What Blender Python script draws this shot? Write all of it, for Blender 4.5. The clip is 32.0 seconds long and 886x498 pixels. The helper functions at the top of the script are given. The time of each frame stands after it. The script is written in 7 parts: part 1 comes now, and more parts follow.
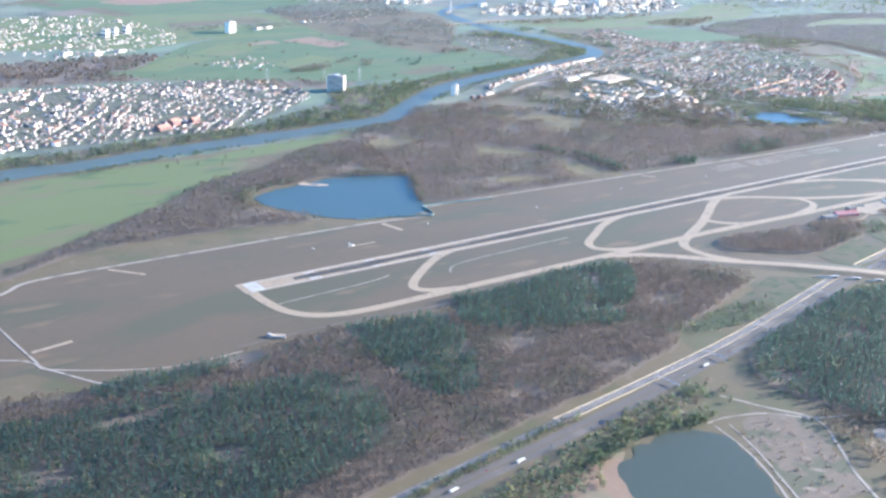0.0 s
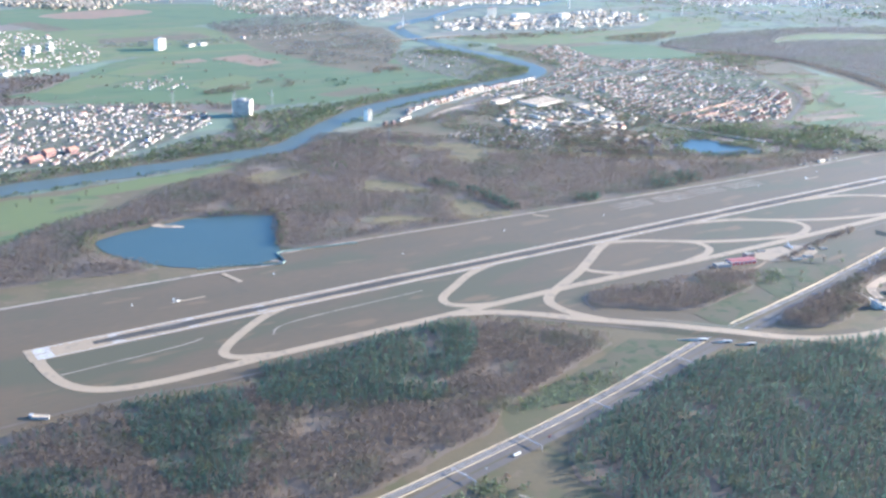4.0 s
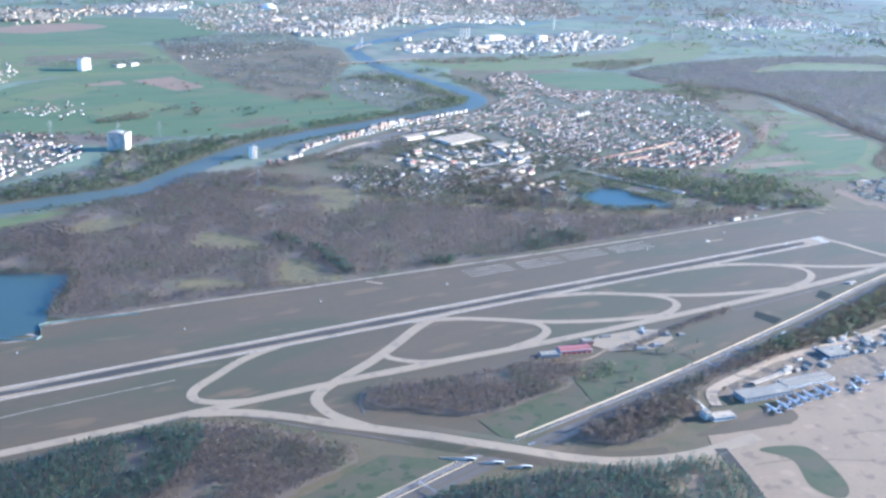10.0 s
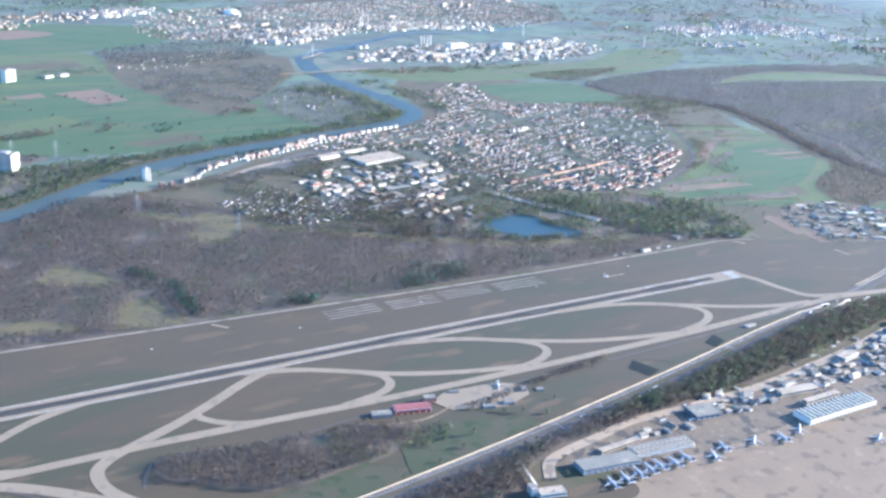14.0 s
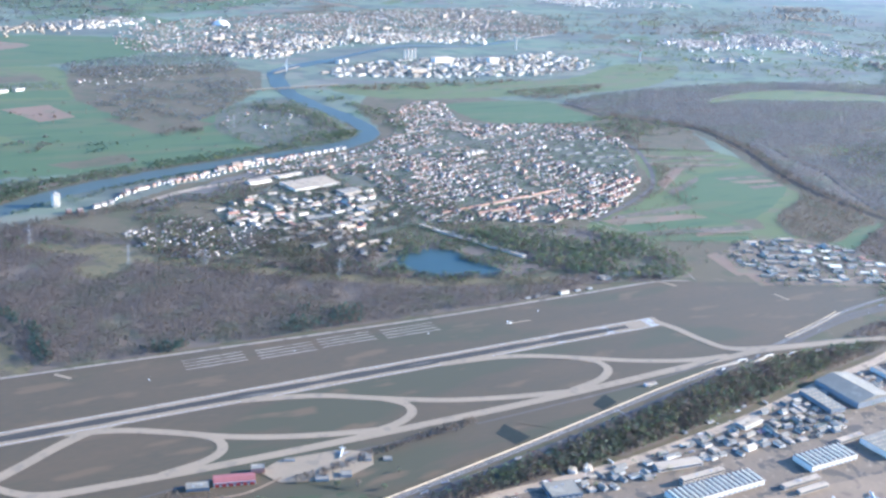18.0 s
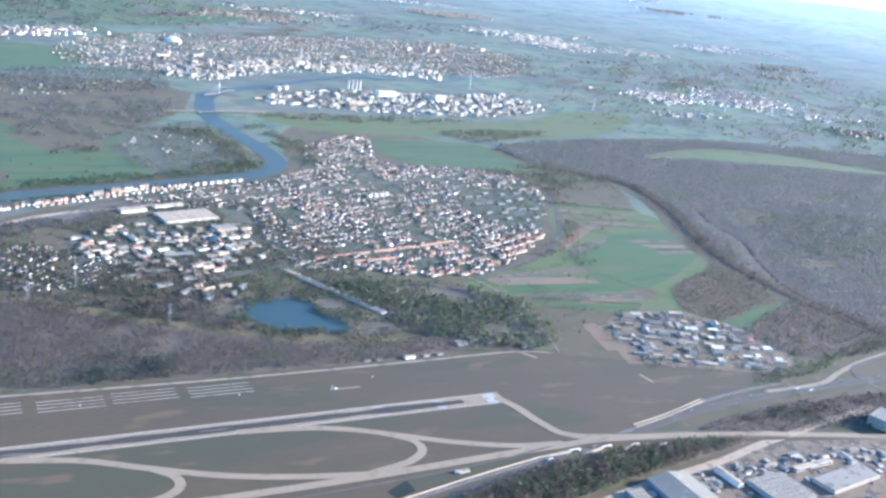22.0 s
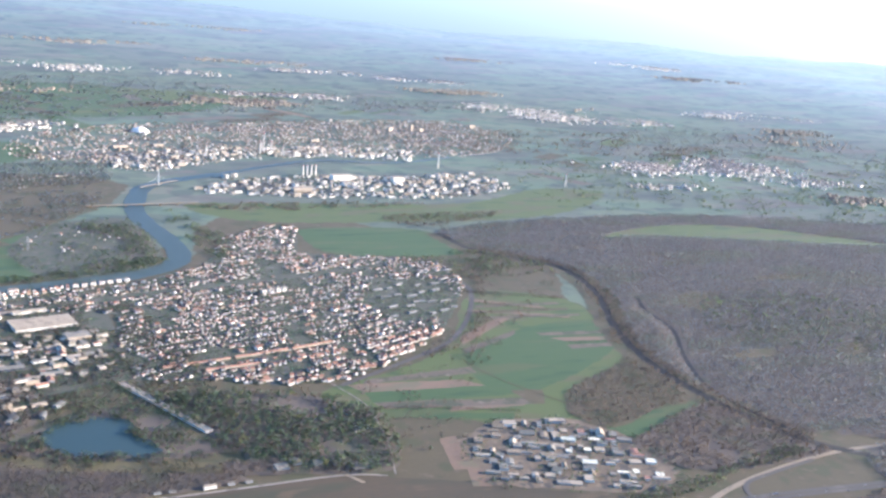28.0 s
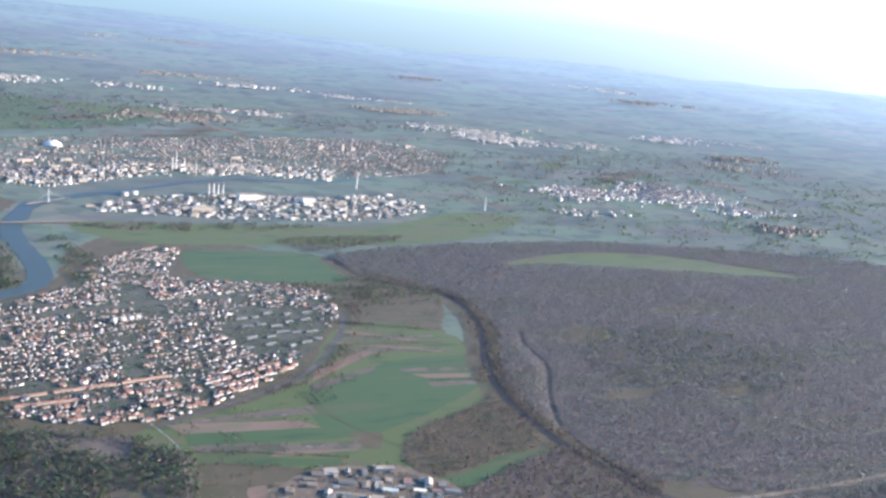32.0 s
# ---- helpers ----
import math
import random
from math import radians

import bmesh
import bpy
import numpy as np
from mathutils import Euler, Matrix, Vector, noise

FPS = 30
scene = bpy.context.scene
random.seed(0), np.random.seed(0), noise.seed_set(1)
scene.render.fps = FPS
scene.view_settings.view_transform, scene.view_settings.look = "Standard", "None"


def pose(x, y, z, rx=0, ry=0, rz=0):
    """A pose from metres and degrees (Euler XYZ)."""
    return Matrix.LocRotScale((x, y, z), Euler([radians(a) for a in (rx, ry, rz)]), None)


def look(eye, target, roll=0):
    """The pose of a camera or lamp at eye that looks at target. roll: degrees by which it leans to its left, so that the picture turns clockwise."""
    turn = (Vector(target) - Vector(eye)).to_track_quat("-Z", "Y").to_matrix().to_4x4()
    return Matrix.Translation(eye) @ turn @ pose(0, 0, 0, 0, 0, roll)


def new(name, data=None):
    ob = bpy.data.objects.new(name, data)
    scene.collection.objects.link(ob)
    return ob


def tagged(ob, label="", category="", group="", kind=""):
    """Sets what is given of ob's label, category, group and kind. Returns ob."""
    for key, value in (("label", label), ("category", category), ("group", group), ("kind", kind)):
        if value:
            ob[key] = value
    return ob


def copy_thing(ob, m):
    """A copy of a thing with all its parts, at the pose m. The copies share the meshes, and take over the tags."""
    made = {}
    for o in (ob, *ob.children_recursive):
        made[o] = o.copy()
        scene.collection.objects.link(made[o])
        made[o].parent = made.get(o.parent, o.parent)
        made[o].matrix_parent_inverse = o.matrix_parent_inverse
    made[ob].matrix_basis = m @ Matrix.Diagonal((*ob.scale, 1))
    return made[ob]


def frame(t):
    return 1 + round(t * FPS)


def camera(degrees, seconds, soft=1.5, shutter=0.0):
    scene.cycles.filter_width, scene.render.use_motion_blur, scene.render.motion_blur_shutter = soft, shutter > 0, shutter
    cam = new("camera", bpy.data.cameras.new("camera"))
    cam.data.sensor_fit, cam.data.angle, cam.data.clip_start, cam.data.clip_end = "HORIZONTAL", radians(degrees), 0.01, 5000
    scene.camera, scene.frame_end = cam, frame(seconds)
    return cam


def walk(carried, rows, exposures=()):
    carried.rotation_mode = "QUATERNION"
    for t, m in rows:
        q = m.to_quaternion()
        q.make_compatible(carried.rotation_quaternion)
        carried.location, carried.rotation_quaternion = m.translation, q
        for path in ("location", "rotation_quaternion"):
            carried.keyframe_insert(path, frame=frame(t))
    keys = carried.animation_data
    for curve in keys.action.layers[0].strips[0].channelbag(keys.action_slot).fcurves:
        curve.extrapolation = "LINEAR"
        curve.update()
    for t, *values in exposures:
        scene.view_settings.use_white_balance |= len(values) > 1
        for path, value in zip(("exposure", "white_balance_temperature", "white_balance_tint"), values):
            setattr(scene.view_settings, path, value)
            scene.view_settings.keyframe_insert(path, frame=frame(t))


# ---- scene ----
# The place is built at one quarter of life size (1 unit = 4 m), so that 20 km of land lie within the lens's reach.
# x runs along the runway, y away from the flight, z up; the runway's first corner is the origin.
cam = camera(47.0, 32.0, soft=2.7)
PATH = [
    (0.0, -199.08, -441.69, 197.47, -35.571, -19.966, -2.620),
    (0.5, -185.69, -442.57, 199.02, -35.557, -20.133, -2.552),
    (1.0, -172.29, -443.41, 200.57, -35.645, -20.171, -2.423),
    (1.5, -158.89, -444.23, 202.12, -35.713, -20.149, -2.333),
    (2.0, -145.49, -445.03, 203.66, -35.740, -20.154, -2.318),
    (2.5, -132.09, -445.79, 205.21, -35.643, -20.173, -2.338),
    (3.0, -118.68, -446.53, 206.76, -35.528, -20.074, -2.262),
    (3.5, -105.27, -447.25, 208.30, -35.336, -19.925, -2.330),
    (5.5, -51.59, -449.84, 214.45, -33.372, -19.438, -4.083),
    (6.0, -38.16, -450.42, 215.98, -33.016, -19.629, -4.169),
    (6.5, -24.73, -450.98, 217.50, -32.741, -19.706, -4.184),
    (7.0, -11.30, -451.51, 219.02, -32.468, -19.590, -4.091),
    (7.5, 2.14, -452.01, 220.54, -32.258, -19.453, -3.941),
    (8.0, 15.58, -452.49, 222.04, -32.173, -19.357, -3.845),
    (8.5, 29.02, -452.94, 223.55, -32.129, -19.332, -3.726),
    (9.0, 42.47, -453.37, 225.04, -32.044, -19.414, -3.609),
    (9.5, 55.92, -453.77, 226.53, -31.891, -19.536, -3.505),
    (10.0, 69.37, -454.15, 228.01, -31.784, -19.532, -3.423),
    (10.5, 82.82, -454.49, 229.48, -31.626, -19.616, -3.406),
    (11.0, 96.28, -454.82, 230.95, -31.469, -19.647, -3.267),
    (11.5, 109.74, -455.11, 232.40, -31.304, -19.564, -3.190),
    (12.0, 123.21, -455.38, 233.85, -31.155, -19.629, -3.203),
    (12.5, 136.68, -455.63, 235.28, -31.008, -19.752, -3.207),
    (13.0, 150.15, -455.85, 236.71, -30.940, -19.749, -3.248),
    (13.5, 163.62, -456.04, 238.12, -30.909, -19.718, -3.328),
    (14.0, 177.10, -456.21, 239.53, -30.724, -19.648, -3.328),
    (14.5, 190.58, -456.36, 240.92, -30.419, -19.561, -3.323),
    (16.5, 244.53, -456.67, 246.37, -29.769, -19.612, -3.268),
    (17.0, 258.02, -456.69, 247.70, -29.526, -19.548, -3.264),
    (17.5, 271.52, -456.68, 249.02, -28.833, -19.322, -3.236),
    (18.0, 285.02, -456.64, 250.32, -28.157, -19.492, -3.393),
    (18.5, 298.53, -456.58, 251.60, -27.690, -19.795, -3.941),
    (19.0, 312.04, -456.50, 252.87, -27.342, -19.721, -4.687),
    (19.5, 325.55, -456.39, 254.13, -27.486, -19.791, -5.371),
    (20.0, 339.06, -456.25, 255.36, -27.667, -19.454, -6.197),
    (20.5, 352.58, -456.09, 256.58, -27.896, -19.014, -7.179),
    (21.0, 366.10, -455.90, 257.79, -27.942, -18.738, -7.572),
    (21.5, 379.62, -455.69, 258.97, -27.479, -18.364, -7.610),
    (22.0, 393.15, -455.46, 260.14, -27.004, -17.964, -7.385),
    (22.5, 406.68, -455.20, 261.29, -26.189, -17.588, -6.684),
    (23.0, 420.21, -454.91, 262.42, -25.773, -17.158, -6.383),
    (23.5, 433.75, -454.60, 263.54, -25.533, -17.019, -6.318),
    (24.0, 447.29, -454.26, 264.63, -25.449, -16.915, -6.261),
    (24.5, 460.83, -453.90, 265.70, -25.292, -16.816, -6.107),
    (25.0, 474.38, -453.52, 266.75, -25.106, -16.637, -6.042),
    (25.5, 487.93, -453.11, 267.78, -24.703, -16.372, -5.985),
    (27.5, 542.16, -451.22, 271.68, -24.182, -14.489, -4.851),
    (28.0, 555.72, -450.69, 272.60, -24.176, -14.134, -4.776),
    (28.5, 569.29, -450.13, 273.49, -23.870, -13.917, -4.780),
    (29.0, 582.86, -449.55, 274.36, -23.586, -13.938, -4.970),
    (29.5, 596.43, -448.94, 275.20, -23.212, -14.043, -5.183),
    (30.0, 610.01, -448.31, 276.02, -23.281, -13.986, -5.634),
    (30.5, 623.59, -447.65, 276.82, -23.635, -13.924, -6.089),
    (31.0, 637.17, -446.97, 277.59, -24.204, -13.721, -6.362),
    (31.5, 650.76, -446.27, 278.33, -24.827, -13.409, -6.349),
    (32.0, 664.35, -445.54, 279.05, -25.031, -13.041, -6.034),
]

walk(cam, [(t, pose(x, y, z, 90 + pitch, roll, yaw)) for t, x, y, z, yaw, pitch, roll in PATH], exposures=[(0.0, 2.27, 4440, 5), (1.2, 2.27, 4390, 5), (2.2, 2.27, 4540, 5), (3.5, 2.27, 4490, 5), (6.0, 2.29, 4380, 5), (9.0, 2.08, 4130, 5), (13.0, 2.06, 4200, 5), (20.0, 2.02, 4200, 5), (23.0, 1.96, 4320, 5), (24.0, 1.92, 4510, 9), (25.5, 1.88, 4560, 9), (28.0, 1.8, 4600, 9), (32.0, 1.58, 4500, 9)])

# ---- light ----
SUN_AZ, SUN_EL = radians(104), radians(17)
world = bpy.data.worlds.new("sky")
scene.world = world
world.use_nodes = True
wn = world.node_tree
sky = wn.nodes.new("ShaderNodeTexSky")
sky.sky_type, sky.sun_disc = "NISHITA", False
sky.sun_elevation, sky.sun_rotation = SUN_EL, SUN_AZ
sky.air_density, sky.dust_density, sky.ozone_density, sky.altitude = 0.8, 1.15, 2.0, 300
wn.links.new(sky.outputs[0], wn.nodes["Background"].inputs[0])
wn.nodes["Background"].inputs[1].default_value = 0.132
sun = new("sun", bpy.data.lights.new("sun", "SUN"))
sun.data.energy, sun.data.angle, sun.data.color = 5.0, radians(0.8), (1.0, 0.73, 0.46)
sun_from = Vector((math.sin(SUN_AZ) * math.cos(SUN_EL), math.cos(SUN_AZ) * math.cos(SUN_EL), math.sin(SUN_EL)))
sun.matrix_world = look(sun_from * 1000, (0, 0, 0))


# ---- materials ----
def surface(name, a, b, big=0.02, fine=0.6, rough=0.9, bump=0.0, coat=0.0, coat_rough=0.5, metal=0.0, patch=None, patch_scale=0.01, patch_at=0.55, spec=0.3, vary=0.0, stretch=None, thin=0.0, flecks=None, sheen=0.0):
    """A weathered surface: two colours mixed by noise at two sizes, with patches of a third and a shade of its own for each piece."""
    m = bpy.data.materials.new(name)
    m.use_nodes = True
    t = m.node_tree
    p = t.nodes["Principled BSDF"]
    geo = t.nodes.new("ShaderNodeNewGeometry")
    place = geo.outputs["Position"]
    if stretch:
        mp = t.nodes.new("ShaderNodeMapping")
        mp.inputs["Rotation"].default_value, mp.inputs["Scale"].default_value = (0, 0, radians(stretch[0])), (stretch[1], stretch[2], 1)
        t.links.new(place, mp.inputs["Vector"])
        place = mp.outputs[0]

    def noise_of(scale, detail=4.0):
        n = t.nodes.new("ShaderNodeTexNoise")
        n.inputs["Scale"].default_value, n.inputs["Detail"].default_value = scale, detail
        t.links.new(place, n.inputs["Vector"])
        return n

    def ramp_of(value, lo, hi):
        r = t.nodes.new("ShaderNodeMapRange")
        r.inputs[1].default_value, r.inputs[2].default_value = lo, hi
        t.links.new(value, r.inputs[0])
        return r.outputs[0]

    def mix_of(fac, x, y):
        k = t.nodes.new("ShaderNodeMix")
        k.data_type = "RGBA"
        t.links.new(fac, k.inputs[0])
        for v, i in ((x, 6), (y, 7)):
            if isinstance(v, tuple):
                k.inputs[i].default_value = (*v, 1)
            else:
                t.links.new(v, k.inputs[i])
        return k.outputs[2]

    n1, n2 = noise_of(big), noise_of(fine, 6.0)
    add = t.nodes.new("ShaderNodeMath")
    add.operation = "MULTIPLY_ADD"
    t.links.new(ramp_of(n2.outputs["Fac"], 0.3, 0.7), add.inputs[0])
    add.inputs[1].default_value = 0.5
    half = t.nodes.new("ShaderNodeMath")
    half.operation = "MULTIPLY"
    t.links.new(ramp_of(n1.outputs["Fac"], 0.35, 0.65), half.inputs[0])
    half.inputs[1].default_value = 0.5
    t.links.new(half.outputs[0], add.inputs[2])
    col = mix_of(add.outputs[0], a, b)
    if patch:
        col = mix_of(ramp_of(noise_of(patch_scale, 5.0).outputs["Fac"], patch_at, patch_at + 0.06), col, patch)
    if flecks:
        col = mix_of(ramp_of(noise_of(flecks[1], 3.0).outputs["Fac"], flecks[2], flecks[2] + 0.08), col, flecks[0])
    if vary:
        own = t.nodes.new("ShaderNodeHueSaturation")
        t.links.new(ramp_of(geo.outputs["Random Per Island"], 0, 1), own.inputs["Value"])
        own.inputs["Value"].links[0].from_node.inputs[3].default_value = 1 - vary
        own.inputs["Value"].links[0].from_node.inputs[4].default_value = 1 + vary
        t.links.new(col, own.inputs["Color"])
        col = own.outputs[0]
    t.links.new(col, p.inputs["Base Color"])
    if thin:
        through_light, both = t.nodes.new("ShaderNodeBsdfTranslucent"), t.nodes.new("ShaderNodeMixShader")
        t.links.new(col, through_light.inputs["Color"])
        both.inputs[0].default_value = thin
        t.links.new(p.outputs[0], both.inputs[1])
        t.links.new(through_light.outputs[0], both.inputs[2])
        t.links.new(both.outputs[0], t.nodes["Material Output"].inputs["Surface"])
    p.inputs["Roughness"].default_value, p.inputs["Metallic"].default_value = rough, metal
    p.inputs["Specular IOR Level"].default_value = spec
    # on land and woods, coat and sheen lighten grazing views in place of haze
    p.inputs["Coat Weight"].default_value, p.inputs["Coat Roughness"].default_value = coat, coat_rough
    p.inputs["Coat IOR"].default_value = 1.6
    p.inputs["Sheen Weight"].default_value, p.inputs["Sheen Roughness"].default_value = sheen, 0.45
    if bump:
        bn = t.nodes.new("ShaderNodeBump")
        bn.inputs["Strength"].default_value, bn.inputs["Distance"].default_value = bump, 0.3
        t.links.new(n2.outputs["Fac"], bn.inputs["Height"])
        t.links.new(bn.outputs[0], p.inputs["Normal"])
    return m


HAZE_COAT = 0.05  # coat weight that veils far land with reflected sky, standing in for haze

land = surface("farmland", (0.130, 0.135, 0.076), (0.108, 0.126, 0.068), 0.006, 0.05, coat=HAZE_COAT, patch=(0.090, 0.084, 0.062), patch_scale=0.004, patch_at=0.5, flecks=((0.055, 0.065, 0.045), 0.022, 0.52), spec=0.15, sheen=0.024)
lt = land.node_tree
cells, tint, blend, spot = lt.nodes.new("ShaderNodeTexVoronoi"), lt.nodes.new("ShaderNodeValToRGB"), lt.nodes.new("ShaderNodeMix"), lt.nodes.new("ShaderNodeNewGeometry")
cells.inputs["Scale"].default_value = 0.014
tilt = lt.nodes.new("ShaderNodeMapping")
tilt.inputs["Rotation"].default_value, tilt.inputs["Scale"].default_value = (0, 0, 0.5), (0.6, 1.7, 1)
lt.links.new(spot.outputs["Position"], tilt.inputs["Vector"])
lt.links.new(tilt.outputs[0], cells.inputs["Vector"])
lt.links.new(cells.outputs["Color"], tint.inputs[0])
tint.color_ramp.interpolation = "CONSTANT"
for at, rgb in ((0.0, (0.119, 0.149, 0.089)), (0.3, (0.145, 0.153, 0.093)), (0.45, (0.093, 0.095, 0.072)), (0.62, (0.170, 0.136, 0.102)), (0.7, (0.128, 0.132, 0.089))):
    e = tint.color_ramp.elements.new(at) if at else tint.color_ramp.elements[0]
    e.color = (*rgb, 1)
tint.color_ramp.elements[-1].color = (0.09, 0.085, 0.065, 1)
blend.data_type = "RGBA"
blend.inputs[0].default_value = 0.45
base_in = lt.nodes["Principled BSDF"].inputs["Base Color"]
lt.links.new(base_in.links[0].from_socket, blend.inputs[6])
lt.links.new(tint.outputs[0], blend.inputs[7])
lt.links.new(blend.outputs[2], base_in)
# the sheen of these grounds imitates haze over the fields
heath = surface("dry_grass", (0.085, 0.056, 0.025), (0.060, 0.045, 0.021), 0.02, 0.35, coat=0.06, patch=(0.057, 0.048, 0.020), patch_scale=0.012, patch_at=0.52, stretch=(0, 0.5, 1.6), flecks=((0.103, 0.068, 0.031), 0.05, 0.6), sheen=0.02)
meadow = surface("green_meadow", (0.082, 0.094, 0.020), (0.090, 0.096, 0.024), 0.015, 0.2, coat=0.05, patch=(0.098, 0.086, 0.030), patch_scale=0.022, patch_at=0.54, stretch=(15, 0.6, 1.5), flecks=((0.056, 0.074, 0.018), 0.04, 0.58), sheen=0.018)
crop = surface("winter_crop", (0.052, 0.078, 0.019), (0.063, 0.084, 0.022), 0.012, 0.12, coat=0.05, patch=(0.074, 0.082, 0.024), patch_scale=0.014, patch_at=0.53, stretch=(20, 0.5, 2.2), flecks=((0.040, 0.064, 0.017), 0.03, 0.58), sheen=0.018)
soil = surface("ploughed_soil", (0.205, 0.128, 0.072), (0.160, 0.103, 0.058), 0.02, 0.4, coat=0.08, patch=(0.150, 0.115, 0.060), patch_scale=0.05, patch_at=0.56)
litter = surface("wood_floor", (0.128, 0.090, 0.056), (0.094, 0.070, 0.045), 0.03, 0.6, coat=0.04, patch=(0.098, 0.082, 0.042), patch_scale=0.04, patch_at=0.55, sheen=0.03)
scrubland = surface("rough_grass", (0.102, 0.076, 0.033), (0.078, 0.058, 0.028), 0.04, 0.5, coat=0.03, patch=(0.072, 0.062, 0.024), patch_scale=0.04, patch_at=0.52, flecks=((0.116, 0.082, 0.044), 0.09, 0.6), sheen=0.012)
plot_grass = surface("olive_plot_grass", (0.052, 0.058, 0.022), (0.066, 0.062, 0.028), 0.05, 0.4, coat=0.0, patch=(0.074, 0.062, 0.032), patch_scale=0.06, patch_at=0.5, flecks=((0.040, 0.048, 0.018), 0.14, 0.56))
clearing_grass = surface("olive_clearing", (0.142, 0.108, 0.046), (0.108, 0.086, 0.037), 0.05, 0.5, coat=0.02, patch=(0.090, 0.070, 0.038), patch_scale=0.06, patch_at=0.54, flecks=((0.075, 0.068, 0.028), 0.16, 0.56))
pit_soil = surface("pit_soil", (0.150, 0.105, 0.065), (0.105, 0.080, 0.050), 0.05, 0.4, coat=0.05, patch=(0.080, 0.072, 0.036), patch_scale=0.07, patch_at=0.5, flecks=((0.190, 0.140, 0.095), 0.15, 0.62))
garden = surface("garden_ground", (0.074, 0.068, 0.036), (0.086, 0.073, 0.044), 0.05, 0.5, coat=0.02, patch=(0.135, 0.110, 0.080), patch_scale=0.08, patch_at=0.6, flecks=((0.052, 0.062, 0.024), 0.12, 0.54), sheen=0.025)
concrete = surface("pale_concrete", (0.275, 0.200, 0.115), (0.225, 0.166, 0.096), 0.06, 0.7, rough=0.8, coat=0.05, patch=(0.200, 0.148, 0.090), patch_scale=0.15, patch_at=0.58)
apron_mat = surface("apron_concrete", (0.236, 0.160, 0.086), (0.190, 0.131, 0.073), 0.05, 0.5, rough=0.8, coat=0.03, patch=(0.155, 0.106, 0.062), patch_scale=0.12, patch_at=0.58, flecks=((0.255, 0.176, 0.100), 0.09, 0.6))
rubber = surface("rubbered_asphalt", (0.075, 0.064, 0.05), (0.05, 0.044, 0.036), 0.08, 0.5, rough=0.9, spec=0.1, stretch=(0, 0.2, 2.0), patch=(0.15, 0.128, 0.10), patch_scale=0.1, patch_at=0.62)
tarmac = surface("grey_road", (0.102, 0.080, 0.058), (0.078, 0.063, 0.047), 0.06, 0.8, rough=0.8, coat=0.03, patch=(0.122, 0.096, 0.070), patch_scale=0.05, patch_at=0.56)
ballast = surface("brown_ballast", (0.135, 0.108, 0.080), (0.100, 0.082, 0.062), 0.08, 0.9, coat=0.05, patch=(0.085, 0.072, 0.055), patch_scale=0.1, patch_at=0.55)
yard_mat = surface("worn_yard", (0.190, 0.132, 0.074), (0.130, 0.094, 0.056), 0.05, 0.5, rough=0.85, coat=0.03, patch=(0.084, 0.066, 0.045), patch_scale=0.12, patch_at=0.52, flecks=((0.240, 0.172, 0.102), 0.25, 0.6))
gravel = surface("gravel_track", (0.290, 0.232, 0.165), (0.225, 0.182, 0.132), 0.05, 0.9, coat=0.1, patch=(0.150, 0.122, 0.088), patch_scale=0.12, patch_at=0.54)
sand = surface("raw_sand", (0.370, 0.270, 0.165), (0.290, 0.212, 0.132), 0.08, 0.6, coat=0.03, patch=(0.200, 0.150, 0.096), patch_scale=0.12, patch_at=0.54)
water = surface("still_water", (0.044, 0.062, 0.056), (0.050, 0.068, 0.060), 0.02, 0.3, rough=0.35, spec=0.08)
# near-black colour that paints the shade inside the two square pits
pit_shade = surface("dark_pit_shade", (0.030, 0.032, 0.026), (0.038, 0.040, 0.032), 0.1, 0.5, rough=0.8, spec=0.05)
river_mat = surface("river_water", (0.070, 0.082, 0.066), (0.080, 0.090, 0.072), 0.02, 0.3, rough=0.42, spec=0.06)
silt = surface("silty_water", (0.058, 0.062, 0.042), (0.050, 0.055, 0.039), 0.02, 0.3, rough=0.5, spec=0.1)
# coat and sheen on the crowns imitate haze over the woods
bare = surface("bare_branches", (0.230, 0.166, 0.116), (0.170, 0.138, 0.100), 0.035, 0.3, coat=0.4, coat_rough=0.5, patch=(0.138, 0.130, 0.078), patch_scale=0.022, patch_at=0.55, vary=0.1, thin=0.5, flecks=((0.250, 0.184, 0.132), 0.08, 0.62), sheen=0.03)
# far woods: haze put into the paler, greyer twig colour and strong sheen
far_bare = surface("haze_tinted_branches", (0.228, 0.214, 0.188), (0.208, 0.200, 0.180), 0.010, 0.1, coat=0.7, coat_rough=0.4, patch=(0.206, 0.212, 0.152), patch_scale=0.011, patch_at=0.52, vary=0.05, thin=0.6, stretch=(-20, 0.6, 2.0), flecks=((0.238, 0.206, 0.168), 0.02, 0.6), sheen=0.12)
needle = surface("pine_needles", (0.140, 0.190, 0.125), (0.105, 0.152, 0.108), 0.05, 0.4, coat=0.7, coat_rough=0.5, patch=(0.200, 0.205, 0.105), patch_scale=0.08, patch_at=0.6, vary=0.18, thin=0.6, flecks=((0.190, 0.165, 0.120), 0.15, 0.66))
leaf = surface("spring_leaves", (0.180, 0.212, 0.092), (0.122, 0.152, 0.080), 0.05, 0.3, coat=0.6, coat_rough=0.5, patch=(0.285, 0.272, 0.108), patch_scale=0.09, patch_at=0.58, vary=0.2, thin=0.5, flecks=((0.190, 0.170, 0.115), 0.13, 0.6), sheen=0.03)
bark = surface("grey_bark", (0.12, 0.10, 0.08), (0.08, 0.07, 0.055), 0.5, 3.0)
white_wall = surface("white_render", (0.600, 0.520, 0.400), (0.480, 0.415, 0.320), 0.2, 1.5, vary=0.35)
cream_wall = surface("cream_render", (0.378, 0.297, 0.203), (0.297, 0.239, 0.167), 0.2, 1.5, vary=0.25)
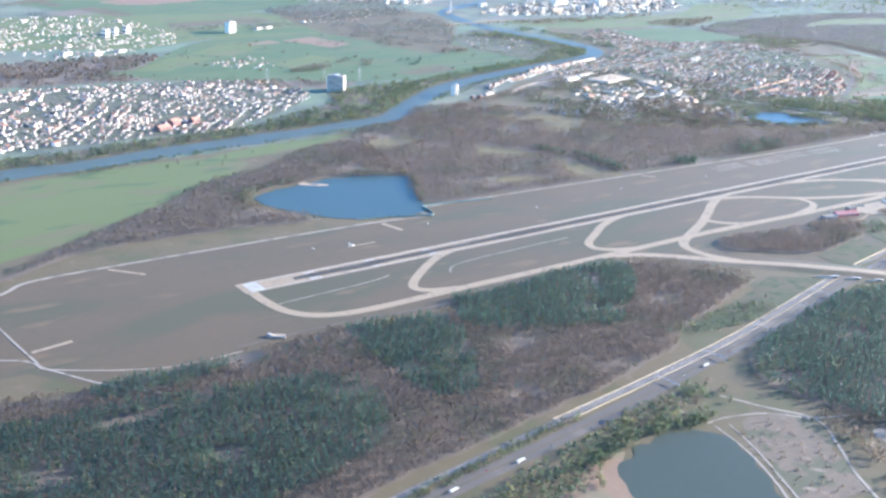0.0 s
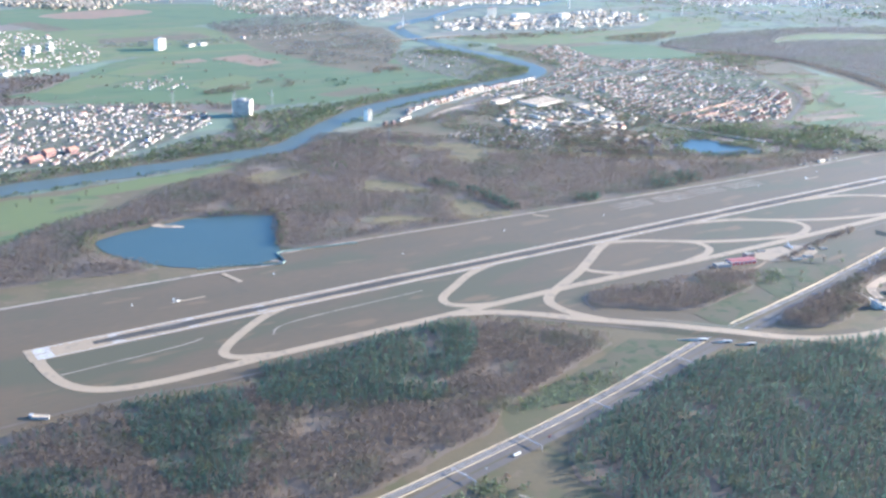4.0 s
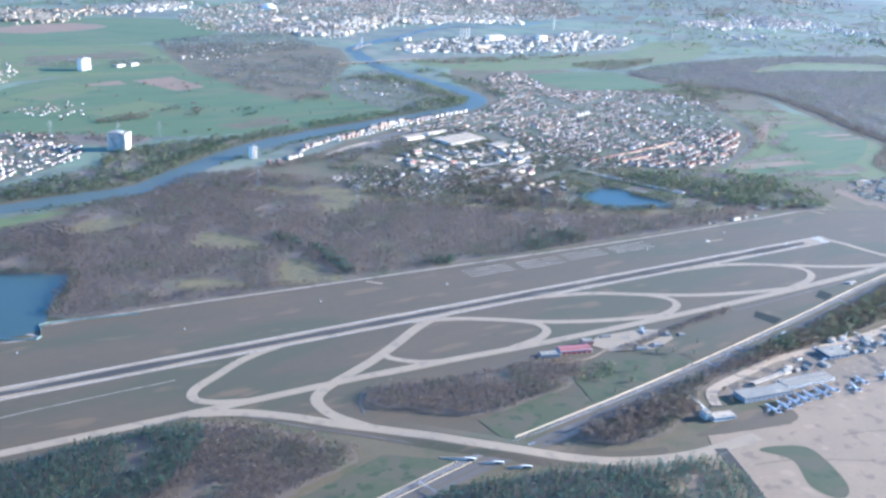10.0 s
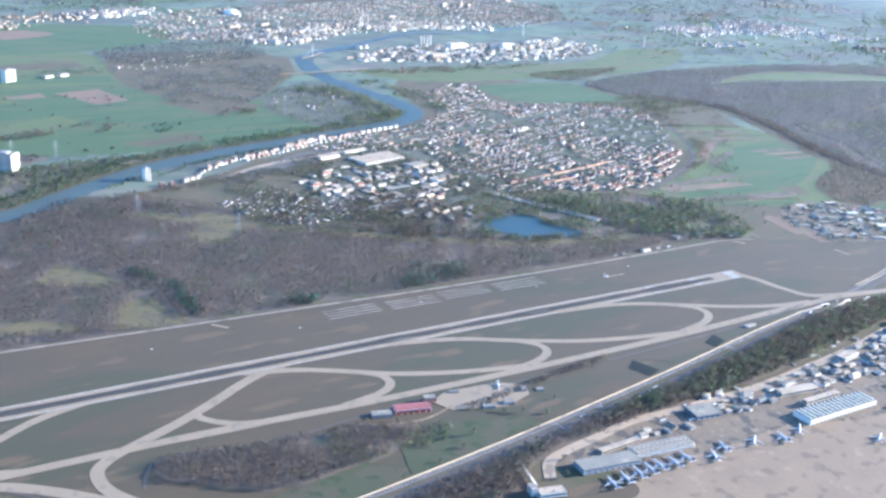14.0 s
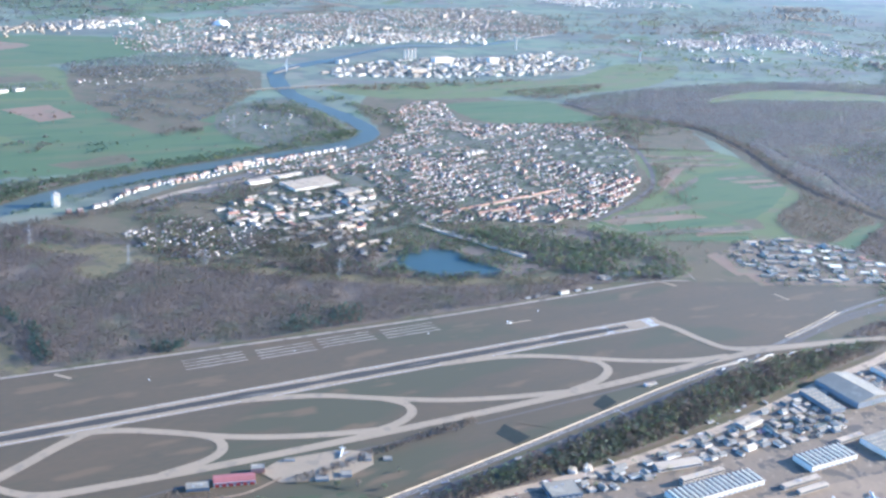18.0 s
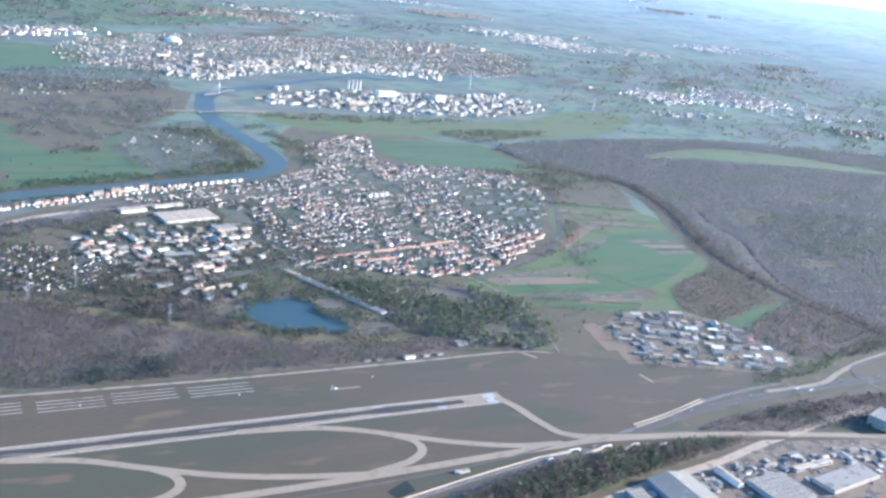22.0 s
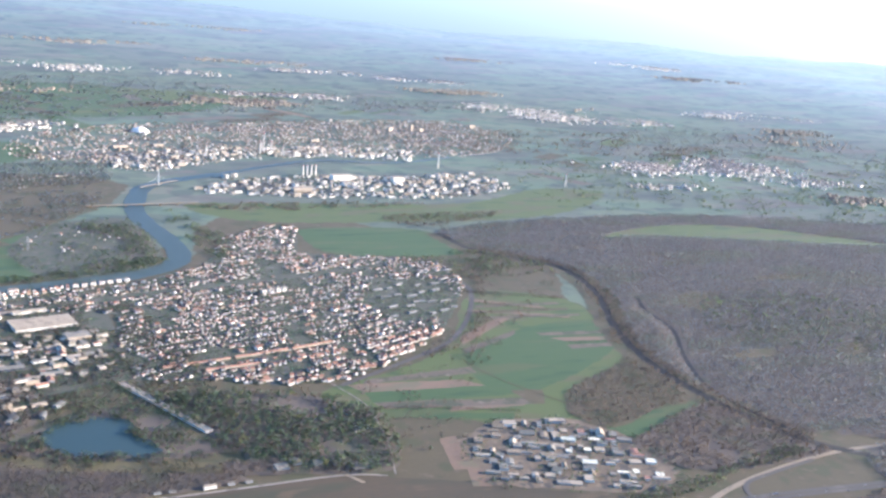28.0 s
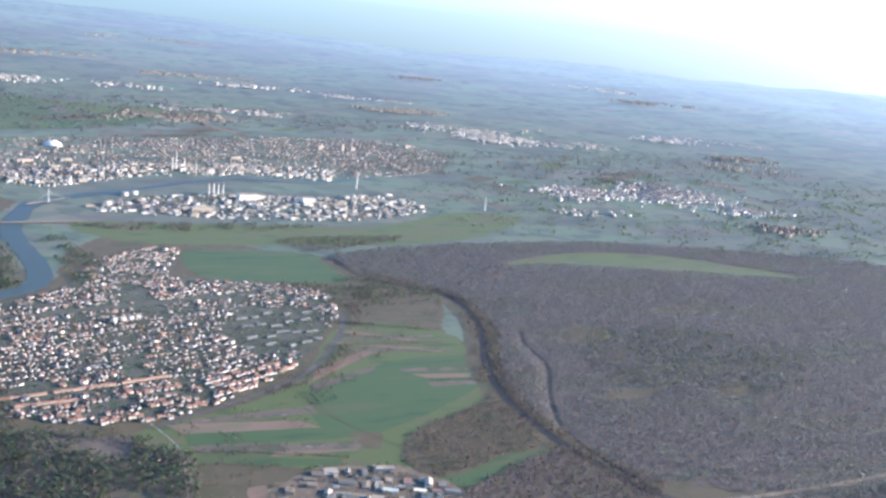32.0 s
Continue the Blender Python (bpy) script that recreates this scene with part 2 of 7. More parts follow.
grey_wall = surface("grey_cladding", (0.31, 0.285, 0.25), (0.24, 0.22, 0.195), 0.2, 1.0, rough=0.6, vary=0.2)
blue_wall = surface("blue_grey_cladding", (0.26, 0.25, 0.235), (0.20, 0.195, 0.185), 0.2, 1.0, rough=0.5)
brick_wall = surface("red_brick_wall", (0.32, 0.17, 0.12), (0.25, 0.135, 0.10), 0.2, 1.5)
red_tile = surface("red_roof_tile", (0.275, 0.140, 0.086), (0.200, 0.108, 0.070), 0.12, 1.2, vary=0.4)
house_white = surface("bright_render", (0.72, 0.63, 0.51), (0.60, 0.53, 0.43), 0.3, 1.5, vary=0.3)
dark_tile = surface("dark_roof_tile", (0.140, 0.105, 0.082), (0.100, 0.080, 0.066), 0.12, 1.2, vary=0.3)
flat_roof = surface("felt_roof", (0.201, 0.169, 0.119), (0.139, 0.118, 0.087), 0.1, 0.8, coat=0.1, vary=0.3, patch=(0.258, 0.211, 0.140), patch_scale=0.2, patch_at=0.6)
pale_roof = surface("pale_metal_roof", (0.430, 0.325, 0.200), (0.335, 0.255, 0.160), 0.1, 0.8, rough=0.75, coat=0.03, patch=(0.265, 0.202, 0.130), patch_scale=0.2, patch_at=0.56)
blue_roof = surface("grey_metal_roof", (0.250, 0.205, 0.136), (0.190, 0.157, 0.107), 0.1, 0.8, rough=0.75, coat=0.05, patch=(0.278, 0.229, 0.153), patch_scale=0.15, patch_at=0.58)
bright_deck = surface("sunlit_deck", (0.800, 0.684, 0.448), (0.700, 0.598, 0.400), 0.2, 1.0, patch=(0.450, 0.399, 0.288), patch_scale=0.3, patch_at=0.6)
red_metal = surface("red_metal_roof", (0.270, 0.095, 0.075), (0.215, 0.082, 0.068), 0.2, 0.9, rough=0.7)
glass = surface("window_glass", (0.03, 0.05, 0.07), (0.045, 0.065, 0.085), 0.5, 2.0, rough=0.1, spec=0.6)
paint = surface("white_paint", (0.578, 0.541, 0.464), (0.510, 0.476, 0.407), 0.5, 3.0, rough=0.45)
worn_paint = surface("worn_road_paint", (0.55, 0.54, 0.51), (0.36, 0.35, 0.33), 0.3, 2.0, rough=0.6)
steel = surface("galvanised_steel", (0.36, 0.34, 0.31), (0.28, 0.265, 0.245), 0.5, 3.0, rough=0.6, metal=0.1)
tyre = surface("black_rubber", (0.03, 0.03, 0.03), (0.045, 0.045, 0.045), 0.5, 4.0)
red_paint = surface("red_paint", (0.45, 0.04, 0.03), (0.38, 0.04, 0.03), 0.5, 3.0, rough=0.4)
blue_paint = surface("blue_paint", (0.15, 0.15, 0.165), (0.12, 0.12, 0.135), 0.5, 3.0, rough=0.5)
dark_paint = surface("dark_paint", (0.05, 0.05, 0.055), (0.035, 0.035, 0.04), 0.5, 3.0, rough=0.4)
teal_panel = surface("teal_noise_panel", (0.20, 0.235, 0.185), (0.15, 0.185, 0.15), 0.2, 1.2)
barrier_mat = surface("pale_barrier", (0.540, 0.420, 0.270), (0.440, 0.345, 0.220), 0.2, 1.0, patch=(0.300, 0.230, 0.150), patch_scale=0.09, patch_at=0.6)

# morning haze put into the far hills as emission, brighter far off and sunward
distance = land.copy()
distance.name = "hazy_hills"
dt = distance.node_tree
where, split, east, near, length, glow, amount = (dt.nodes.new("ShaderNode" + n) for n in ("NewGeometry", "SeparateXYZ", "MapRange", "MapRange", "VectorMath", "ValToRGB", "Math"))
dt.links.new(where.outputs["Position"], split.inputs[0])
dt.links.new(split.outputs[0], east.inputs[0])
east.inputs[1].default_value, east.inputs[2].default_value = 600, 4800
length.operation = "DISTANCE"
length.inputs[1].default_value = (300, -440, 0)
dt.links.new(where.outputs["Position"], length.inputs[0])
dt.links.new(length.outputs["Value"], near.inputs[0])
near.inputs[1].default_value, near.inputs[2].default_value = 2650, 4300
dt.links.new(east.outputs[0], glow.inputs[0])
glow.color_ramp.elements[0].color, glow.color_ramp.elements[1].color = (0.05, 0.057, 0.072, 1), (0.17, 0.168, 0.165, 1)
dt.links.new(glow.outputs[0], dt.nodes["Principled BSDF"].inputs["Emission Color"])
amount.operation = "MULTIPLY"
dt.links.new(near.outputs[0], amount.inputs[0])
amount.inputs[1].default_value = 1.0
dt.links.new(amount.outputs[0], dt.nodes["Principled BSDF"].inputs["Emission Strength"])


# ---- builders ----
def smooth(pts, closed=False, steps=6):
    """A rounded line through the corners of the plan."""
    n, out = len(pts), []
    for i in range(n if closed else n - 1):
        q = [Vector(pts[(i + k) % n] if closed else pts[min(max(i + k, 0), n - 1)]) for k in (-1, 0, 1, 2)]
        for s in range(steps):
            u = s / steps
            out.append(0.5 * (2 * q[1] + (q[2] - q[0]) * u + (2 * q[0] - 5 * q[1] + 4 * q[2] - q[3]) * u * u + (3 * q[1] - q[0] - 3 * q[2] + q[3]) * u ** 3))
    if not closed:
        out.append(Vector(pts[-1]))
    return [(v.x, v.y) for v in out]


def ragged(pts, size, step=4.0, seed=0):
    """The same outline with an uneven natural edge."""
    out, n = [], len(pts)
    for i in range(n):
        a, b = Vector(pts[i]), Vector(pts[(i + 1) % n])
        k = max(1, int((b - a).length / step))
        for s in range(k):
            p = a.lerp(b, s / k)
            q = Vector((p.x, p.y, seed * 7.3)) * 0.11
            out.append((p.x + size * noise.noise(q), p.y + size * noise.noise(q + Vector((0, 0, 31)))))
    return out


def corridor(pts, width):
    """The outline of a strip along a line."""
    v = [Vector(p) for p in smooth(pts, False, 4)]
    left, right = [], []
    for i, p in enumerate(v):
        d = (v[min(i + 1, len(v) - 1)] - v[max(i - 1, 0)]).normalized() * width / 2
        left.append((p.x - d.y, p.y + d.x))
        right.append((p.x + d.y, p.y - d.x))
    return left + right[::-1]


LEVEL = [0]


def level(z):
    """Each piece of land lies a little above the one before."""
    LEVEL[0] += 1
    return z + LEVEL[0] * 0.0006


def sheet(name, pts, z, material, label="", category="", rounded=True, steps=5, edge=0.0):
    """A flat piece of the land."""
    pts, z = smooth(pts, True, steps) if rounded else pts, level(z)
    if edge:
        pts = ragged(pts, edge, 3.0, len(name))
    bm = bmesh.new()
    f = bm.faces.new([bm.verts.new((x, y, z)) for x, y in pts])
    bm.normal_update()
    if f.normal.z < 0:
        f.normal_flip()
    bmesh.ops.triangulate(bm, faces=[f])
    me = bpy.data.meshes.new(name)
    bm.to_mesh(me)
    bm.free()
    me.materials.append(material)
    return tagged(new(name, me), label, category, "", "structure")


def ribbon(name, pts, width, z, material, label="", category="", rounded=True, steps=6, edge=0.0, z_of=None):
    """A road, runway or track along a line; z_of lifts it."""
    pts = [Vector((*p, 0)) for p in (smooth(pts, False, steps) if rounded else pts)]
    vs, fs, z = [], [], level(z)
    for i, p in enumerate(pts):
        d = (pts[min(i + 1, len(pts) - 1)] - pts[max(i - 1, 0)]).normalized()
        w = width * (1 + edge * noise.noise(p * 0.05))
        side = Vector((-d.y, d.x, 0)) * w / 2
        h = z + (z_of(p.x, p.y) if z_of else 0)
        vs += [(*(p + side).xy, h), (*(p - side).xy, h)]
        if i:
            fs.append((2 * i - 2, 2 * i - 1, 2 * i + 1, 2 * i))
    me = bpy.data.meshes.new(name)
    me.from_pydata(vs, [], fs)
    me.materials.append(material)
    return tagged(new(name, me), label, category, "", "structure")


def inside(poly, x, y):
    """Which of the points lie in the polygon."""
    hit, n = np.zeros(len(x), bool), len(poly)
    for i in range(n):
        (x0, y0), (x1, y1) = poly[i], poly[i - 1]
        if y0 != y1:
            hit ^= ((y0 > y) != (y1 > y)) & (x < (x1 - x0) * (y - y0) / (y1 - y0) + x0)
    return hit


def scatter(poly, gap, seed, holes=(), clump=0.0):
    """Points spread unevenly over a polygon, about a gap apart."""
    rng = np.random.default_rng(seed)
    a = np.array(poly)
    (x0, y0), (x1, y1) = a.min(0), a.max(0)
    gx, gy = np.meshgrid(np.arange(x0, x1, gap), np.arange(y0, y1, gap))
    x = gx.ravel() + rng.uniform(-0.6, 0.6, gx.size) * gap
    y = gy.ravel() + rng.uniform(-0.6, 0.6, gx.size) * gap
    k = inside(poly, x, y)
    for h in holes:
        k &= ~inside(h, x, y)
    x, y = x[k], y[k]
    if clump:
        keep = np.array([noise.noise(Vector((p, q, seed)) * 0.045) + 0.6 * noise.noise(Vector((p, q, seed)) * 0.15) for p, q in zip(x, y)]) > clump
        x, y = x[keep], y[keep]
    return x, y, rng


def raw_mesh(name, co, tris, material, lift=None):
    me = bpy.data.meshes.new(name)
    me.vertices.add(len(co))
    me.vertices.foreach_set("co", np.ascontiguousarray(co, dtype=np.float32).ravel())
    n = len(tris)
    me.loops.add(n * 3)
    me.loops.foreach_set("vertex_index", np.ascontiguousarray(tris, dtype=np.int32).ravel())
    me.polygons.add(n)
    me.polygons.foreach_set("loop_start", np.arange(0, 3 * n, 3, dtype=np.int32))
    me.update(calc_edges=True)
    for m in material if isinstance(material, (list, tuple)) else (material,):
        me.materials.append(m)
    if lift is not None:
        me.normals_split_custom_set_from_vertices(lift)
    return me


def crowns(x, y, rng, tall, wide, k, cone=False, fine=0.5):
    """Crowns of k ragged clumps of twigs or needles for each tree: the corners of their triangles and the lie of their surface."""
    n = len(x)
    own = rng.uniform(0.65, 1.2, n)
    h, r = tall * own, wide * own * rng.uniform(0.8, 1.2, n)
    u = rng.uniform(0, 1, (n, k)) ** (0.9 if cone else 0.65)
    if cone:
        rad = r[:, None] * (1.05 - u) * np.sqrt(rng.uniform(0.3, 1.0, (n, k)))
        zc = h[:, None] * (0.12 + 0.88 * u)
    else:
        zc = h[:, None] * (0.25 + 0.7 * u)
        rad = r[:, None] * np.sqrt(np.clip(1.05 - (2 * u - 1) ** 2, 0.05, 1)) * np.sqrt(rng.uniform(0.15, 1, (n, k)))
    th = rng.uniform(0, 6.283, (n, k))
    out = np.stack([np.cos(th) * rad / r[:, None], np.sin(th) * rad / r[:, None], 0.3 + u], -1)
    c = np.stack([x[:, None] + rad * np.cos(th), y[:, None] + rad * np.sin(th), zc], -1)
    s = (r[:, None] * fine * rng.uniform(0.7, 1.3, (n, k)))[..., None, None]
    off = rng.normal(0, 1, (n, k, 3, 3))
    off /= np.linalg.norm(off, axis=-1, keepdims=True)
    off[..., 2] *= 1.25 if cone else 0.8
    co = (c[:, :, None, :] + off * s).reshape(-1, 3)
    co[:, 2] = np.maximum(co[:, 2], 0.05)
    # normals bent upward, so coat and sheen veil the crowns like haze
    nor = out * np.array([0.6, 0.6, 0.3]) + np.array([0, 0, 0.95]) + rng.normal(0, 0.06, (n, k, 3))
    nor /= np.linalg.norm(nor, axis=-1, keepdims=True)
    return co, np.repeat(nor.reshape(-1, 3), 3, 0)


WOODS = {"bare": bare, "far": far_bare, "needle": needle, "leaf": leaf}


def wood(name, poly, gap, seed, kind="bare", tall=4.2, wide=1.3, k=16, label="", holes=(), floor=True, edge=3.0, clump=0.0, fine=0.5, category="woodland"):
    """A stand of trees with its floor."""
    ring = ragged(smooth(poly, True, 3), edge, 4.0, seed)
    if floor:
        sheet(name + "_floor", ring, 0.06, litter, "brown leaf litter under the trees", "wood floor", False)
    x, y, rng = scatter(ring, gap, seed, holes, clump)
    co, nor = crowns(x, y, rng, tall, wide, k, kind == "needle", fine)
    me = raw_mesh(name, co, np.arange(len(co)).reshape(-1, 3), WOODS[kind], nor)
    return tagged(new(name, me), label or "bare brown deciduous woodland in early spring", category, "", "stuff")


def thing(name, x, y, z=0.0, turn=0.0, label="", category="", group=""):
    ob = tagged(new(name), label, category, group)
    ob.matrix_basis = pose(x, y, z, 0, 0, turn)
    return ob


def part(name, bm, material, parent, label=""):
    """Links a bmesh as one mesh under a thing or a part."""
    me = bpy.data.meshes.new(name)
    bm.to_mesh(me)
    bm.free()
    me.materials.append(material)
    ob = tagged(new(name, me), label)
    ob.parent = parent
    return ob


def box(bm, x, y, z, sx, sy, sz, turn=0.0):
    """A block that stands on z."""
    m = Matrix.Translation((x, y, z + sz / 2)) @ Matrix.Rotation(radians(turn), 4, "Z") @ Matrix.Diagonal((sx, sy, sz, 1))
    bmesh.ops.create_cube(bm, size=1, matrix=m)
    return bm


def blocks(*rows):
    bm = bmesh.new()
    for r in rows:
        box(bm, *r)
    return bm


def tube(x, y, z, r0, r1, h, n=12, m=None):
    bm = bmesh.new()
    bmesh.ops.create_cone(bm, cap_ends=True, segments=n, radius1=r0, radius2=r1, depth=h, matrix=(m or Matrix.Translation((x, y, z + h / 2))))
    return bm


def prism(section, length, axis="y"):
    """A body with the given section (across, up), drawn out evenly about its middle."""
    bm = bmesh.new()
    ends = []
    for e in (-length / 2, length / 2):
        ends.append([bm.verts.new((a, e, b) if axis == "y" else (e, a, b)) for a, b in section])
    n = len(section)
    bm.faces.new(ends[0])
    bm.faces.new(ends[1][::-1])
    for i in range(n):
        bm.faces.new((ends[0][i], ends[1][i], ends[1][(i + 1) % n], ends[0][(i + 1) % n]))
    bmesh.ops.recalc_face_normals(bm, faces=bm.faces)
    return bm


def building(name, x, y, w, d, h, turn, wall, roof, style="flat", label="", category="building", group="", storeys=0, z=0.0, units=0, seed=0):
    """A building: walls, a roof of the given style, window bands, and plant on the roof."""
    rng = random.Random(seed * 977 + int(x * 13 + y * 7))
    ob = thing(name, x, y, z, turn, label, category, group)
    body, top = part("wall", blocks((0, 0, 0, w, d, h)), wall, ob), ob
    if style == "flat":
        bm = blocks((0, 0, h, w - 0.3, d - 0.3, 0.06), (0, d / 2 - 0.075, h, w, 0.15, 0.18), (0, -d / 2 + 0.075, h, w, 0.15, 0.18), (w / 2 - 0.075, 0, h, 0.15, d - 0.3, 0.18), (-w / 2 + 0.075, 0, h, 0.15, d - 0.3, 0.18))
        top = part("roof", bm, roof, ob)
    elif style == "gable":
        e, r = 0.15, min(w, d) * 0.32
        bm = prism([(-min(w, d) / 2 - e, h), (0, h + r), (min(w, d) / 2 + e, h)], max(w, d) + 2 * e, "y" if d > w else "x")
        top = part("roof", bm, roof, ob)
    elif style == "low":
        r = min(w, d) * 0.09
        bm = prism([(-min(w, d) / 2 - 0.1, h), (0, h + r), (min(w, d) / 2 + 0.1, h)], max(w, d) + 0.2, "y" if d > w else "x")
        top = part("roof", bm, roof, ob)
    elif style == "saw":
        top = part("roof", blocks((0, 0, h, w, d, 0.08)), roof, ob)
        n = max(4, int(w / 2.9))
        for i in range(n):
            bm = prism([(-0.5, 0), (-0.2, 0.42), (0.25, 0.42), (0.55, 0)], d - 1.2, "y")
            bmesh.ops.translate(bm, verts=bm.verts, vec=(-w / 2 + (i + 0.5) * w / n, 0, h + 0.08))
            part("roof_light", bm, bright_deck, top)
    elif style == "dots":
        top = part("roof", blocks((0, 0, h, w, d, 0.08)), roof, ob)
        for i in range(int(w / 2.6)):
            for j in range(int(d / 3.2)):
                part("skylight", blocks((-w / 2 + 1.5 + i * 2.6, -d / 2 + 1.8 + j * 3.2, h + 0.08, 1.3, 0.9, 0.25)), pale_roof, top)
    for s in range(storeys):
        zz = (s + 0.38) * h / storeys
        part("window_band", blocks((0, 0, zz, w + 0.04, d * 0.94, h / storeys * 0.36), (0, 0, zz, w * 0.94, d + 0.04, h / storeys * 0.36)), glass, body)
    for i in range(units):
        part("roof_unit", blocks((rng.uniform(-0.35, 0.35) * w, rng.uniform(-0.3, 0.3) * d, h + 0.06, rng.uniform(0.5, 1.4), rng.uniform(0.5, 1.0), rng.uniform(0.3, 0.6))), steel, top)
    return ob


# ---- land ----
def height(x, y):
    d = math.hypot(x - 300, y + 440)
    u = min(max((d - 2500) / 2350, 0), 1)
    u = u * u * (3 - 2 * u)
    west = min(max((2600 - x) / 2600, 0), 1)
    return u * (104 + 45 * west + 22 * noise.noise(Vector((x, y, 0)) * 0.0011) + 10 * noise.noise(Vector((x, y, 3)) * 0.004))


gx = [-1500 + 68 * i for i in range(101)]
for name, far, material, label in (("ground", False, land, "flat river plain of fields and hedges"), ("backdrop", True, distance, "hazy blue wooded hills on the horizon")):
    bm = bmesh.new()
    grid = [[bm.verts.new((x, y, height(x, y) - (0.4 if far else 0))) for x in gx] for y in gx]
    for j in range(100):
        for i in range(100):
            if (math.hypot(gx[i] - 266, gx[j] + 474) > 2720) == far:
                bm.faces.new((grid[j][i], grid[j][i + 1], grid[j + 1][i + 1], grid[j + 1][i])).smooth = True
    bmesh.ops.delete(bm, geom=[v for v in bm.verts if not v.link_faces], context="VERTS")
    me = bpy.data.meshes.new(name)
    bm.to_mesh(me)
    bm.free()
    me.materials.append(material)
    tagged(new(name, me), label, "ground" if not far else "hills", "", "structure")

RIVER = [(-300, 215), (-53, 250), (-5, 250), (68, 263), (166, 272), (228, 281), (280, 291), (338, 337), (411, 387), (490, 416), (558, 436), (630, 455), (685, 472), (724, 502), (738, 541), (736, 602), (726, 665), (722, 735), (735, 810), (755, 870), (800, 915), (865, 955), (960, 1024), (1050, 1075), (1170, 1060), (1300, 1120)]
sheet("near_land", [(-420, 230), (-600, -700), (300, -780), (1400, -620), (1320, -80), (1075, 90), (1060, 560), (940, 500), (760, 180), (600, 190), (520, 300), (440, 340), (330, 300), (230, 262), (100, 245)], 0.02, scrubland, "rough olive-brown open land", "open land", False, edge=6)
sheet("town_outskirts", [(400, 300), (480, 368), (600, 424), (700, 468), (752, 540), (770, 640), (830, 720), (960, 660), (1040, 560), (1110, 440), (1000, 300), (900, 180), (800, 70), (690, 80), (560, 110), (440, 190)], 0.03, scrubland, "gardens and rough ground round the town", "open land", False, edge=6)
sheet("bank_strip", corridor([(x - 6, y + 24) for x, y in RIVER[:15]], 30), 0.03, scrubland, "rough grass along the river", "river bank", False, edge=4)
sheet("bend_strip", [(640, 470), (700, 490), (722, 530), (720, 640), (700, 700), (640, 680), (600, 640), (580, 560), (600, 490)], 0.06, garden, "gardens in the river bend", "river bank", False, edge=4)
sheet("mid_ground", [(500, 640), (565, 596), (650, 700), (700, 770), (735, 880), (690, 950), (500, 960), (480, 860), (470, 740)], 0.06, scrubland, "rough grass and scrub beyond the wide field", "open land", False, edge=6)
AIRFIELD = [(-190, -40), (-112, -45), (-97, -66), (-64, -69), (20, -69), (80, -74), (205, -64), (235, -86), (285, -138), (330, -141), (450, -118), (600, -86), (700, -68), (800, -46), (900, -20), (886, -13), (815, 24), (765, 46), (730, 52), (535, 51), (340, 57), (160, 64), (153, 50), (106, 54), (-23, 56), (-83, 56), (-101, 46), (-190, 0)]
sheet("airfield_grass", AIRFIELD, 0.04, heath, "dry brown-grey airfield grass", "airfield", False)
sheet("west_meadow", [(-300, 190), (-58, 226), (69, 236), (105, 207), (38, 160), (-22, 122), (-92, 88), (-300, 40)], 0.05, meadow, "green riverside meadow", "meadow", edge=2)
sheet("bank_meadow", [(87, 234), (131, 248), (187, 254), (216, 252), (163, 232), (112, 223)], 0.05, meadow, "green riverside meadow", "meadow", edge=2)
sheet("bank_field", [(100, 560), (200, 640), (318, 745), (489, 735), (590, 650), (640, 545), (600, 478), (494, 440), (349, 440), (230, 480)], 0.05, crop, "wide green field beyond the river", "field", edge=4)
sheet("middle_meadow", [(60, 740), (200, 700), (320, 748), (480, 742), (500, 850), (480, 960), (330, 1000), (100, 990), (0, 860)], 0.045, meadow, "green meadow beyond the wide field", "meadow", False, edge=8)
for p in ([(300, 770), (470, 760), (470, 800), (310, 815)], [(300, 850), (460, 860), (450, 900), (310, 890)], [(120, 780), (260, 800), (250, 840), (130, 830)]):
    sheet("field_plot", p, 0.06, crop if p[0][1] < 800 else scrubland, "plot of the far meadow", "field", False, edge=4)
sheet("bank_field_bare", [(388, 708), (438, 722), (456, 655), (419, 640)], 0.08, soil, "bare reddish ploughed field", "field", False, edge=1.5)
sheet("bank_field_bare", [(336, 699), (375, 713), (378, 690), (341, 686)], 0.08, soil, "bare reddish ploughed field", "field", False, edge=1.5)
for p in ([(150, 585), (235, 650), (262, 620), (180, 560)], [(245, 655), (320, 715), (345, 672), (280, 620)], [(300, 560), (370, 600), (390, 560), (320, 520)], [(480, 640), (550, 640), (590, 590), (520, 560)], [(400, 470), (470, 490), (480, 462), (420, 450)]):
    sheet("field_plot", p, 0.07, meadow if p[0][0] < 400 else scrubland, "paler plot of the wide green field", "field", False, edge=3)
sheet("far_field", [(180, 1150), (420, 1240), (640, 1180), (560, 1000), (300, 980)], 0.05, crop, "distant green field", "field", edge=8)
sheet("far_field_bare", [(300, 1130), (420, 1180), (470, 1130), (350, 1080)], 0.08, soil, "distant reddish field", "field", edge=5)
sheet("far_field", [(560, 1500), (900, 1560), (1100, 1900), (700, 2100), (450, 1800)], 0.05, crop, "distant green field", "field", edge=10)
sheet("far_field", [(840, 1960), (1100, 2100), (1250, 1900), (950, 1780)], 0.06, meadow, "distant green field", "field", edge=10)
sheet("works_meadow", [(790, 770), (960, 765), (1160, 760), (1320, 850), (1420, 820), (1240, 680), (1000, 660), (830, 680)], 0.05, meadow, "green meadow before the works", "meadow", edge=5)
sheet("middle_field", [(880, 598), (905, 636), (1028, 620), (1038, 535), (1022, 504), (898, 521)], 0.08, crop, "bright green field beside the town", "field", edge=3)

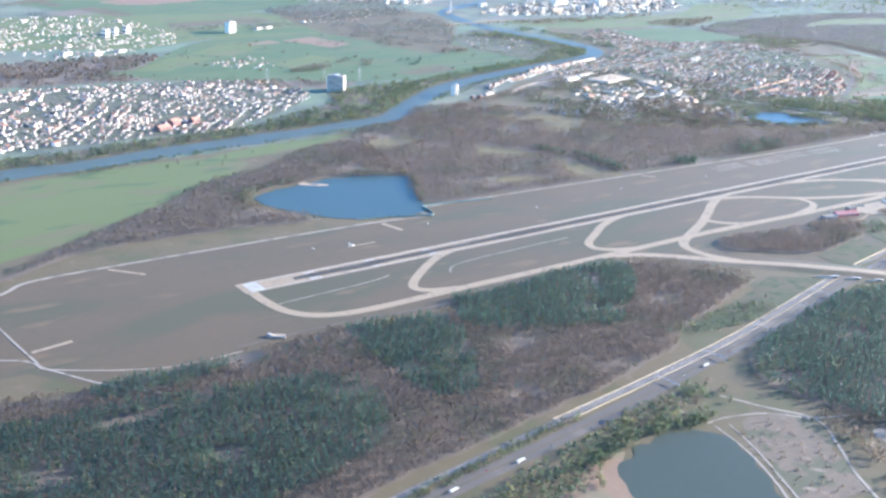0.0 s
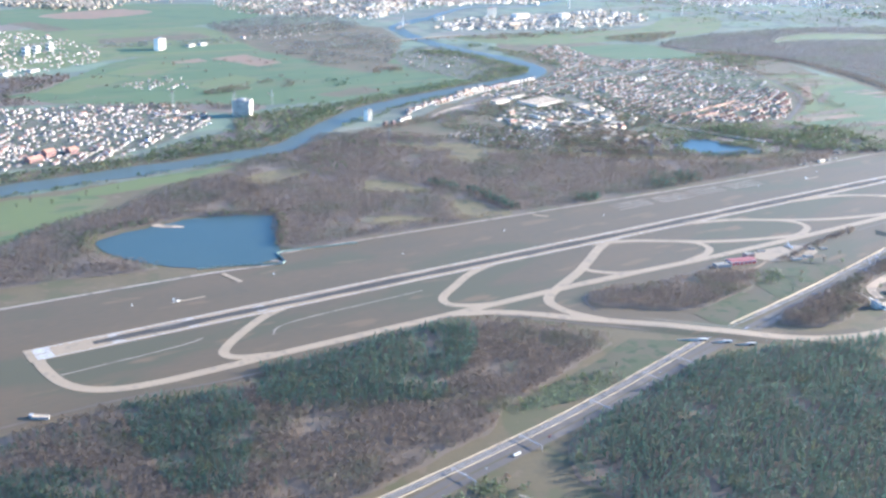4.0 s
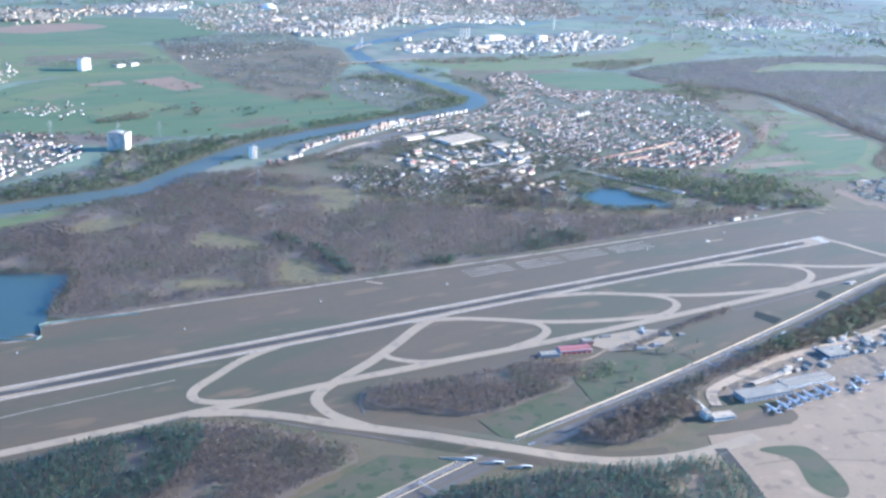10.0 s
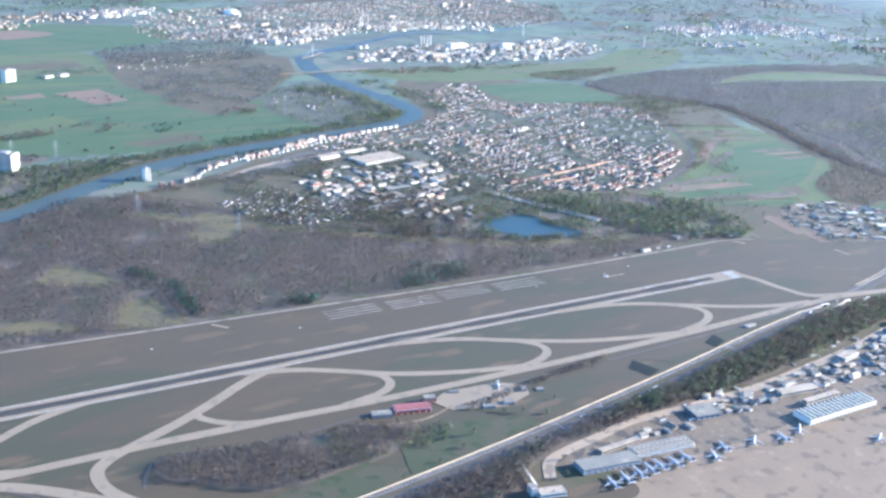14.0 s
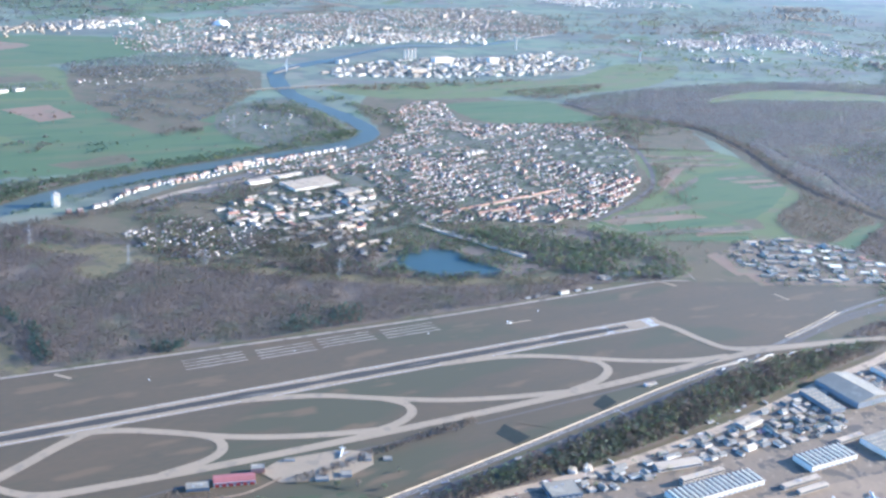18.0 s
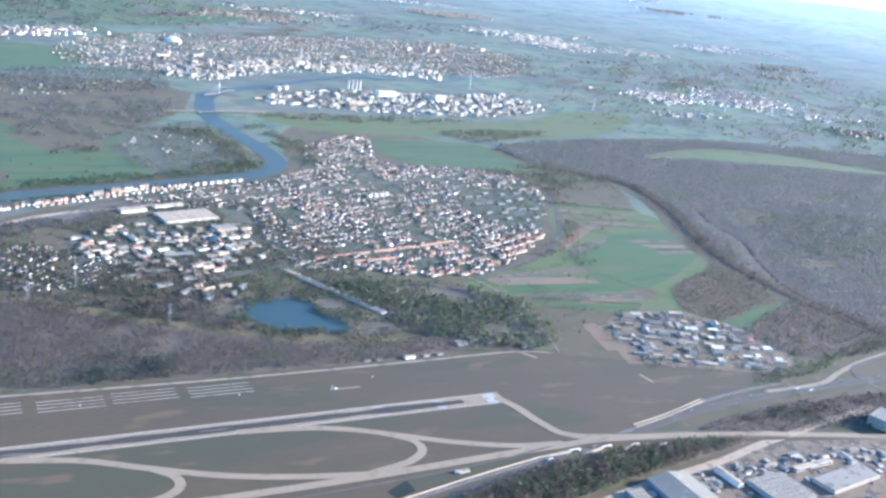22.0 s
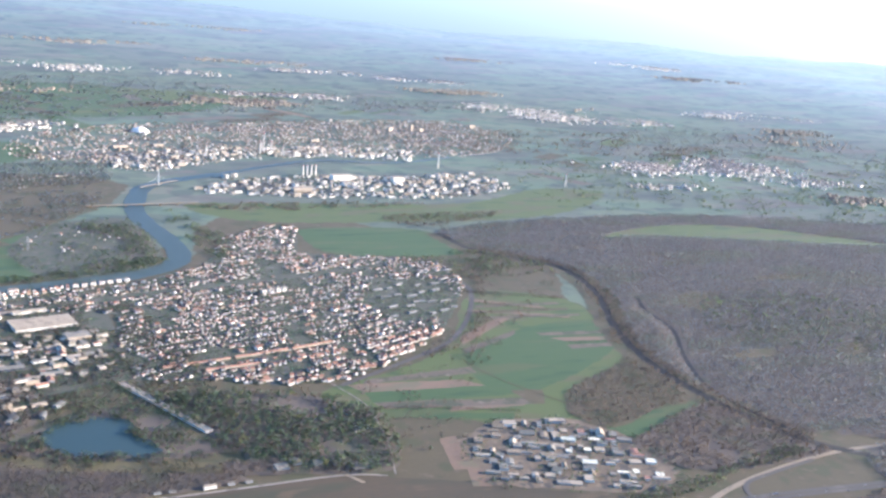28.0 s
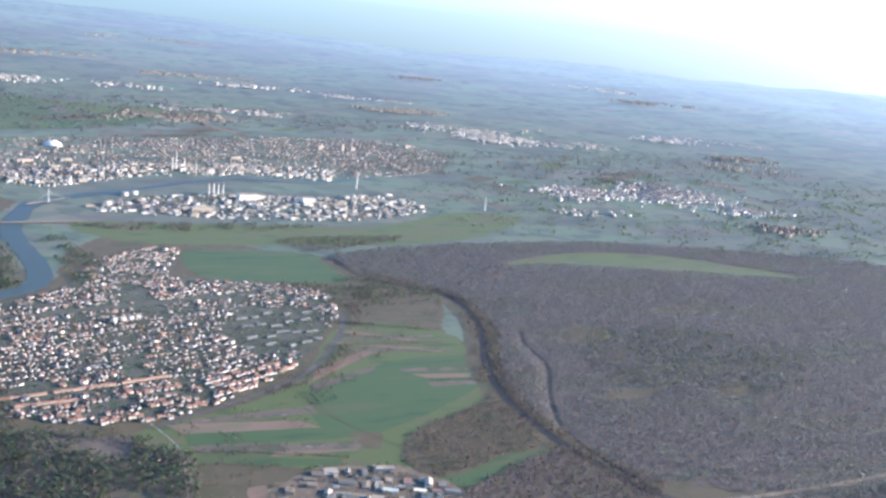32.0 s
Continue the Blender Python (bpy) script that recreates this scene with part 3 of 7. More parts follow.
# farmland between the town and the forest
sheet("town_fields", [(986, 367), (1051, 340), (1100, 420), (1090, 480), (1000, 475), (985, 400)], 0.05, scrubland, "mixed grass and hedges", "field", edge=3)
sheet("farm_fields", [(980, 372), (1062, 340), (1060, 253), (1030, 180), (1022, 100), (930, 82), (830, 112), (790, 140), (770, 172), (887, 232)], 0.05, meadow, "patchwork of green strip fields", "field", edge=3)
sheet("strip_field", [(789, 181), (875, 173), (888, 158), (797, 165)], 0.08, soil, "bare brown strip field", "field", False, edge=1)
sheet("strip_field", [(797, 165), (888, 158), (897, 138), (797, 146)], 0.08, crop, "green strip field", "field", False, edge=1)
sheet("strip_field", [(838, 134), (897, 132), (900, 119), (842, 121)], 0.08, soil, "bare brown strip field", "field", False, edge=1)
sheet("strip_field", [(797, 132), (885, 108), (880, 100), (797, 122)], 0.09, crop, "green strip field", "field", False, edge=1)
sheet("wide_field", [(893, 200), (928, 240), (1002, 277), (1060, 273), (1042, 217), (945, 152), (892, 142)], 0.08, crop, "wide green crop field", "field", edge=2)
sheet("strip_field", [(968, 357), (1030, 322), (1027, 316), (966, 349)], 0.08, soil, "bare brown strip field", "field", False)
sheet("strip_field", [(953, 327), (1040, 296), (1038, 288), (952, 319)], 0.08, soil, "bare brown strip field", "field", False)
sheet("strip_field", [(914, 258), (960, 293), (984, 305), (986, 300), (908, 240)], 0.10, soil, "bare brown strip field", "field", False, edge=1)
sheet("strip_field", [(990, 243), (1048, 236), (1047, 228), (1000, 233)], 0.10, soil, "bare brown strip field", "field", False)
sheet("lower_field", [(937, 72), (1016, 103), (1045, 108), (1040, 96), (945, 56)], 0.10, crop, "green crop strip", "field", edge=1)
sheet("brown_field", [(797, 118), (846, 106), (828, 22), (768, 42)], 0.07, scrubland, "dry brown field", "field", False, edge=1)
sheet("strip_field", [(829, 80), (836, 78), (822, 17), (811, 20)], 0.10, soil, "bare brown strip field", "field", False)
for p, m, w in (([(806, 187), (894, 195), (893, 183), (802, 179)], pit_soil, "dark brown"), ([(797, 147), (908, 131), (910, 119), (801, 135)], pit_soil, "dark brown"), ([(794, 133), (848, 129), (840, 116), (792, 121)], crop, "green"), ([(966, 336), (1049, 333), (1050, 326), (962, 329)], pit_soil, "dark brown"),
                ([(962, 321), (1050, 315), (1050, 309), (960, 314)], scrubland, "olive"), ([(958, 305), (1052, 297), (1052, 292), (957, 299)], pit_soil, "dark brown"), ([(985, 257), (1055, 251), (1054, 244), (986, 249)], pit_soil, "dark brown"), ([(996, 224), (1049, 222), (1046, 214), (995, 215)], pit_soil, "dark brown"),
                ([(903, 231), (970, 267), (964, 256), (901, 220)], pit_soil, "dark brown"), ([(937, 62), (1028, 100), (1025, 87), (946, 54)], crop, "green"), ([(818, 84), (830, 85), (820, 40), (809, 42)], soil, "bare brown"), ([(902, 146), (926, 142), (915, 118), (906, 120)], scrubland, "olive")):
    sheet("strip_field", p, 0.11, m, w + " strip field beside the town", "field", False, edge=1)
sheet("estate_yard", [(828, 78), (866, 102), (914, 94), (940, 66), (946, 5), (916, -20), (822, 18)], 0.12, yard_mat, "worn grey yards of the industrial estate", "yard", False, edge=3)

ribbon("river", RIVER[:22], 23, 0.2, river_mat, "broad calm blue-grey river", "river", edge=0.25)
ribbon("river", RIVER[20:], 13, 0.21, river_mat, "upper reach of the calm river", "river", edge=0.2)
LAKE = [(71, 123), (84, 137), (119, 145), (144, 147), (187, 130), (170, 90), (155, 57), (116, 62), (93, 77), (78, 101)]
LAKE2 = [(586, 141), (598, 158), (610, 160), (620, 164), (636, 157), (641, 146), (637, 135), (646, 122), (652, 108), (640, 101), (626, 107), (613, 108), (600, 115), (591, 125)]
PIT = [(43, -229), (49, -220), (55, -221), (62, -217), (72, -216), (85, -217), (93, -221), (98, -231), (94, -246), (87, -258), (76, -275), (50, -282), (38, -262), (36, -242)]
sheet("quarry_lake", LAKE, 0.2, water, "deep blue flooded gravel pit", "lake", edge=2.5)
sheet("town_lake", LAKE2, 0.2, water, "dark blue lake among trees", "lake", edge=3.5)
sheet("gravel_pond", PIT, 0.2, silt, "grey-green gravel pit pond", "pond", edge=4)
sheet("lake_spit", [(112, 146), (118, 139), (127, 134), (129, 137), (121, 143), (118, 148)], 0.24, sand, "sandy spit in the lake", "spit", edge=0.6)

# gravel pit
sheet("pit_ground", [(10, -205), (60, -202), (117, -192), (150, -214), (166, -250), (120, -300), (40, -320), (-10, -260)], 0.06, scrubland, "rough ground round the gravel pit", "ground", edge=3)
sheet("pit_sand", [(20, -226), (34, -219), (46, -216), (55, -218), (47, -226), (46, -233), (42, -244), (30, -240), (16, -230)], 0.19, soil, "narrow pale sand bank at the pond", "sand", edge=3)
sheet("pit_sand", [(152, -259), (162, -260), (160, -264), (156, -269), (149, -268)], 0.10, sand, "bare pale sand bank", "sand", edge=3)
sheet("pit_earth", [(110, -227), (130, -228), (141, -240), (123, -264), (112, -282), (86, -275), (95, -255)], 0.09, pit_soil, "rough bare brown earth of the gravel pit", "earth", edge=4)
sheet("pit_basin", [(158, -266), (172, -268), (170, -277), (156, -273)], 0.20, silt, "small green settling basin", "pond", False, edge=1)
for line, w in (([(101, -222), (97, -240), (90, -257), (80, -275), (70, -292)], 0.9), ([(107, -224), (101, -241), (93, -258), (84, -276), (76, -292)], 0.7), ([(123, -206), (131, -222), (141, -240), (131, -257), (118, -274), (104, -300)], 1.1), ([(100, -219), (111, -220), (127, -226), (140, -238), (151, -243), (170, -250)], 1.0)):
    ribbon("pit_track", line, w, 0.16, gravel, "pale gravel track round the pit", "track", edge=0.6)

# runway and taxiways
def lift(x, y):
    """The taxiways rise where they cross the motorway."""
    def hump(a, b, c):
        d = abs(math.hypot(x - a, y - b))
        u = min(max((c - d) / 26, 0), 1)
        return u * u * (3 - 2 * u)
    return 0.75 * max(hump(300, -138, 42), hump(748, -72, 44), hump(800, -78, 56) if y < -60 else 0)


ribbon("runway_shoulder", [(0, -4.3), (700, -4.3)], 13.5, 0.10, concrete, "pale concrete runway with light shoulders", "runway", False)
ribbon("runway_centre", [(30 + 4.6 * i, -4.3) for i in range(141)], 5.4, 0.16, rubber, "dark rubber-marked runway surface", "runway", False, edge=0.5)
TAXI = [
    ("taxiway_parallel", [(4, -4), (4, -22), (8, -40), (20, -52), (44, -57), (100, -57), (190, -58), (300, -59), (400, -64), (560, -66), (690, -63), (745, -66), (850, -86), (960, -118)], 5.5),
    ("taxiway_exit", [(165, -8), (139, -7), (118, -12), (100, -23), (82, -38), (78, -46), (84, -52), (98, -56)], 5.0),
    ("taxiway_exit", [(285, -7), (262, -9), (240, -16), (222, -27), (207, -37), (204, -46), (212, -53), (226, -58)], 5.0),
    ("taxiway_cross", [(385, -5), (358, -10), (338, -19), (318, -32), (298, -44), (278, -54), (262, -62), (254, -70), (253, -80), (256, -90), (264, -103)], 6.0),
    ("taxiway_south", [(197, -58), (219, -67), (237, -80), (251, -93), (270, -109), (286, -124), (306, -143), (330, -164), (350, -177), (380, -186), (420, -188)], 6.5),
    ("taxiway_link", [(340, -10), (365, -17), (385, -27), (405, -39), (425, -48), (450, -56), (482, -63)], 5.0),
    ("taxiway_link", [(394, -32), (403, -41), (403, -51), (393, -58), (372, -62)], 5.0),
    ("taxiway_link", [(425, -9), (462, -18), (486, -30), (508, -41), (530, -50), (560, -58), (592, -64)], 5.0),
    ("taxiway_link", [(492, -33), (501, -43), (500, -53), (488, -60), (466, -64)], 5.0),
    ("taxiway_link", [(540, -9), (575, -13), (600, -21), (625, -34), (648, -46), (678, -57), (706, -61)], 5.0),
    ("taxiway_link", [(612, -27), (625, -38), (626, -49), (614, -58), (592, -63)], 5.0),
    ("taxiway_end", [(696, -4), (702, -18), (706, -38), (714, -54), (740, -64), (790, -73)], 6.0),
    ("taxiway_link", [(306, -38), (307, -46), (318, -56), (330, -60)], 4.5),
    ("taxiway_link", [(262, -60), (275, -58), (300, -60), (330, -61)], 5.0),
]
for i, (n, p, w) in enumerate(TAXI):
    ribbon(n, p, w, 0.11 + 0.005 * i, concrete, "pale concrete taxiway", "taxiway", z_of=lift, steps=8)
ribbon("field_line", [(8, -30), (60, -27), (76, -24)], 0.7, 0.14, gravel, "faint pale track in the grass", "track")
ribbon("field_line", [(107, -36), (123, -27), (202, -24)], 0.7, 0.14, gravel, "faint pale track in the grass", "track")
ribbon("service_road", [(-29, -64), (20, -64), (80, -70), (160, -64), (206, -62), (240, -92), (285, -133)], 1.3, 0.12, tarmac, "narrow grey service road", "road")
ribbon("service_road", [(268, -92), (272, -80), (284, -72), (335, -78), (390, -74), (470, -76), (560, -74), (640, -70), (700, -62)], 1.4, 0.12, tarmac, "narrow grey service road", "road")

bars = new("runway_marking")
tagged(bars, "white painted runway markings", "marking", "", "structure")
def stroke(x, y, sx, sy):
    part("stripe", blocks((x, y, 0.17, sx, sy, 0.02)), worn_paint, bars)
for x0, s in ((3, 1), (697, -1)):
    for i in range(12):
        stroke(x0 + s * 4.5, -4.3 + (i - 5.5) * 0.95 + (0.35 if i > 5 else -0.35), 7.5, 0.45)
    for k, n in ((38, 2), (75, 2), (112, 1)):
        for side in (-1, 1):
            for j in range(n):
                stroke(x0 + s * k, -4.3 + side * (2.6 + 0.9 * j / max(1, n - 1) * 2), 14 if n == 4 else 6, 0.5 if n != 4 else 0.75)
for i in range(54):
    stroke(42 + i * 11.5, -4.3, 7.0, 0.09)
for y in (-10.0, 1.4):
    stroke(350, y, 690, 0.22)

# motorway, railway
MOTORWAY = [(-260, -240), (-140, -222), (-27, -204), (22, -198), (84, -190), (117, -184), (185, -173), (282, -153), (333, -146), (447, -126), (560, -106), (700, -74), (809, -46), (873, -40), (942, -37), (1022, -40), (1200, -60), (1500, -120)]
RAIL = [(-260, -228), (-140, -212), (49, -187), (116, -179), (185, -168.5), (289, -146), (380, -132.5), (447, -121), (550, -101), (637, -82), (738, -62), (830, -37), (900, -28)]
for k, off in enumerate((-2.1, 2.1)):
    line = smooth(MOTORWAY, False, 6)
    shifted = []
    for i, p in enumerate(line):
        a, b = Vector(line[max(i - 1, 0)]), Vector(line[min(i + 1, len(line) - 1)])
        d = (b - a).normalized()
        shifted.append((p[0] - d.y * (off - 1.5), p[1] + d.x * (off - 1.5)))
    ribbon("carriageway", shifted, 3.5, 0.17 + 0.005 * k, tarmac, "grey three-lane motorway carriageway", "road", False)
ribbon("motorway_verge", [(x, y - 1.5) for x, y in MOTORWAY], 11, 0.12, scrubland, "grass verge and median of the motorway", "verge")
ribbon("rail_bed", RAIL, 3.6, 0.15, ballast, "railway track bed of brown ballast", "railway")
for off in (-0.9, -0.5, 0.5, 0.9):
    ribbon("rail", [(x, y + off) for x, y in RAIL], 0.1, 0.22, steel, "steel rail on the ballast", "rail")
ribbon("slip_road", [(880, -36), (930, -35), (960, -24), (1000, -12), (1066, 0), (1122, 0), (1206, 2), (1300, 8)], 4, 0.19, concrete, "grey motorway slip road", "road")
ribbon("slip_road", [(1045, -5), (1000, -14), (975, -22), (968, -42), (985, -66), (1040, -90)], 3, 0.2, tarmac, "grey motorway slip road", "road")
ribbon("perimeter_track", [(-190, -15), (-140, 25), (-101, 45), (-83, 55), (-23, 56), (106, 54), (154, 50), (162, 64), (340, 58), (535, 51), (667, 51), (740, 52), (768, 45)], 2.0, 0.13, gravel, "pale perimeter track", "track")
ribbon("perimeter_track", [(-190, -5), (-119, -27), (-104, -46), (-90, -68), (-70, -90)], 1.2, 0.13, gravel, "pale perimeter track", "track")
ribbon("perimeter_track", [(-112, 10), (-107, -34), (-103, -46), (-64, -67), (-29, -69)], 1.0, 0.14, gravel, "pale perimeter track", "track")
for x0, y0, x1, y1, w in ((-47, 53, -33, 37, 2.2), (118, 50, 122, 34, 3.0), (-106, -26, -88, -23, 2.4), (745, 52, 752, 40, 2.5), (345, 54, 352, 46, 2.2), (808, 4, 810, -8, 2.0)):
    ribbon("concrete_stub", [(x0, y0), (x1, y1)], w, 0.15, concrete, "short pale concrete strip in the grass", "pad", False)
for x0, y0, x1 in ((409, 40, 443), (450, 38.5, 483), (487, 40, 521), (527, 38.5, 562)):
    for j in range(4):
        ribbon("gravel_strip", [(x0, y0 - 5.2 + 3.6 * j), (x0 + 14, y0 - 5.3 + 3.6 * j), (x1, y0 - 5.2 + 3.6 * j)], 0.95, 0.12, gravel, "pale gravel strip in the grass", "strip", False, edge=0.5)
FORESTWAY = [(1090, -10), (1062, 22), (1043, 96), (1043, 178), (1067, 261), (1105, 347), (1119, 436), (1089, 483), (1054, 523), (1046, 600)]
# extra width and dark asphalt colour paint the trees' shadow along the road
ribbon("forest_motorway", FORESTWAY, 8, 0.18, rubber, "motorway darkened for tree shade along the forest edge", "road")
FORESTLANE = [(1140, 330), (1125, 296), (1115, 240), (1083, 182), (1058, 121), (1059, 65), (1068, 22)]
ribbon("forest_lane", FORESTLANE, 3.5, 0.18, rubber, "grey lane through the forest", "road")
ribbon("town_railway", [(455, 335), (498, 360), (573, 380), (686, 413), (819, 446), (931, 476)], 6.5, 0.15, sand, "pale railway line through the town", "railway")
ribbon("railway_curve", [(785, 180), (863, 224), (905, 254), (950, 315), (984, 386), (978, 430), (940, 474)], 4.5, 0.15, tarmac, "curving railway round the town", "railway")
ribbon("field_path", [(780, 186), (791, 142), (786, 100), (783, 80), (773, 45)], 1.0, 0.16, gravel, "pale field path", "path")
ribbon("field_path", [(893, 205), (905, 165), (925, 125), (945, 95)], 1.2, 0.16, scrubland, "overgrown field path", "path")
sheet("rail_yard", [(440, 312), (470, 343), (533, 384), (600, 416), (639, 436), (650, 426), (590, 386), (555, 362), (509, 338), (454, 314)], 0.10, ballast, "brown derelict goods yard beside the railway", "yard", False, edge=3)

# airport apron and roads
APRON = [(345, -181), (391, -190), (400, -176), (445, -187), (460, -166), (506, -170), (560, -168), (600, -180), (700, -190), (900, -150), (1000, -200), (800, -330), (360, -300), (366, -240)]
sheet("apron", APRON, 0.09, apron_mat, "wide pale concrete aircraft apron", "apron", False)
sheet("apron_grass", [(396, -176), (445, -186), (456, -176), (440, -168), (410, -172)], 0.13, heath, "dry grass island", "grass", edge=0.5)
sheet("apron_grass", [(411, -197), (424, -199), (434, -208), (424, -234), (412, -240), (408, -228), (418, -210)], 0.13, plot_grass, "green grass island in the apron", "grass")
sheet("freight_yard", [(436, -143), (510, -134), (600, -131), (690, -116), (780, -100), (840, -92), (900, -104), (960, -110), (960, -160), (700, -192), (600, -182), (560, -170), (506, -172), (455, -166), (432, -150)], 0.11, yard_mat, "worn grey-brown yards of the freight area", "yard", False)
ribbon("sunken_road", [(396, -188), (388, -208), (380, -226), (370, -250)], 6.0, 0.13, rubber, "dark sunken road beside the apron", "road", False)
for off in (-3.6, 3.6):
    ribbon("kerb_wall", [(396 + off, -188), (388 + off, -208), (380 + off, -226), (370 + off, -250)], 0.6, 0.2, concrete, "pale retaining wall of the sunken road", "wall", False)
ribbon("access_road", [(425, -158), (436, -145), (470, -138), (491, -134), (524, -134.5), (575, -134), (636, -127), (674, -121), (725, -110), (786, -100), (829, -90), (940, -70)], 5.5, 0.15, sand, "wide sandy access road", "road")
for x, y in ((412, -205), (430, -250), (470, -205)):
    ribbon("taxi_line", [(x - 12, y), (x + 10, y - 6), (x + 40, y - 22)], 0.5, 0.12, scrubland, "dark seam in the apron", "marking")

# ---- woods ----
sheet("forest_edge", corridor(FORESTWAY, 34), 0.07, scrubland, "rough grass beside the forest motorway", "verge", False, edge=4)
wood("edge_trees", corridor([(x + 9, y + 3) for x, y in FORESTWAY[1:9]], 12), 3.0, 301, "bare", tall=3.0, wide=1.5, k=12, label="trees along the forest motorway", floor=False, edge=2)
wood("edge_trees", corridor([(x - 8, y - 2) for x, y in FORESTWAY[2:9]], 7), 3.2, 302, "bare", tall=2.6, wide=1.4, k=12, label="trees along the forest motorway", floor=False, edge=2, clump=-0.1)
PINES = [[(72, -94), (78, -78), (87, -67), (104, -68), (122, -70), (161, -64), (196, -70), (198, -78), (182, -101), (155, -119), (136, -133), (112, -121), (82, -109), (74, -101)],
         [(-190, -80), (-118, -88), (-92, -90), (-45, -98), (-14, -106), (2, -130), (-14, -162), (-40, -174), (-97, -184), (-190, -180)],
         [(20, -74), (30, -71), (47, -74), (70, -82), (67, -90), (66, -103), (50, -134), (34, -152), (18, -146), (16, -115)],
         [(-95, -72), (-66, -72), (-40, -76), (-48, -84), (-90, -86)]]
SOUTH = [(-190, -72), (-97, -71), (-29, -72), (20, -72), (80, -79), (84, -75), (123, -69), (163, -68), (201, -68), (226, -88), (250, -120), (222, -134), (163, -150), (139, -165), (79, -176), (35, -182), (-31, -190), (-190, -206)]
wood("south_wood", SOUTH, 1.75, 1, holes=[smooth(p, True, 3) for p in PINES], k=26, wide=1.0, tall=3.6, clump=-0.5, fine=0.4)
for i, p in enumerate(PINES):
    wood("pine_stand", p, 1.75, 20 + i, "needle", tall=4.2, wide=0.9, k=30, label="dense dark green stand of pines", edge=3, clump=-0.5, floor=False, fine=0.42)
    wood("pine_stand", p, 6.5, 30 + i, "leaf", tall=3.6, wide=1.2, k=16, label="pale green trees among the pines", floor=False, clump=0.0)
wood("pine_stand", [(-60, -80), (10, -84), (20, -150), (60, -160), (90, -128), (60, -110), (20, -100)], 4.2, 305, "needle", tall=3.8, wide=1.0, k=22, label="scattered pines among bare trees", floor=False, clump=0.05, fine=0.42)
wood("pine_wood", [(270, -163), (310, -168), (350, -182), (389, -199), (372, -240), (320, -330), (170, -300), (160, -253), (150, -216), (159, -192), (177, -183)], 1.9, 2, "needle", tall=4.4, wide=0.95, k=30, label="dense dark green pine wood", clump=-0.55, fine=0.42)
wood("pit_wood", corridor([(30, -228), (46, -216), (64, -213), (84, -212), (98, -216), (106, -214)], 7), 1.7, 109, "leaf", tall=3.0, wide=1.1, k=20, label="bushes along the bank of the pond", floor=False, clump=-0.3, edge=3)
wood("pit_scrub", [(104, -228), (132, -232), (140, -242), (124, -266), (110, -284), (88, -276)], 4.2, 110, "bare", tall=0.9, wide=0.8, k=10, label="low scrub on the bare earth", floor=False, clump=0.0, category="scrub")
wood("pit_wood", [(44, -216), (60, -210), (76, -207), (98, -218), (110, -218), (128, -203), (118, -194), (84, -196), (50, -203), (0, -212), (-20, -225), (18, -232)], 2.2, 9, "leaf", tall=3.2, wide=1.1, k=18, label="bushes and young trees round the pit", floor=False, clump=-0.25)
wood("pit_wood", [(140, -238), (160, -245), (170, -262), (150, -300), (116, -300), (134, -262)], 2.6, 10, "bare", tall=3.2, wide=1.1, k=18, label="thin bare birch wood", floor=False, clump=-0.2)
wood("rail_bushes", corridor([(-190, -208), (-31, -200), (35, -191), (60, -189)], 5), 1.7, 11, "leaf", tall=1.6, wide=0.9, k=14, label="green bushes along the railway", floor=False, edge=0.5, category="bushes")
wood("island_wood", [(274, -82), (287, -73), (336, -81), (371, -82), (396, -93), (379, -106), (361, -114), (316, -115), (290, -99)], 1.75, 3, k=26, wide=1.0, tall=3.4, clump=-0.55, fine=0.4)
wood("meadow_bushes", [(366, -106), (390, -96), (409, -98), (400, -110), (373, -122)], 2.4, 12, "leaf", tall=1.8, wide=1.1, k=14, label="bright green young bushes", floor=False, clump=-0.1, category="bushes")
sheet("green_plot", [(312, -120), (359, -112), (372, -128), (336, -139), (313, -144)], 0.12, plot_grass, "green grass plot", "grass", False, edge=0.6)
sheet("green_plot", [(378, -108), (410, -98), (450, -108), (448, -117), (372, -131)], 0.11, plot_grass, "green sloping meadow", "meadow", False, edge=1)
sheet("green_plot", [(227, -137), (259, -126), (286, -146), (245, -156), (200, -163), (165, -158), (168, -150)], 0.11, plot_grass, "green grass plot", "meadow", False, edge=1)
sheet("dry_plot", [(428, -92), (480, -82), (524, -74), (549, -98), (483, -108), (455, -116)], 0.11, heath, "dry olive-brown grass plot", "grass", False, edge=1)
sheet("dry_plot", [(545, -82), (610, -74), (660, -72), (640, -80), (560, -96)], 0.11, heath, "brown dry plot", "grass", False, edge=1)
wood("orchard", [(165, -149), (217, -144), (228, -158), (192, -162), (160, -158)], 2.8, 13, "leaf", tall=1.9, wide=1.0, k=14, label="scattered bushes in rough grass", floor=False, clump=0.0, category="bushes")
wood("hedge", corridor([(425, -90), (475, -80), (525, -72)], 5), 2.0, 14, "bare", tall=2.2, wide=1.1, k=16, label="bare hedge beside the service road", floor=False, edge=1, category="hedge")
# flat dark sheets put the shade of two grassy pits into colour
sheet("storm_basin", [(529, -87), (538, -81), (543, -97), (533, -100)], 0.2, pit_shade, "square dark sheet for a shaded grassy pit", "basin", False, edge=0.6)
sheet("storm_basin", [(592, -81), (605, -74), (606, -83), (594, -88)], 0.2, pit_shade, "square dark sheet for a shaded grassy pit", "basin", False, edge=0.6)
wood("motorway_wood", [(345, -150), (448, -131), (509, -119.5), (599, -102), (690, -82), (760, -80), (820, -88), (725, -103), (640, -120), (587, -127), (494, -134), (434, -142), (408, -160), (371, -168)], 1.8, 4, k=24, wide=1.3, tall=5.0, clump=-0.55, fine=0.42)
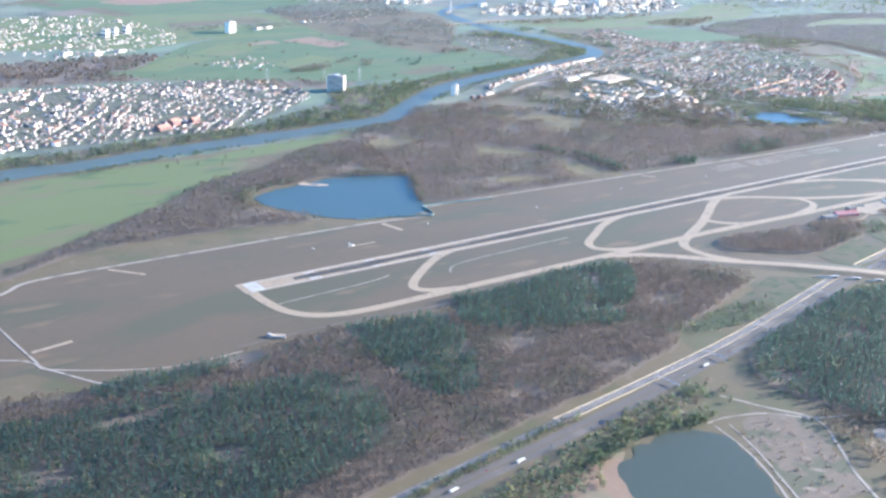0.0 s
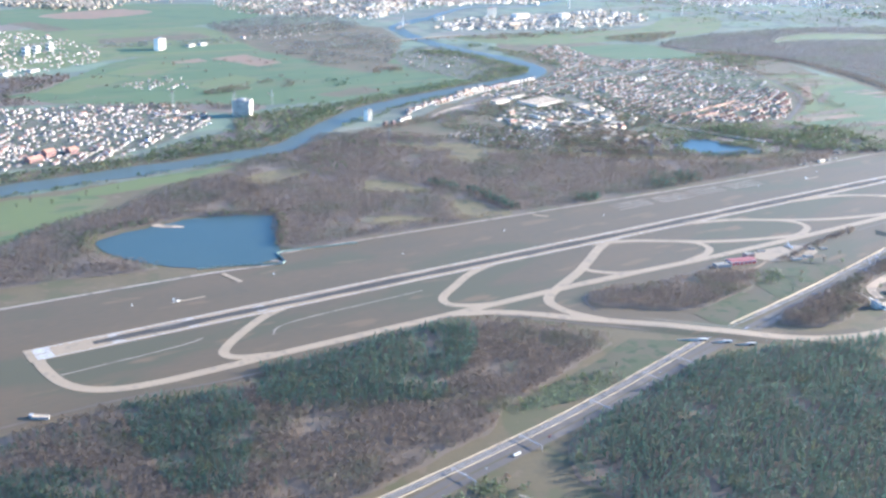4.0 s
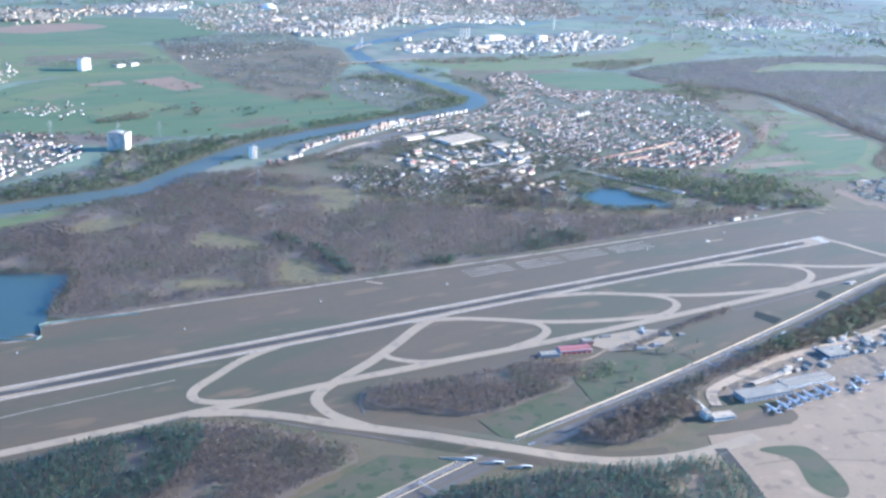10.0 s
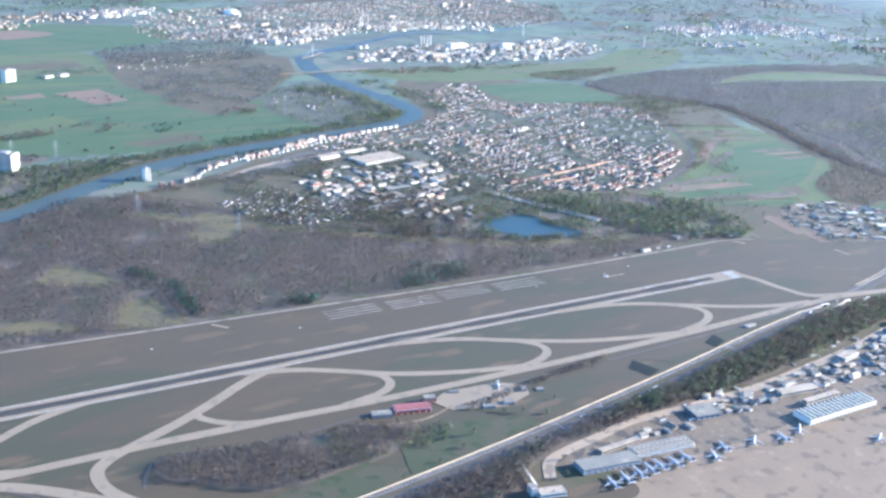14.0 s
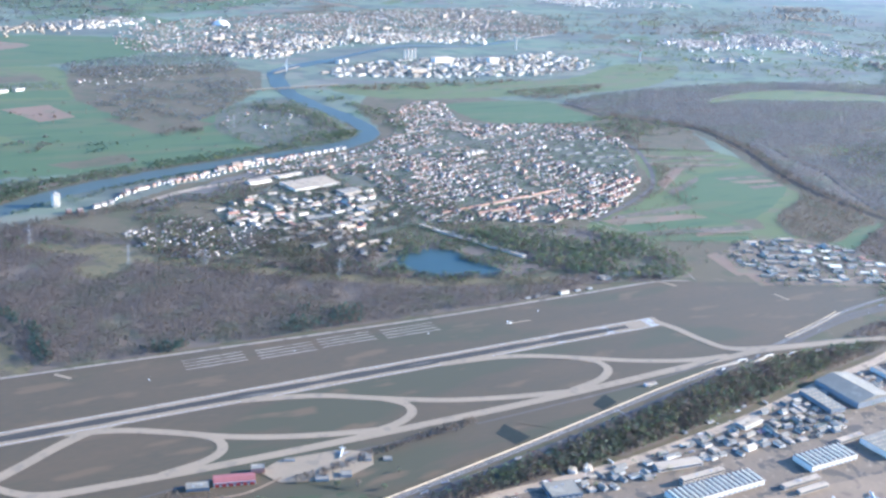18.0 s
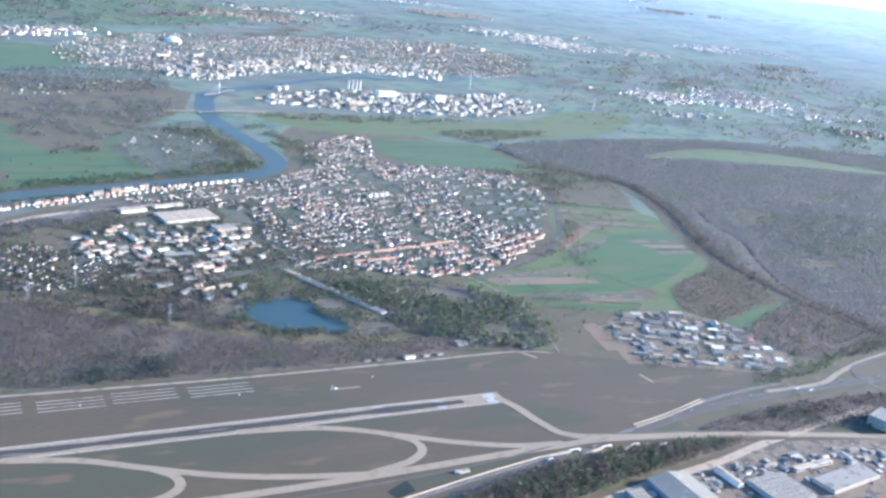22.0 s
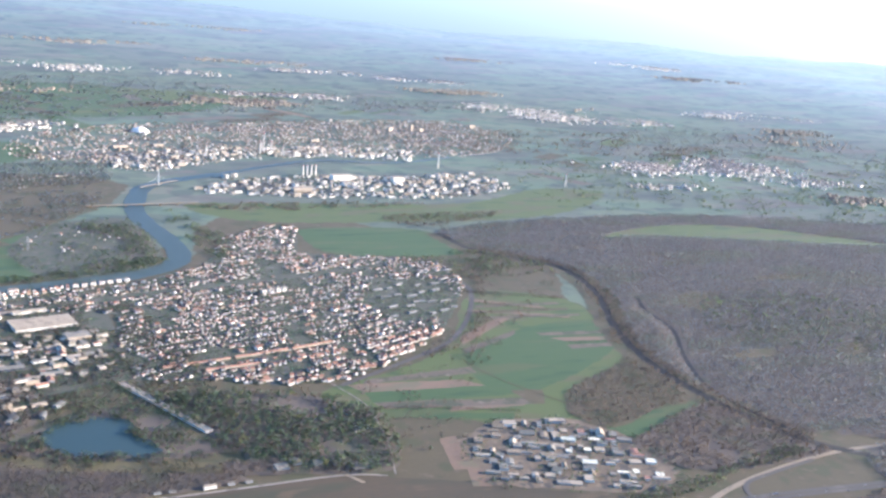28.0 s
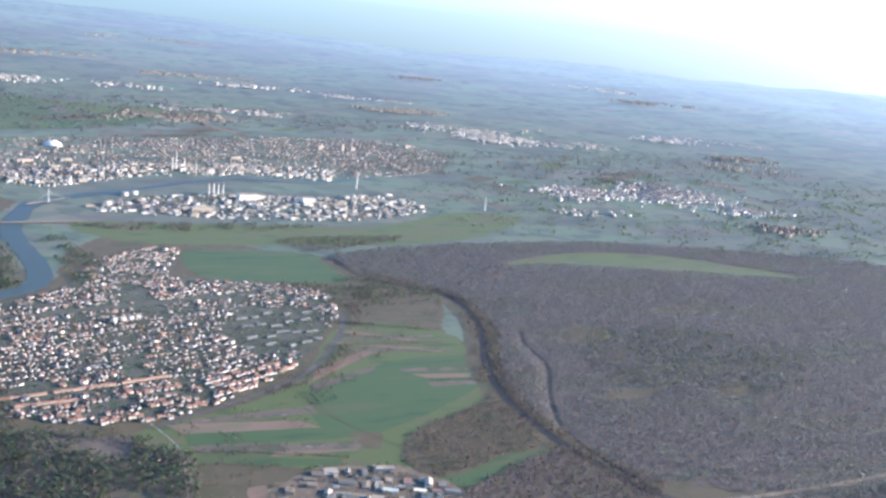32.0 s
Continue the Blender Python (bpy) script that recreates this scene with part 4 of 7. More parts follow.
wood("motorway_trees", [(470, -128), (509, -120.5), (560, -110.5), (640, -93), (700, -80), (770, -78), (800, -86), (725, -103), (660, -117), (600, -126), (520, -131)], 2.1, 17, "leaf", tall=5.0, wide=1.6, k=18, label="green-grey trees beside the freight area", floor=False, clump=-0.35, fine=0.42)
POWERWAY = [(360, 262), (417, 214), (462, 187), (525, 142), (594, 104), (680, 78)]
CLEAR = [[(270, 153), (278, 164), (288, 174), (298, 168), (306, 159), (314, 131), (287, 139)], [(379, 203), (396, 219), (417, 205), (413, 189), (390, 181)], [(302, 88), (319, 108), (330, 89), (334, 62), (300, 66)], [(205, 215), (245, 232), (258, 210), (222, 196)], [(395, 236), (440, 214), (448, 226), (408, 248)], [(236, 84), (262, 76), (284, 72), (270, 90), (250, 98)]]
for i, p in enumerate(CLEAR):
    sheet("wood_clearing", p, 0.16, clearing_grass, "olive-green clearing in the wood", "clearing", edge=3)
sheet("power_clearing", corridor(POWERWAY, 14), 0.17, clearing_grass, "grassy clearing under the power line", "clearing", False, edge=1.5)
NORTH = [(165, 74), (223, 66), (339, 61), (433, 59), (615, 55), (690, 60), (640, 98), (577, 122), (482, 190), (418, 262), (362, 306), (320, 312), (278, 274), (228, 262), (200, 210), (196, 150)]
NHOLES = CLEAR + [corridor(POWERWAY, 14), corridor([(318, 160), (326, 142), (339, 115), (339, 85), (338, 57)], 4)]
wood("north_wood", NORTH, 2.1, 5, k=15, wide=1.2, tall=3.8, holes=NHOLES, clump=-0.5, fine=0.42)
wood("north_firs", corridor([(318, 165), (329, 142), (342, 115), (343, 85), (343, 60)], 9), 2.2, 18, "needle", k=16, wide=1.3, tall=4.0, label="dark firs in the wood", floor=False, clump=-0.2)
wood("north_firs", [(470, 62), (520, 60), (530, 84), (490, 90)], 2.6, 19, "needle", k=14, wide=1.3, tall=4.0, label="dark firs in the wood", floor=False, clump=-0.1)
wood("north_firs", [(398, 60), (418, 60), (416, 68), (400, 68)], 1.9, 40, "needle", k=18, wide=1.2, tall=4.2, label="small clump of dark green firs", floor=False)
wood("north_young", [(260, 200), (330, 230), (400, 240), (372, 290), (300, 280)], 5.5, 41, "leaf", k=12, wide=1.7, tall=3.6, label="young green trees in the wood", floor=False, clump=-0.05)
wood("lake_wood", [(-190, 10), (-98, 64), (-63, 90), (-3, 127), (67, 179), (106, 186), (150, 218), (205, 228), (196, 150), (188, 134), (145, 150), (118, 149), (80, 142), (66, 122), (74, 98), (90, 74), (31, 80), (-56, 80)], 2.0, 6, k=15, wide=1.2, tall=3.5, clump=-0.5, fine=0.42)
wood("lake_bushes", [(60, 124), (68, 120), (82, 142), (118, 150), (112, 158), (80, 152), (64, 140)], 2.4, 42, "leaf", k=12, wide=1.3, tall=2.4, label="olive bushes on the lake shore", floor=False)
wood("lake_bushes", corridor([(150, 150), (170, 143), (192, 132), (176, 92), (166, 78)], 6), 2.6, 43, "leaf", k=12, wide=1.3, tall=2.4, label="olive bushes on the lake shore", floor=False, edge=1)
wood("park_wood", [(662, 188), (741, 174), (780, 150), (797, 128), (786, 70), (770, 50), (740, 60), (700, 72), (692, 104), (670, 146)], 3.4, 7, "leaf", k=18, wide=2.0, tall=4.4, label="park trees in fresh spring leaf", clump=-0.3)
wood("park_wood", [(662, 188), (741, 174), (780, 150), (797, 128), (786, 70), (740, 60), (692, 104)], 7.0, 44, "bare", k=16, wide=1.9, tall=4.2, label="bare trees among the park wood", floor=False, clump=-0.1)
wood("shore_wood", [(560, 150), (580, 150), (600, 166), (640, 176), (655, 165), (668, 140), (672, 120), (690, 98), (640, 96), (600, 100), (574, 128)], 3.2, 45, "leaf", k=14, wide=1.6, tall=3.4, label="trees round the town lake", holes=[smooth(LAKE2, True, 4)], clump=-0.2)
wood("bare_strip", [(500, 176), (560, 150), (574, 126), (600, 100), (690, 82), (760, 52), (690, 66), (600, 100), (540, 132)], 3.0, 46, "bare", k=12, wide=1.5, tall=3.2, label="bare scrub under the power line", clump=-0.2)
wood("garden_wood", [(500, 225), (560, 240), (590, 200), (575, 150), (520, 165)], 3.4, 47, "bare", k=14, wide=1.7, tall=3.4, label="bare scrub wood at the town's edge", clump=-0.35)
GLADE = [(1245, 562), (1370, 612), (1488, 604), (1574, 550), (1652, 478), (1534, 503), (1337, 558)]
sheet("forest_glade", GLADE, 0.2, meadow, "long green glade in the forest", "glade", edge=5)
EAST = [(1068, 40), (1054, 94), (1056, 188), (1080, 255), (1122, 345), (1126, 440), (1100, 495), (1062, 546), (1062, 618), (1312, 671), (1560, 650), (1900, 500), (2300, 200), (1900, -120), (1400, -70), (1150, 0)]
ECLEAR = [[(1189, 331), (1240, 331), (1209, 288), (1168, 288)], [(1244, 172), (1277, 172), (1259, 149), (1227, 150)], [(1134, 177), (1179, 179), (1168, 161), (1126, 162)], [(1345, 386), (1404, 380), (1391, 366), (1332, 364)]]
for p in ECLEAR:
    sheet("forest_clearing", p, 0.2, scrubland, "dry clearing in the forest", "clearing", edge=5)
EHOLES = [smooth(GLADE, True, 3), corridor(FORESTLANE, 9)] + [smooth(p, True, 3) for p in ECLEAR]
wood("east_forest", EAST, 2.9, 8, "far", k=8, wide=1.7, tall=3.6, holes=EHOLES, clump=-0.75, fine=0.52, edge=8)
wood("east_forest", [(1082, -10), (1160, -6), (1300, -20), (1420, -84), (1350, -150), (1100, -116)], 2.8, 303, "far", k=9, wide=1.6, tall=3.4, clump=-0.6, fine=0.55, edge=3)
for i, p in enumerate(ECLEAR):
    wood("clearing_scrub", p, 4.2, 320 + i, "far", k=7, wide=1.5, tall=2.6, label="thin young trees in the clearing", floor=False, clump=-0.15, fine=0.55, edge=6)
wood("east_young", [(1160, 280), (1300, 330), (1380, 240), (1300, 150), (1180, 180)], 9.0, 48, "leaf", k=8, wide=2.6, tall=3.6, label="green trees in the forest", floor=False, clump=0.0, fine=0.6)
wood("estate_wood", [(948, 52), (1040, 94), (1050, 60), (1066, 20), (1060, -2), (990, -4), (950, 6), (944, 30)], 3.2, 49, "bare", k=12, wide=1.6, tall=2.6, label="low bare wood behind the estate", clump=-0.5)
wood("scrub_wood", [(945, 136), (1000, 168), (1036, 182), (1030, 104), (990, 90), (942, 72), (924, 98)], 3.6, 50, "bare", k=12, wide=1.4, tall=2.2, label="scattered scrub on rough grass", floor=False, clump=0.0)
sheet("scrub_ground", [(945, 136), (1000, 168), (1036, 182), (1030, 104), (990, 90), (942, 72), (924, 98)], 0.11, scrubland, "rough grass with scrub", "grass", edge=3)
wood("motorway_scrub", [(830, -62), (900, -52), (1000, -60), (1100, -50), (1100, -110), (990, -100), (960, -66), (880, -72)], 2.8, 51, "bare", k=14, wide=1.3, tall=2.4, label="low bare scrub by the motorway", clump=-0.6)
wood("motorway_scrub", [(800, -66), (860, -58), (955, -56), (1010, -58), (990, -84), (920, -92), (836, -80)], 2.3, 304, "bare", k=12, wide=1.3, tall=2.2, label="low bare scrub beside the taxiway", clump=-0.6)
wood("motorway_scrub", [(880, -28), (940, -22), (985, -6), (1050, 4), (1040, 18), (960, -4), (900, -14)], 2.6, 52, "leaf", k=14, wide=1.2, tall=2.0, label="green bushes by the slip road", floor=False, clump=0.0)
for i, (line, w) in enumerate((([(793, 137), (840, 127), (890, 110)], 3.5), ([(798, 120), (846, 107)], 2), ([(1000, 228), (1045, 222)], 2.5), ([(968, 346), (1030, 312)], 2.0), ([(955, 316), (1038, 284)], 2.0), ([(960, 380), (985, 372), (1060, 344)], 6), ([(900, 210), (935, 262), (962, 300)], 2))):
    wood("field_hedge", corridor(line, w), 1.9, 60 + i, "bare", tall=1.5, wide=0.9, k=10, label="dark bare hedge between fields", floor=False, edge=0.5, category="hedge")
wood("curve_trees", corridor([(870, 222), (915, 252), (965, 318), (996, 386), (1010, 430), (1050, 500)], 10), 3.4, 70, "bare", tall=2.6, wide=1.5, k=12, label="bare trees along the railway curve", floor=False, clump=-0.1)
wood("mid_trees", [(1000, 420), (1098, 428), (1100, 470), (1040, 520), (1000, 500), (960, 505), (990, 470)], 4.0, 71, "leaf", tall=2.8, wide=1.8, k=12, label="trees round the edge of town", floor=False, clump=-0.1)
north_bank, south_bank = [(x - 3, y + 16) for x, y in RIVER[:14]], [(x + 4, y - 15) for x, y in RIVER[:11]]
wood("bank_trees", corridor([(x - 4, y + 7) for x, y in north_bank], 24), 2.9, 72, "leaf", tall=3.0, wide=1.7, k=12, label="willows along the river bank", floor=False, clump=-0.25)
wood("bank_trees", corridor(south_bank, 7), 3.0, 73, "leaf", tall=2.4, wide=1.5, k=12, label="bushes along the river bank", floor=False, clump=-0.05)
wood("bank_wood", [(170, 300), (235, 302), (290, 330), (345, 372), (400, 408), (390, 425), (330, 415), (280, 400), (268, 368), (232, 345), (180, 320)], 3.3, 74, "leaf", tall=3.4, wide=1.9, k=14, label="riverside wood in spring leaf", clump=-0.3)
wood("bend_wood", [(640, 500), (690, 498), (712, 520), (718, 570), (712, 640), (690, 668), (650, 660), (690, 600), (680, 540)], 3.6, 75, "leaf", tall=3.4, wide=1.9, k=12, label="riverside wood in the river bend", clump=-0.2)
wood("bend_wood", [(755, 600), (764, 540), (752, 505), (775, 520), (800, 580), (778, 680), (760, 730), (745, 720)], 3.8, 76, "leaf", tall=3.2, wide=1.9, k=12, label="trees on the river bank", floor=False, clump=-0.1)
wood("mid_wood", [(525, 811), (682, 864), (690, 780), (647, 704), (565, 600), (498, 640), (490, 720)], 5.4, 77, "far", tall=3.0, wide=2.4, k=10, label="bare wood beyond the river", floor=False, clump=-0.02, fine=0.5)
for i, p in enumerate(([(436, 527), (458, 534), (482, 527), (470, 502), (432, 504)], [(373, 547), (400, 562), (415, 556), (399, 516), (366, 519)], [(300, 520), (350, 540), (352, 520), (310, 505)], [(520, 560), (556, 585), (566, 560), (530, 545)])):
    wood("field_copse", p, 3.2, 230 + i, "needle" if i == 0 else "bare", tall=3.0, wide=1.7, k=12, label="dark copse in the wide green field", floor=False, clump=-0.15)
wood("mid_wood", [(160, 520), (280, 470), (330, 440), (300, 420), (262, 440), (150, 520), (-40, 540), (-40, 600), (120, 570)], 4.5, 78, "bare", tall=3.2, wide=2.2, k=10, label="bare trees behind the village", clump=-0.2)
wood("mid_wood", [(120, 570), (190, 620), (200, 660), (100, 660), (0, 640), (-60, 600)], 5.0, 79, "bare", tall=3.4, wide=2.6, k=10, label="bare wood behind the village", clump=-0.3)
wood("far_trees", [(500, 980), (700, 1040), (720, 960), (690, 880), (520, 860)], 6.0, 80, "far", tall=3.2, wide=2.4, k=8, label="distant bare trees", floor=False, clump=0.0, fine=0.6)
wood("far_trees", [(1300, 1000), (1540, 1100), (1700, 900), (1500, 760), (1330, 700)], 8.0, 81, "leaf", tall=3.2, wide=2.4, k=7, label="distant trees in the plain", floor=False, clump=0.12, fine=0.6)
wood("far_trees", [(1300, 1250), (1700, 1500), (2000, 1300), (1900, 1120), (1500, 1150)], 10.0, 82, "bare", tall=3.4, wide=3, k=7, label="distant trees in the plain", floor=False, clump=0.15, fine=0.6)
wood("works_trees", [(800, 760), (960, 770), (1100, 756), (1000, 735), (880, 720), (820, 735)], 4.5, 83, "bare", tall=3.2, wide=2.2, k=10, label="bare trees before the works", floor=False, clump=-0.1)
wood("works_trees", [(1010, 690), (1180, 700), (1080, 640), (1030, 630)], 5, 84, "bare", tall=3.0, wide=2.2, k=10, label="bare trees before the works", floor=False, clump=0.0)


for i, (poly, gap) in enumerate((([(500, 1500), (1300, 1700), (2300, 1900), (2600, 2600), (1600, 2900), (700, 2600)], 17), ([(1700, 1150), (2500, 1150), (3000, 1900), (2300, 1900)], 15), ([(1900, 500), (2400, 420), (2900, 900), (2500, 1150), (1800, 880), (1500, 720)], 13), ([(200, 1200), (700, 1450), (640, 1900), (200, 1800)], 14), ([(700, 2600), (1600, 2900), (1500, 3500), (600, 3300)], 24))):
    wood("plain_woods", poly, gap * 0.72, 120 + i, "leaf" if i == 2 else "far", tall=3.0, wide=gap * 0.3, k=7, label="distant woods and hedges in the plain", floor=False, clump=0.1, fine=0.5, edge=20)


# patchwork of the far plain: fields, with belts of trees between them
fr = random.Random(77)
TOWN_LAND = [[(560, 960), (900, 780), (1300, 760), (1620, 1400), (1520, 1620), (1000, 1500), (580, 1300)]]
for k in range(330):
    x, y = fr.uniform(-300, 3000), fr.uniform(900, 2250)
    d = math.hypot(x - 300, y + 440)
    if d > 2420 or d < 1250 or inside(TOWN_LAND[0], np.array([x]), np.array([y]))[0]:
        continue
    a, l, w = 0.5 + fr.choice((0, 0, 1.4)) + fr.uniform(-0.25, 0.25), fr.uniform(50, 150), fr.uniform(18, 48)
    ca, sa = math.cos(a), math.sin(a)
    p = [(x + ca * u - sa * v, y + sa * u + ca * v) for u, v in ((-l / 2, -w / 2), (l / 2, -w / 2 * fr.uniform(0.7, 1.2)), (l / 2 * fr.uniform(0.8, 1.1), w / 2), (-l / 2, w / 2 * fr.uniform(0.7, 1.2)))]
    if fr.random() < 0.62:
        sheet("far_field", p, 0.05, fr.choice((crop, crop, meadow, scrubland, scrubland, soil, litter)), "distant field in the river plain", "field", False, edge=4)
    else:
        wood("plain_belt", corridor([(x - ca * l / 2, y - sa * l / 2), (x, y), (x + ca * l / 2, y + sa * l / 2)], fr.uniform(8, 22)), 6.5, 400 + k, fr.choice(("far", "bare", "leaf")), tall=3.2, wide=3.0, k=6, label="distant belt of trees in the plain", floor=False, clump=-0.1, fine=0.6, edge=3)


# ---- towns ----
def house_rows(poly, turn, along, across, seed, holes=(), skip=0.12, quarter=70.0, twist=24.0):
    """Places of houses along the streets of a town, whose quarters lie at different angles: x, y, length, width, wall height, turn."""
    rng = np.random.default_rng(seed)
    a = np.array(poly)
    (x0, y0), (x1, y1) = a.min(0), a.max(0)
    n = max(2, int((x1 - x0) * (y1 - y0) / quarter ** 2))
    cx, cy = rng.uniform(x0, x1, n), rng.uniform(y0, y1, n)
    angles = turn + rng.uniform(-twist, twist, n)
    out = []
    for i in range(n):
        ca, sa = math.cos(radians(angles[i])), math.sin(radians(angles[i]))
        r = quarter * 2.2
        step_u, step_v = along * rng.uniform(0.9, 1.35), across * rng.uniform(0.85, 1.25)
        u, v = np.meshgrid(np.arange(-r, r, step_u), np.arange(-r, r, step_v))
        v = v + (np.arange(v.shape[0]) % 2)[:, None] * step_v * -0.28
        u, v = u.ravel() + rng.uniform(-0.35, 0.35, u.size) * step_u, v.ravel() + rng.uniform(-0.14, 0.14, u.size) * step_v
        v = v + 3 * np.sin(u * 0.03 + i)
        x, y = cx[i] + ca * u - sa * v, cy[i] + sa * u + ca * v
        k = inside(poly, x, y) & (rng.uniform(0, 1, len(x)) > skip)
        k &= (np.argmin((x[:, None] - cx) ** 2 + (y[:, None] - cy) ** 2, 1) == i)
        for h in holes:
            k &= ~inside(h, x, y)
        k &= np.array([noise.noise(Vector((p, q, seed)) * 0.03) + 0.5 * noise.noise(Vector((p, q, seed + 9)) * 0.09) for p, q in zip(x, y)]) < 0.34
        x, y = x[k], y[k]
        m = len(x)
        turns = angles[i] + np.where(rng.uniform(0, 1, m) < 0.5, 90, 0) + rng.normal(0, 4, m)
        big = np.where(rng.uniform(0, 1, m) < 0.06, 1.7, 1.0)
        out.append(np.stack([x, y, rng.uniform(1.9, 3.1, m) * big, rng.uniform(1.6, 2.3, m) * big, rng.uniform(0.9, 1.6, m) * big, turns], 1))
    return np.concatenate(out)


HOUSE_SHELL = [(0, 1, 5), (0, 5, 4), (1, 2, 6), (1, 6, 5), (2, 3, 7), (2, 7, 6), (3, 0, 4), (3, 4, 7), (4, 5, 8), (6, 7, 9)]
HOUSE_ROOF = [(10, 11, 15), (10, 15, 14), (12, 13, 14), (12, 14, 15)]


def house_mass(name, rows, walls, roofs, label, big=1.0):
    """Houses past counting, as one mass of walls and one of roofs."""
    vs, ts, rs = [], [], []
    for x, y, l, w, h, turn in rows:
        l, w, h = l * big, w * big, h * big
        c, s = math.cos(radians(turn)), math.sin(radians(turn))
        i, r, e = len(vs), w * 0.42, 0.12
        pts = [(-l / 2, -w / 2, 0), (l / 2, -w / 2, 0), (l / 2, w / 2, 0), (-l / 2, w / 2, 0)]
        pts += [(-l / 2, -w / 2, h), (l / 2, -w / 2, h), (l / 2, w / 2, h), (-l / 2, w / 2, h), (l / 2, 0, h + r), (-l / 2, 0, h + r)]
        pts += [(-l / 2 - e, -w / 2 - e, h - 0.06), (l / 2 + e, -w / 2 - e, h - 0.06), (l / 2 + e, w / 2 + e, h - 0.06), (-l / 2 - e, w / 2 + e, h - 0.06), (-l / 2 - e, 0, h + r + 0.05), (l / 2 + e, 0, h + r + 0.05)]
        vs += [(x + a * c - b * s, y + a * s + b * c, z) for a, b, z in pts]
        ts += [(i + a, i + b, i + d) for a, b, d in HOUSE_SHELL[:8]] + [(i + 5, i + 6, i + 8), (i + 7, i + 4, i + 9)]
        rs += [(i + a, i + b, i + d) for a, b, d in HOUSE_ROOF]
    ob = tagged(new(name, raw_mesh(name, np.array(vs), np.array(ts), walls)), label, "houses", "", "stuff")
    roof = new("roof", raw_mesh("roof", np.array(vs), np.array(rs), roofs))
    roof.parent = ob
    return ob


TOWN = [(560, 398), (632, 433), (682, 448), (743, 488), (770, 530), (795, 600), (870, 655), (884, 630), (856, 530), (948, 505), (992, 470), (984, 400), (940, 325), (900, 268), (862, 236), (800, 192), (743, 188), (707, 208), (652, 218), (650, 300), (655, 360), (600, 378)]
sheet("town_ground", ragged(TOWN, 2, 6), 0.09, garden, "gardens, yards and streets of the town", "town ground", False)
LINE = corridor([(498, 360), (573, 380), (686, 413), (819, 446), (931, 476)], 11)
POND_ESTATE = [(880, 300), (960, 330), (965, 420), (900, 430), (868, 360)]
rows = house_rows(smooth(TOWN, True, 3), 21, 2.9, 5.8, 5, [LINE, POND_ESTATE], 0.26, twist=9)
rows = rows[np.argsort(rows[:, 1] - 0.35 * rows[:, 0])]
rng = np.random.default_rng(8)
near_rows, far_rows = rows[:230], rows[230:]
pick = rng.uniform(0, 1, len(far_rows))
house_mass("town_houses", far_rows[pick < 0.45], house_white, red_tile, "white houses with red tiled roofs", 0.88)
house_mass("town_houses", far_rows[(pick >= 0.45) & (pick < 0.7)], house_white, dark_tile, "white houses with dark tiled roofs", 0.88)
house_mass("town_houses", far_rows[(pick >= 0.7) & (pick < 0.85)], cream_wall, red_tile, "cream houses with red tiled roofs", 0.9)
house_mass("town_houses", far_rows[pick >= 0.85], grey_wall, dark_tile, "grey houses with dark roofs", 0.85)


def house(walls, roofs, l, w, h, label):
    """A dwelling: walls, tiled roof and chimney."""
    ob = thing("house", 0, 0, 0, 0, label, "house", "houses of the town")
    bm = prism([(-w / 2, 0), (-w / 2, h), (0, h + w * 0.42), (w / 2, h), (w / 2, 0)], l, "x")
    part("wall", bm, walls, ob)
    bm = prism([(-w / 2 - 0.15, h - 0.02), (0, h + w * 0.42 + 0.1), (w / 2 + 0.15, h - 0.02), (w / 2 + 0.15, h + 0.08), (0, h + w * 0.42 + 0.22), (-w / 2 - 0.15, h + 0.08)], l + 0.25, "x")
    part("roof", bm, roofs, ob)
    part("chimney", blocks((l * 0.2, 0.2, h + w * 0.3, 0.2, 0.2, 0.55)), brick_wall, ob)
    return ob


KINDS = [(house_white, red_tile, 3.2, 2.4, 1.5, "white rendered house with a red tiled roof"), (house_white, dark_tile, 2.7, 2.3, 1.3, "white rendered house with a dark roof"),
         (cream_wall, red_tile, 3.4, 2.3, 1.7, "cream rendered house with a red tiled roof"), (house_white, red_tile, 2.4, 2.4, 1.7, "small white house with a red tiled roof")]
makers = [house(*k) for k in KINDS]
used = set()
for x, y, l, w, h, turn in near_rows:
    k = int(rng.integers(0, 4))
    if k in used:
        copy_thing(makers[k], pose(x, y, 0, 0, 0, turn))
    else:
        makers[k].matrix_basis = pose(x, y, 0, 0, 0, turn)
        used.add(k)
tx, ty, trng = scatter(smooth(TOWN, True, 3), 3.1, 91, [LINE], -0.25)
co, nor = crowns(tx, ty, trng, 1.6, 1.1, 9)
tagged(new("garden_trees", raw_mesh("garden_trees", co, np.arange(len(co)).reshape(-1, 3), leaf, nor)), "small trees in the town gardens", "trees", "", "stuff")
# long terraces
for i, (x0, y0, x1, y1) in enumerate(((672, 236, 722, 246), (726, 247, 768, 256), (772, 257, 806, 266), (700, 226, 740, 232))):
    d = math.hypot(x1 - x0, y1 - y0)
    building("terrace", (x0 + x1) / 2, (y0 + y1) / 2, d, 2.2, 1.5, math.degrees(math.atan2(y1 - y0, x1 - x0)), cream_wall, red_tile, "gable", "long terrace of houses with a red tiled roof", "terrace", "terraces")
for i, (x, y) in enumerate(((786, 397), (793, 399), (800, 401), (806, 403))):
    building("apartment_block", x, y, 4.5, 3.2, 4.6, 17, white_wall, flat_roof, "flat", "white apartment block with flat roof", "apartment block", "apartment blocks", storeys=5)
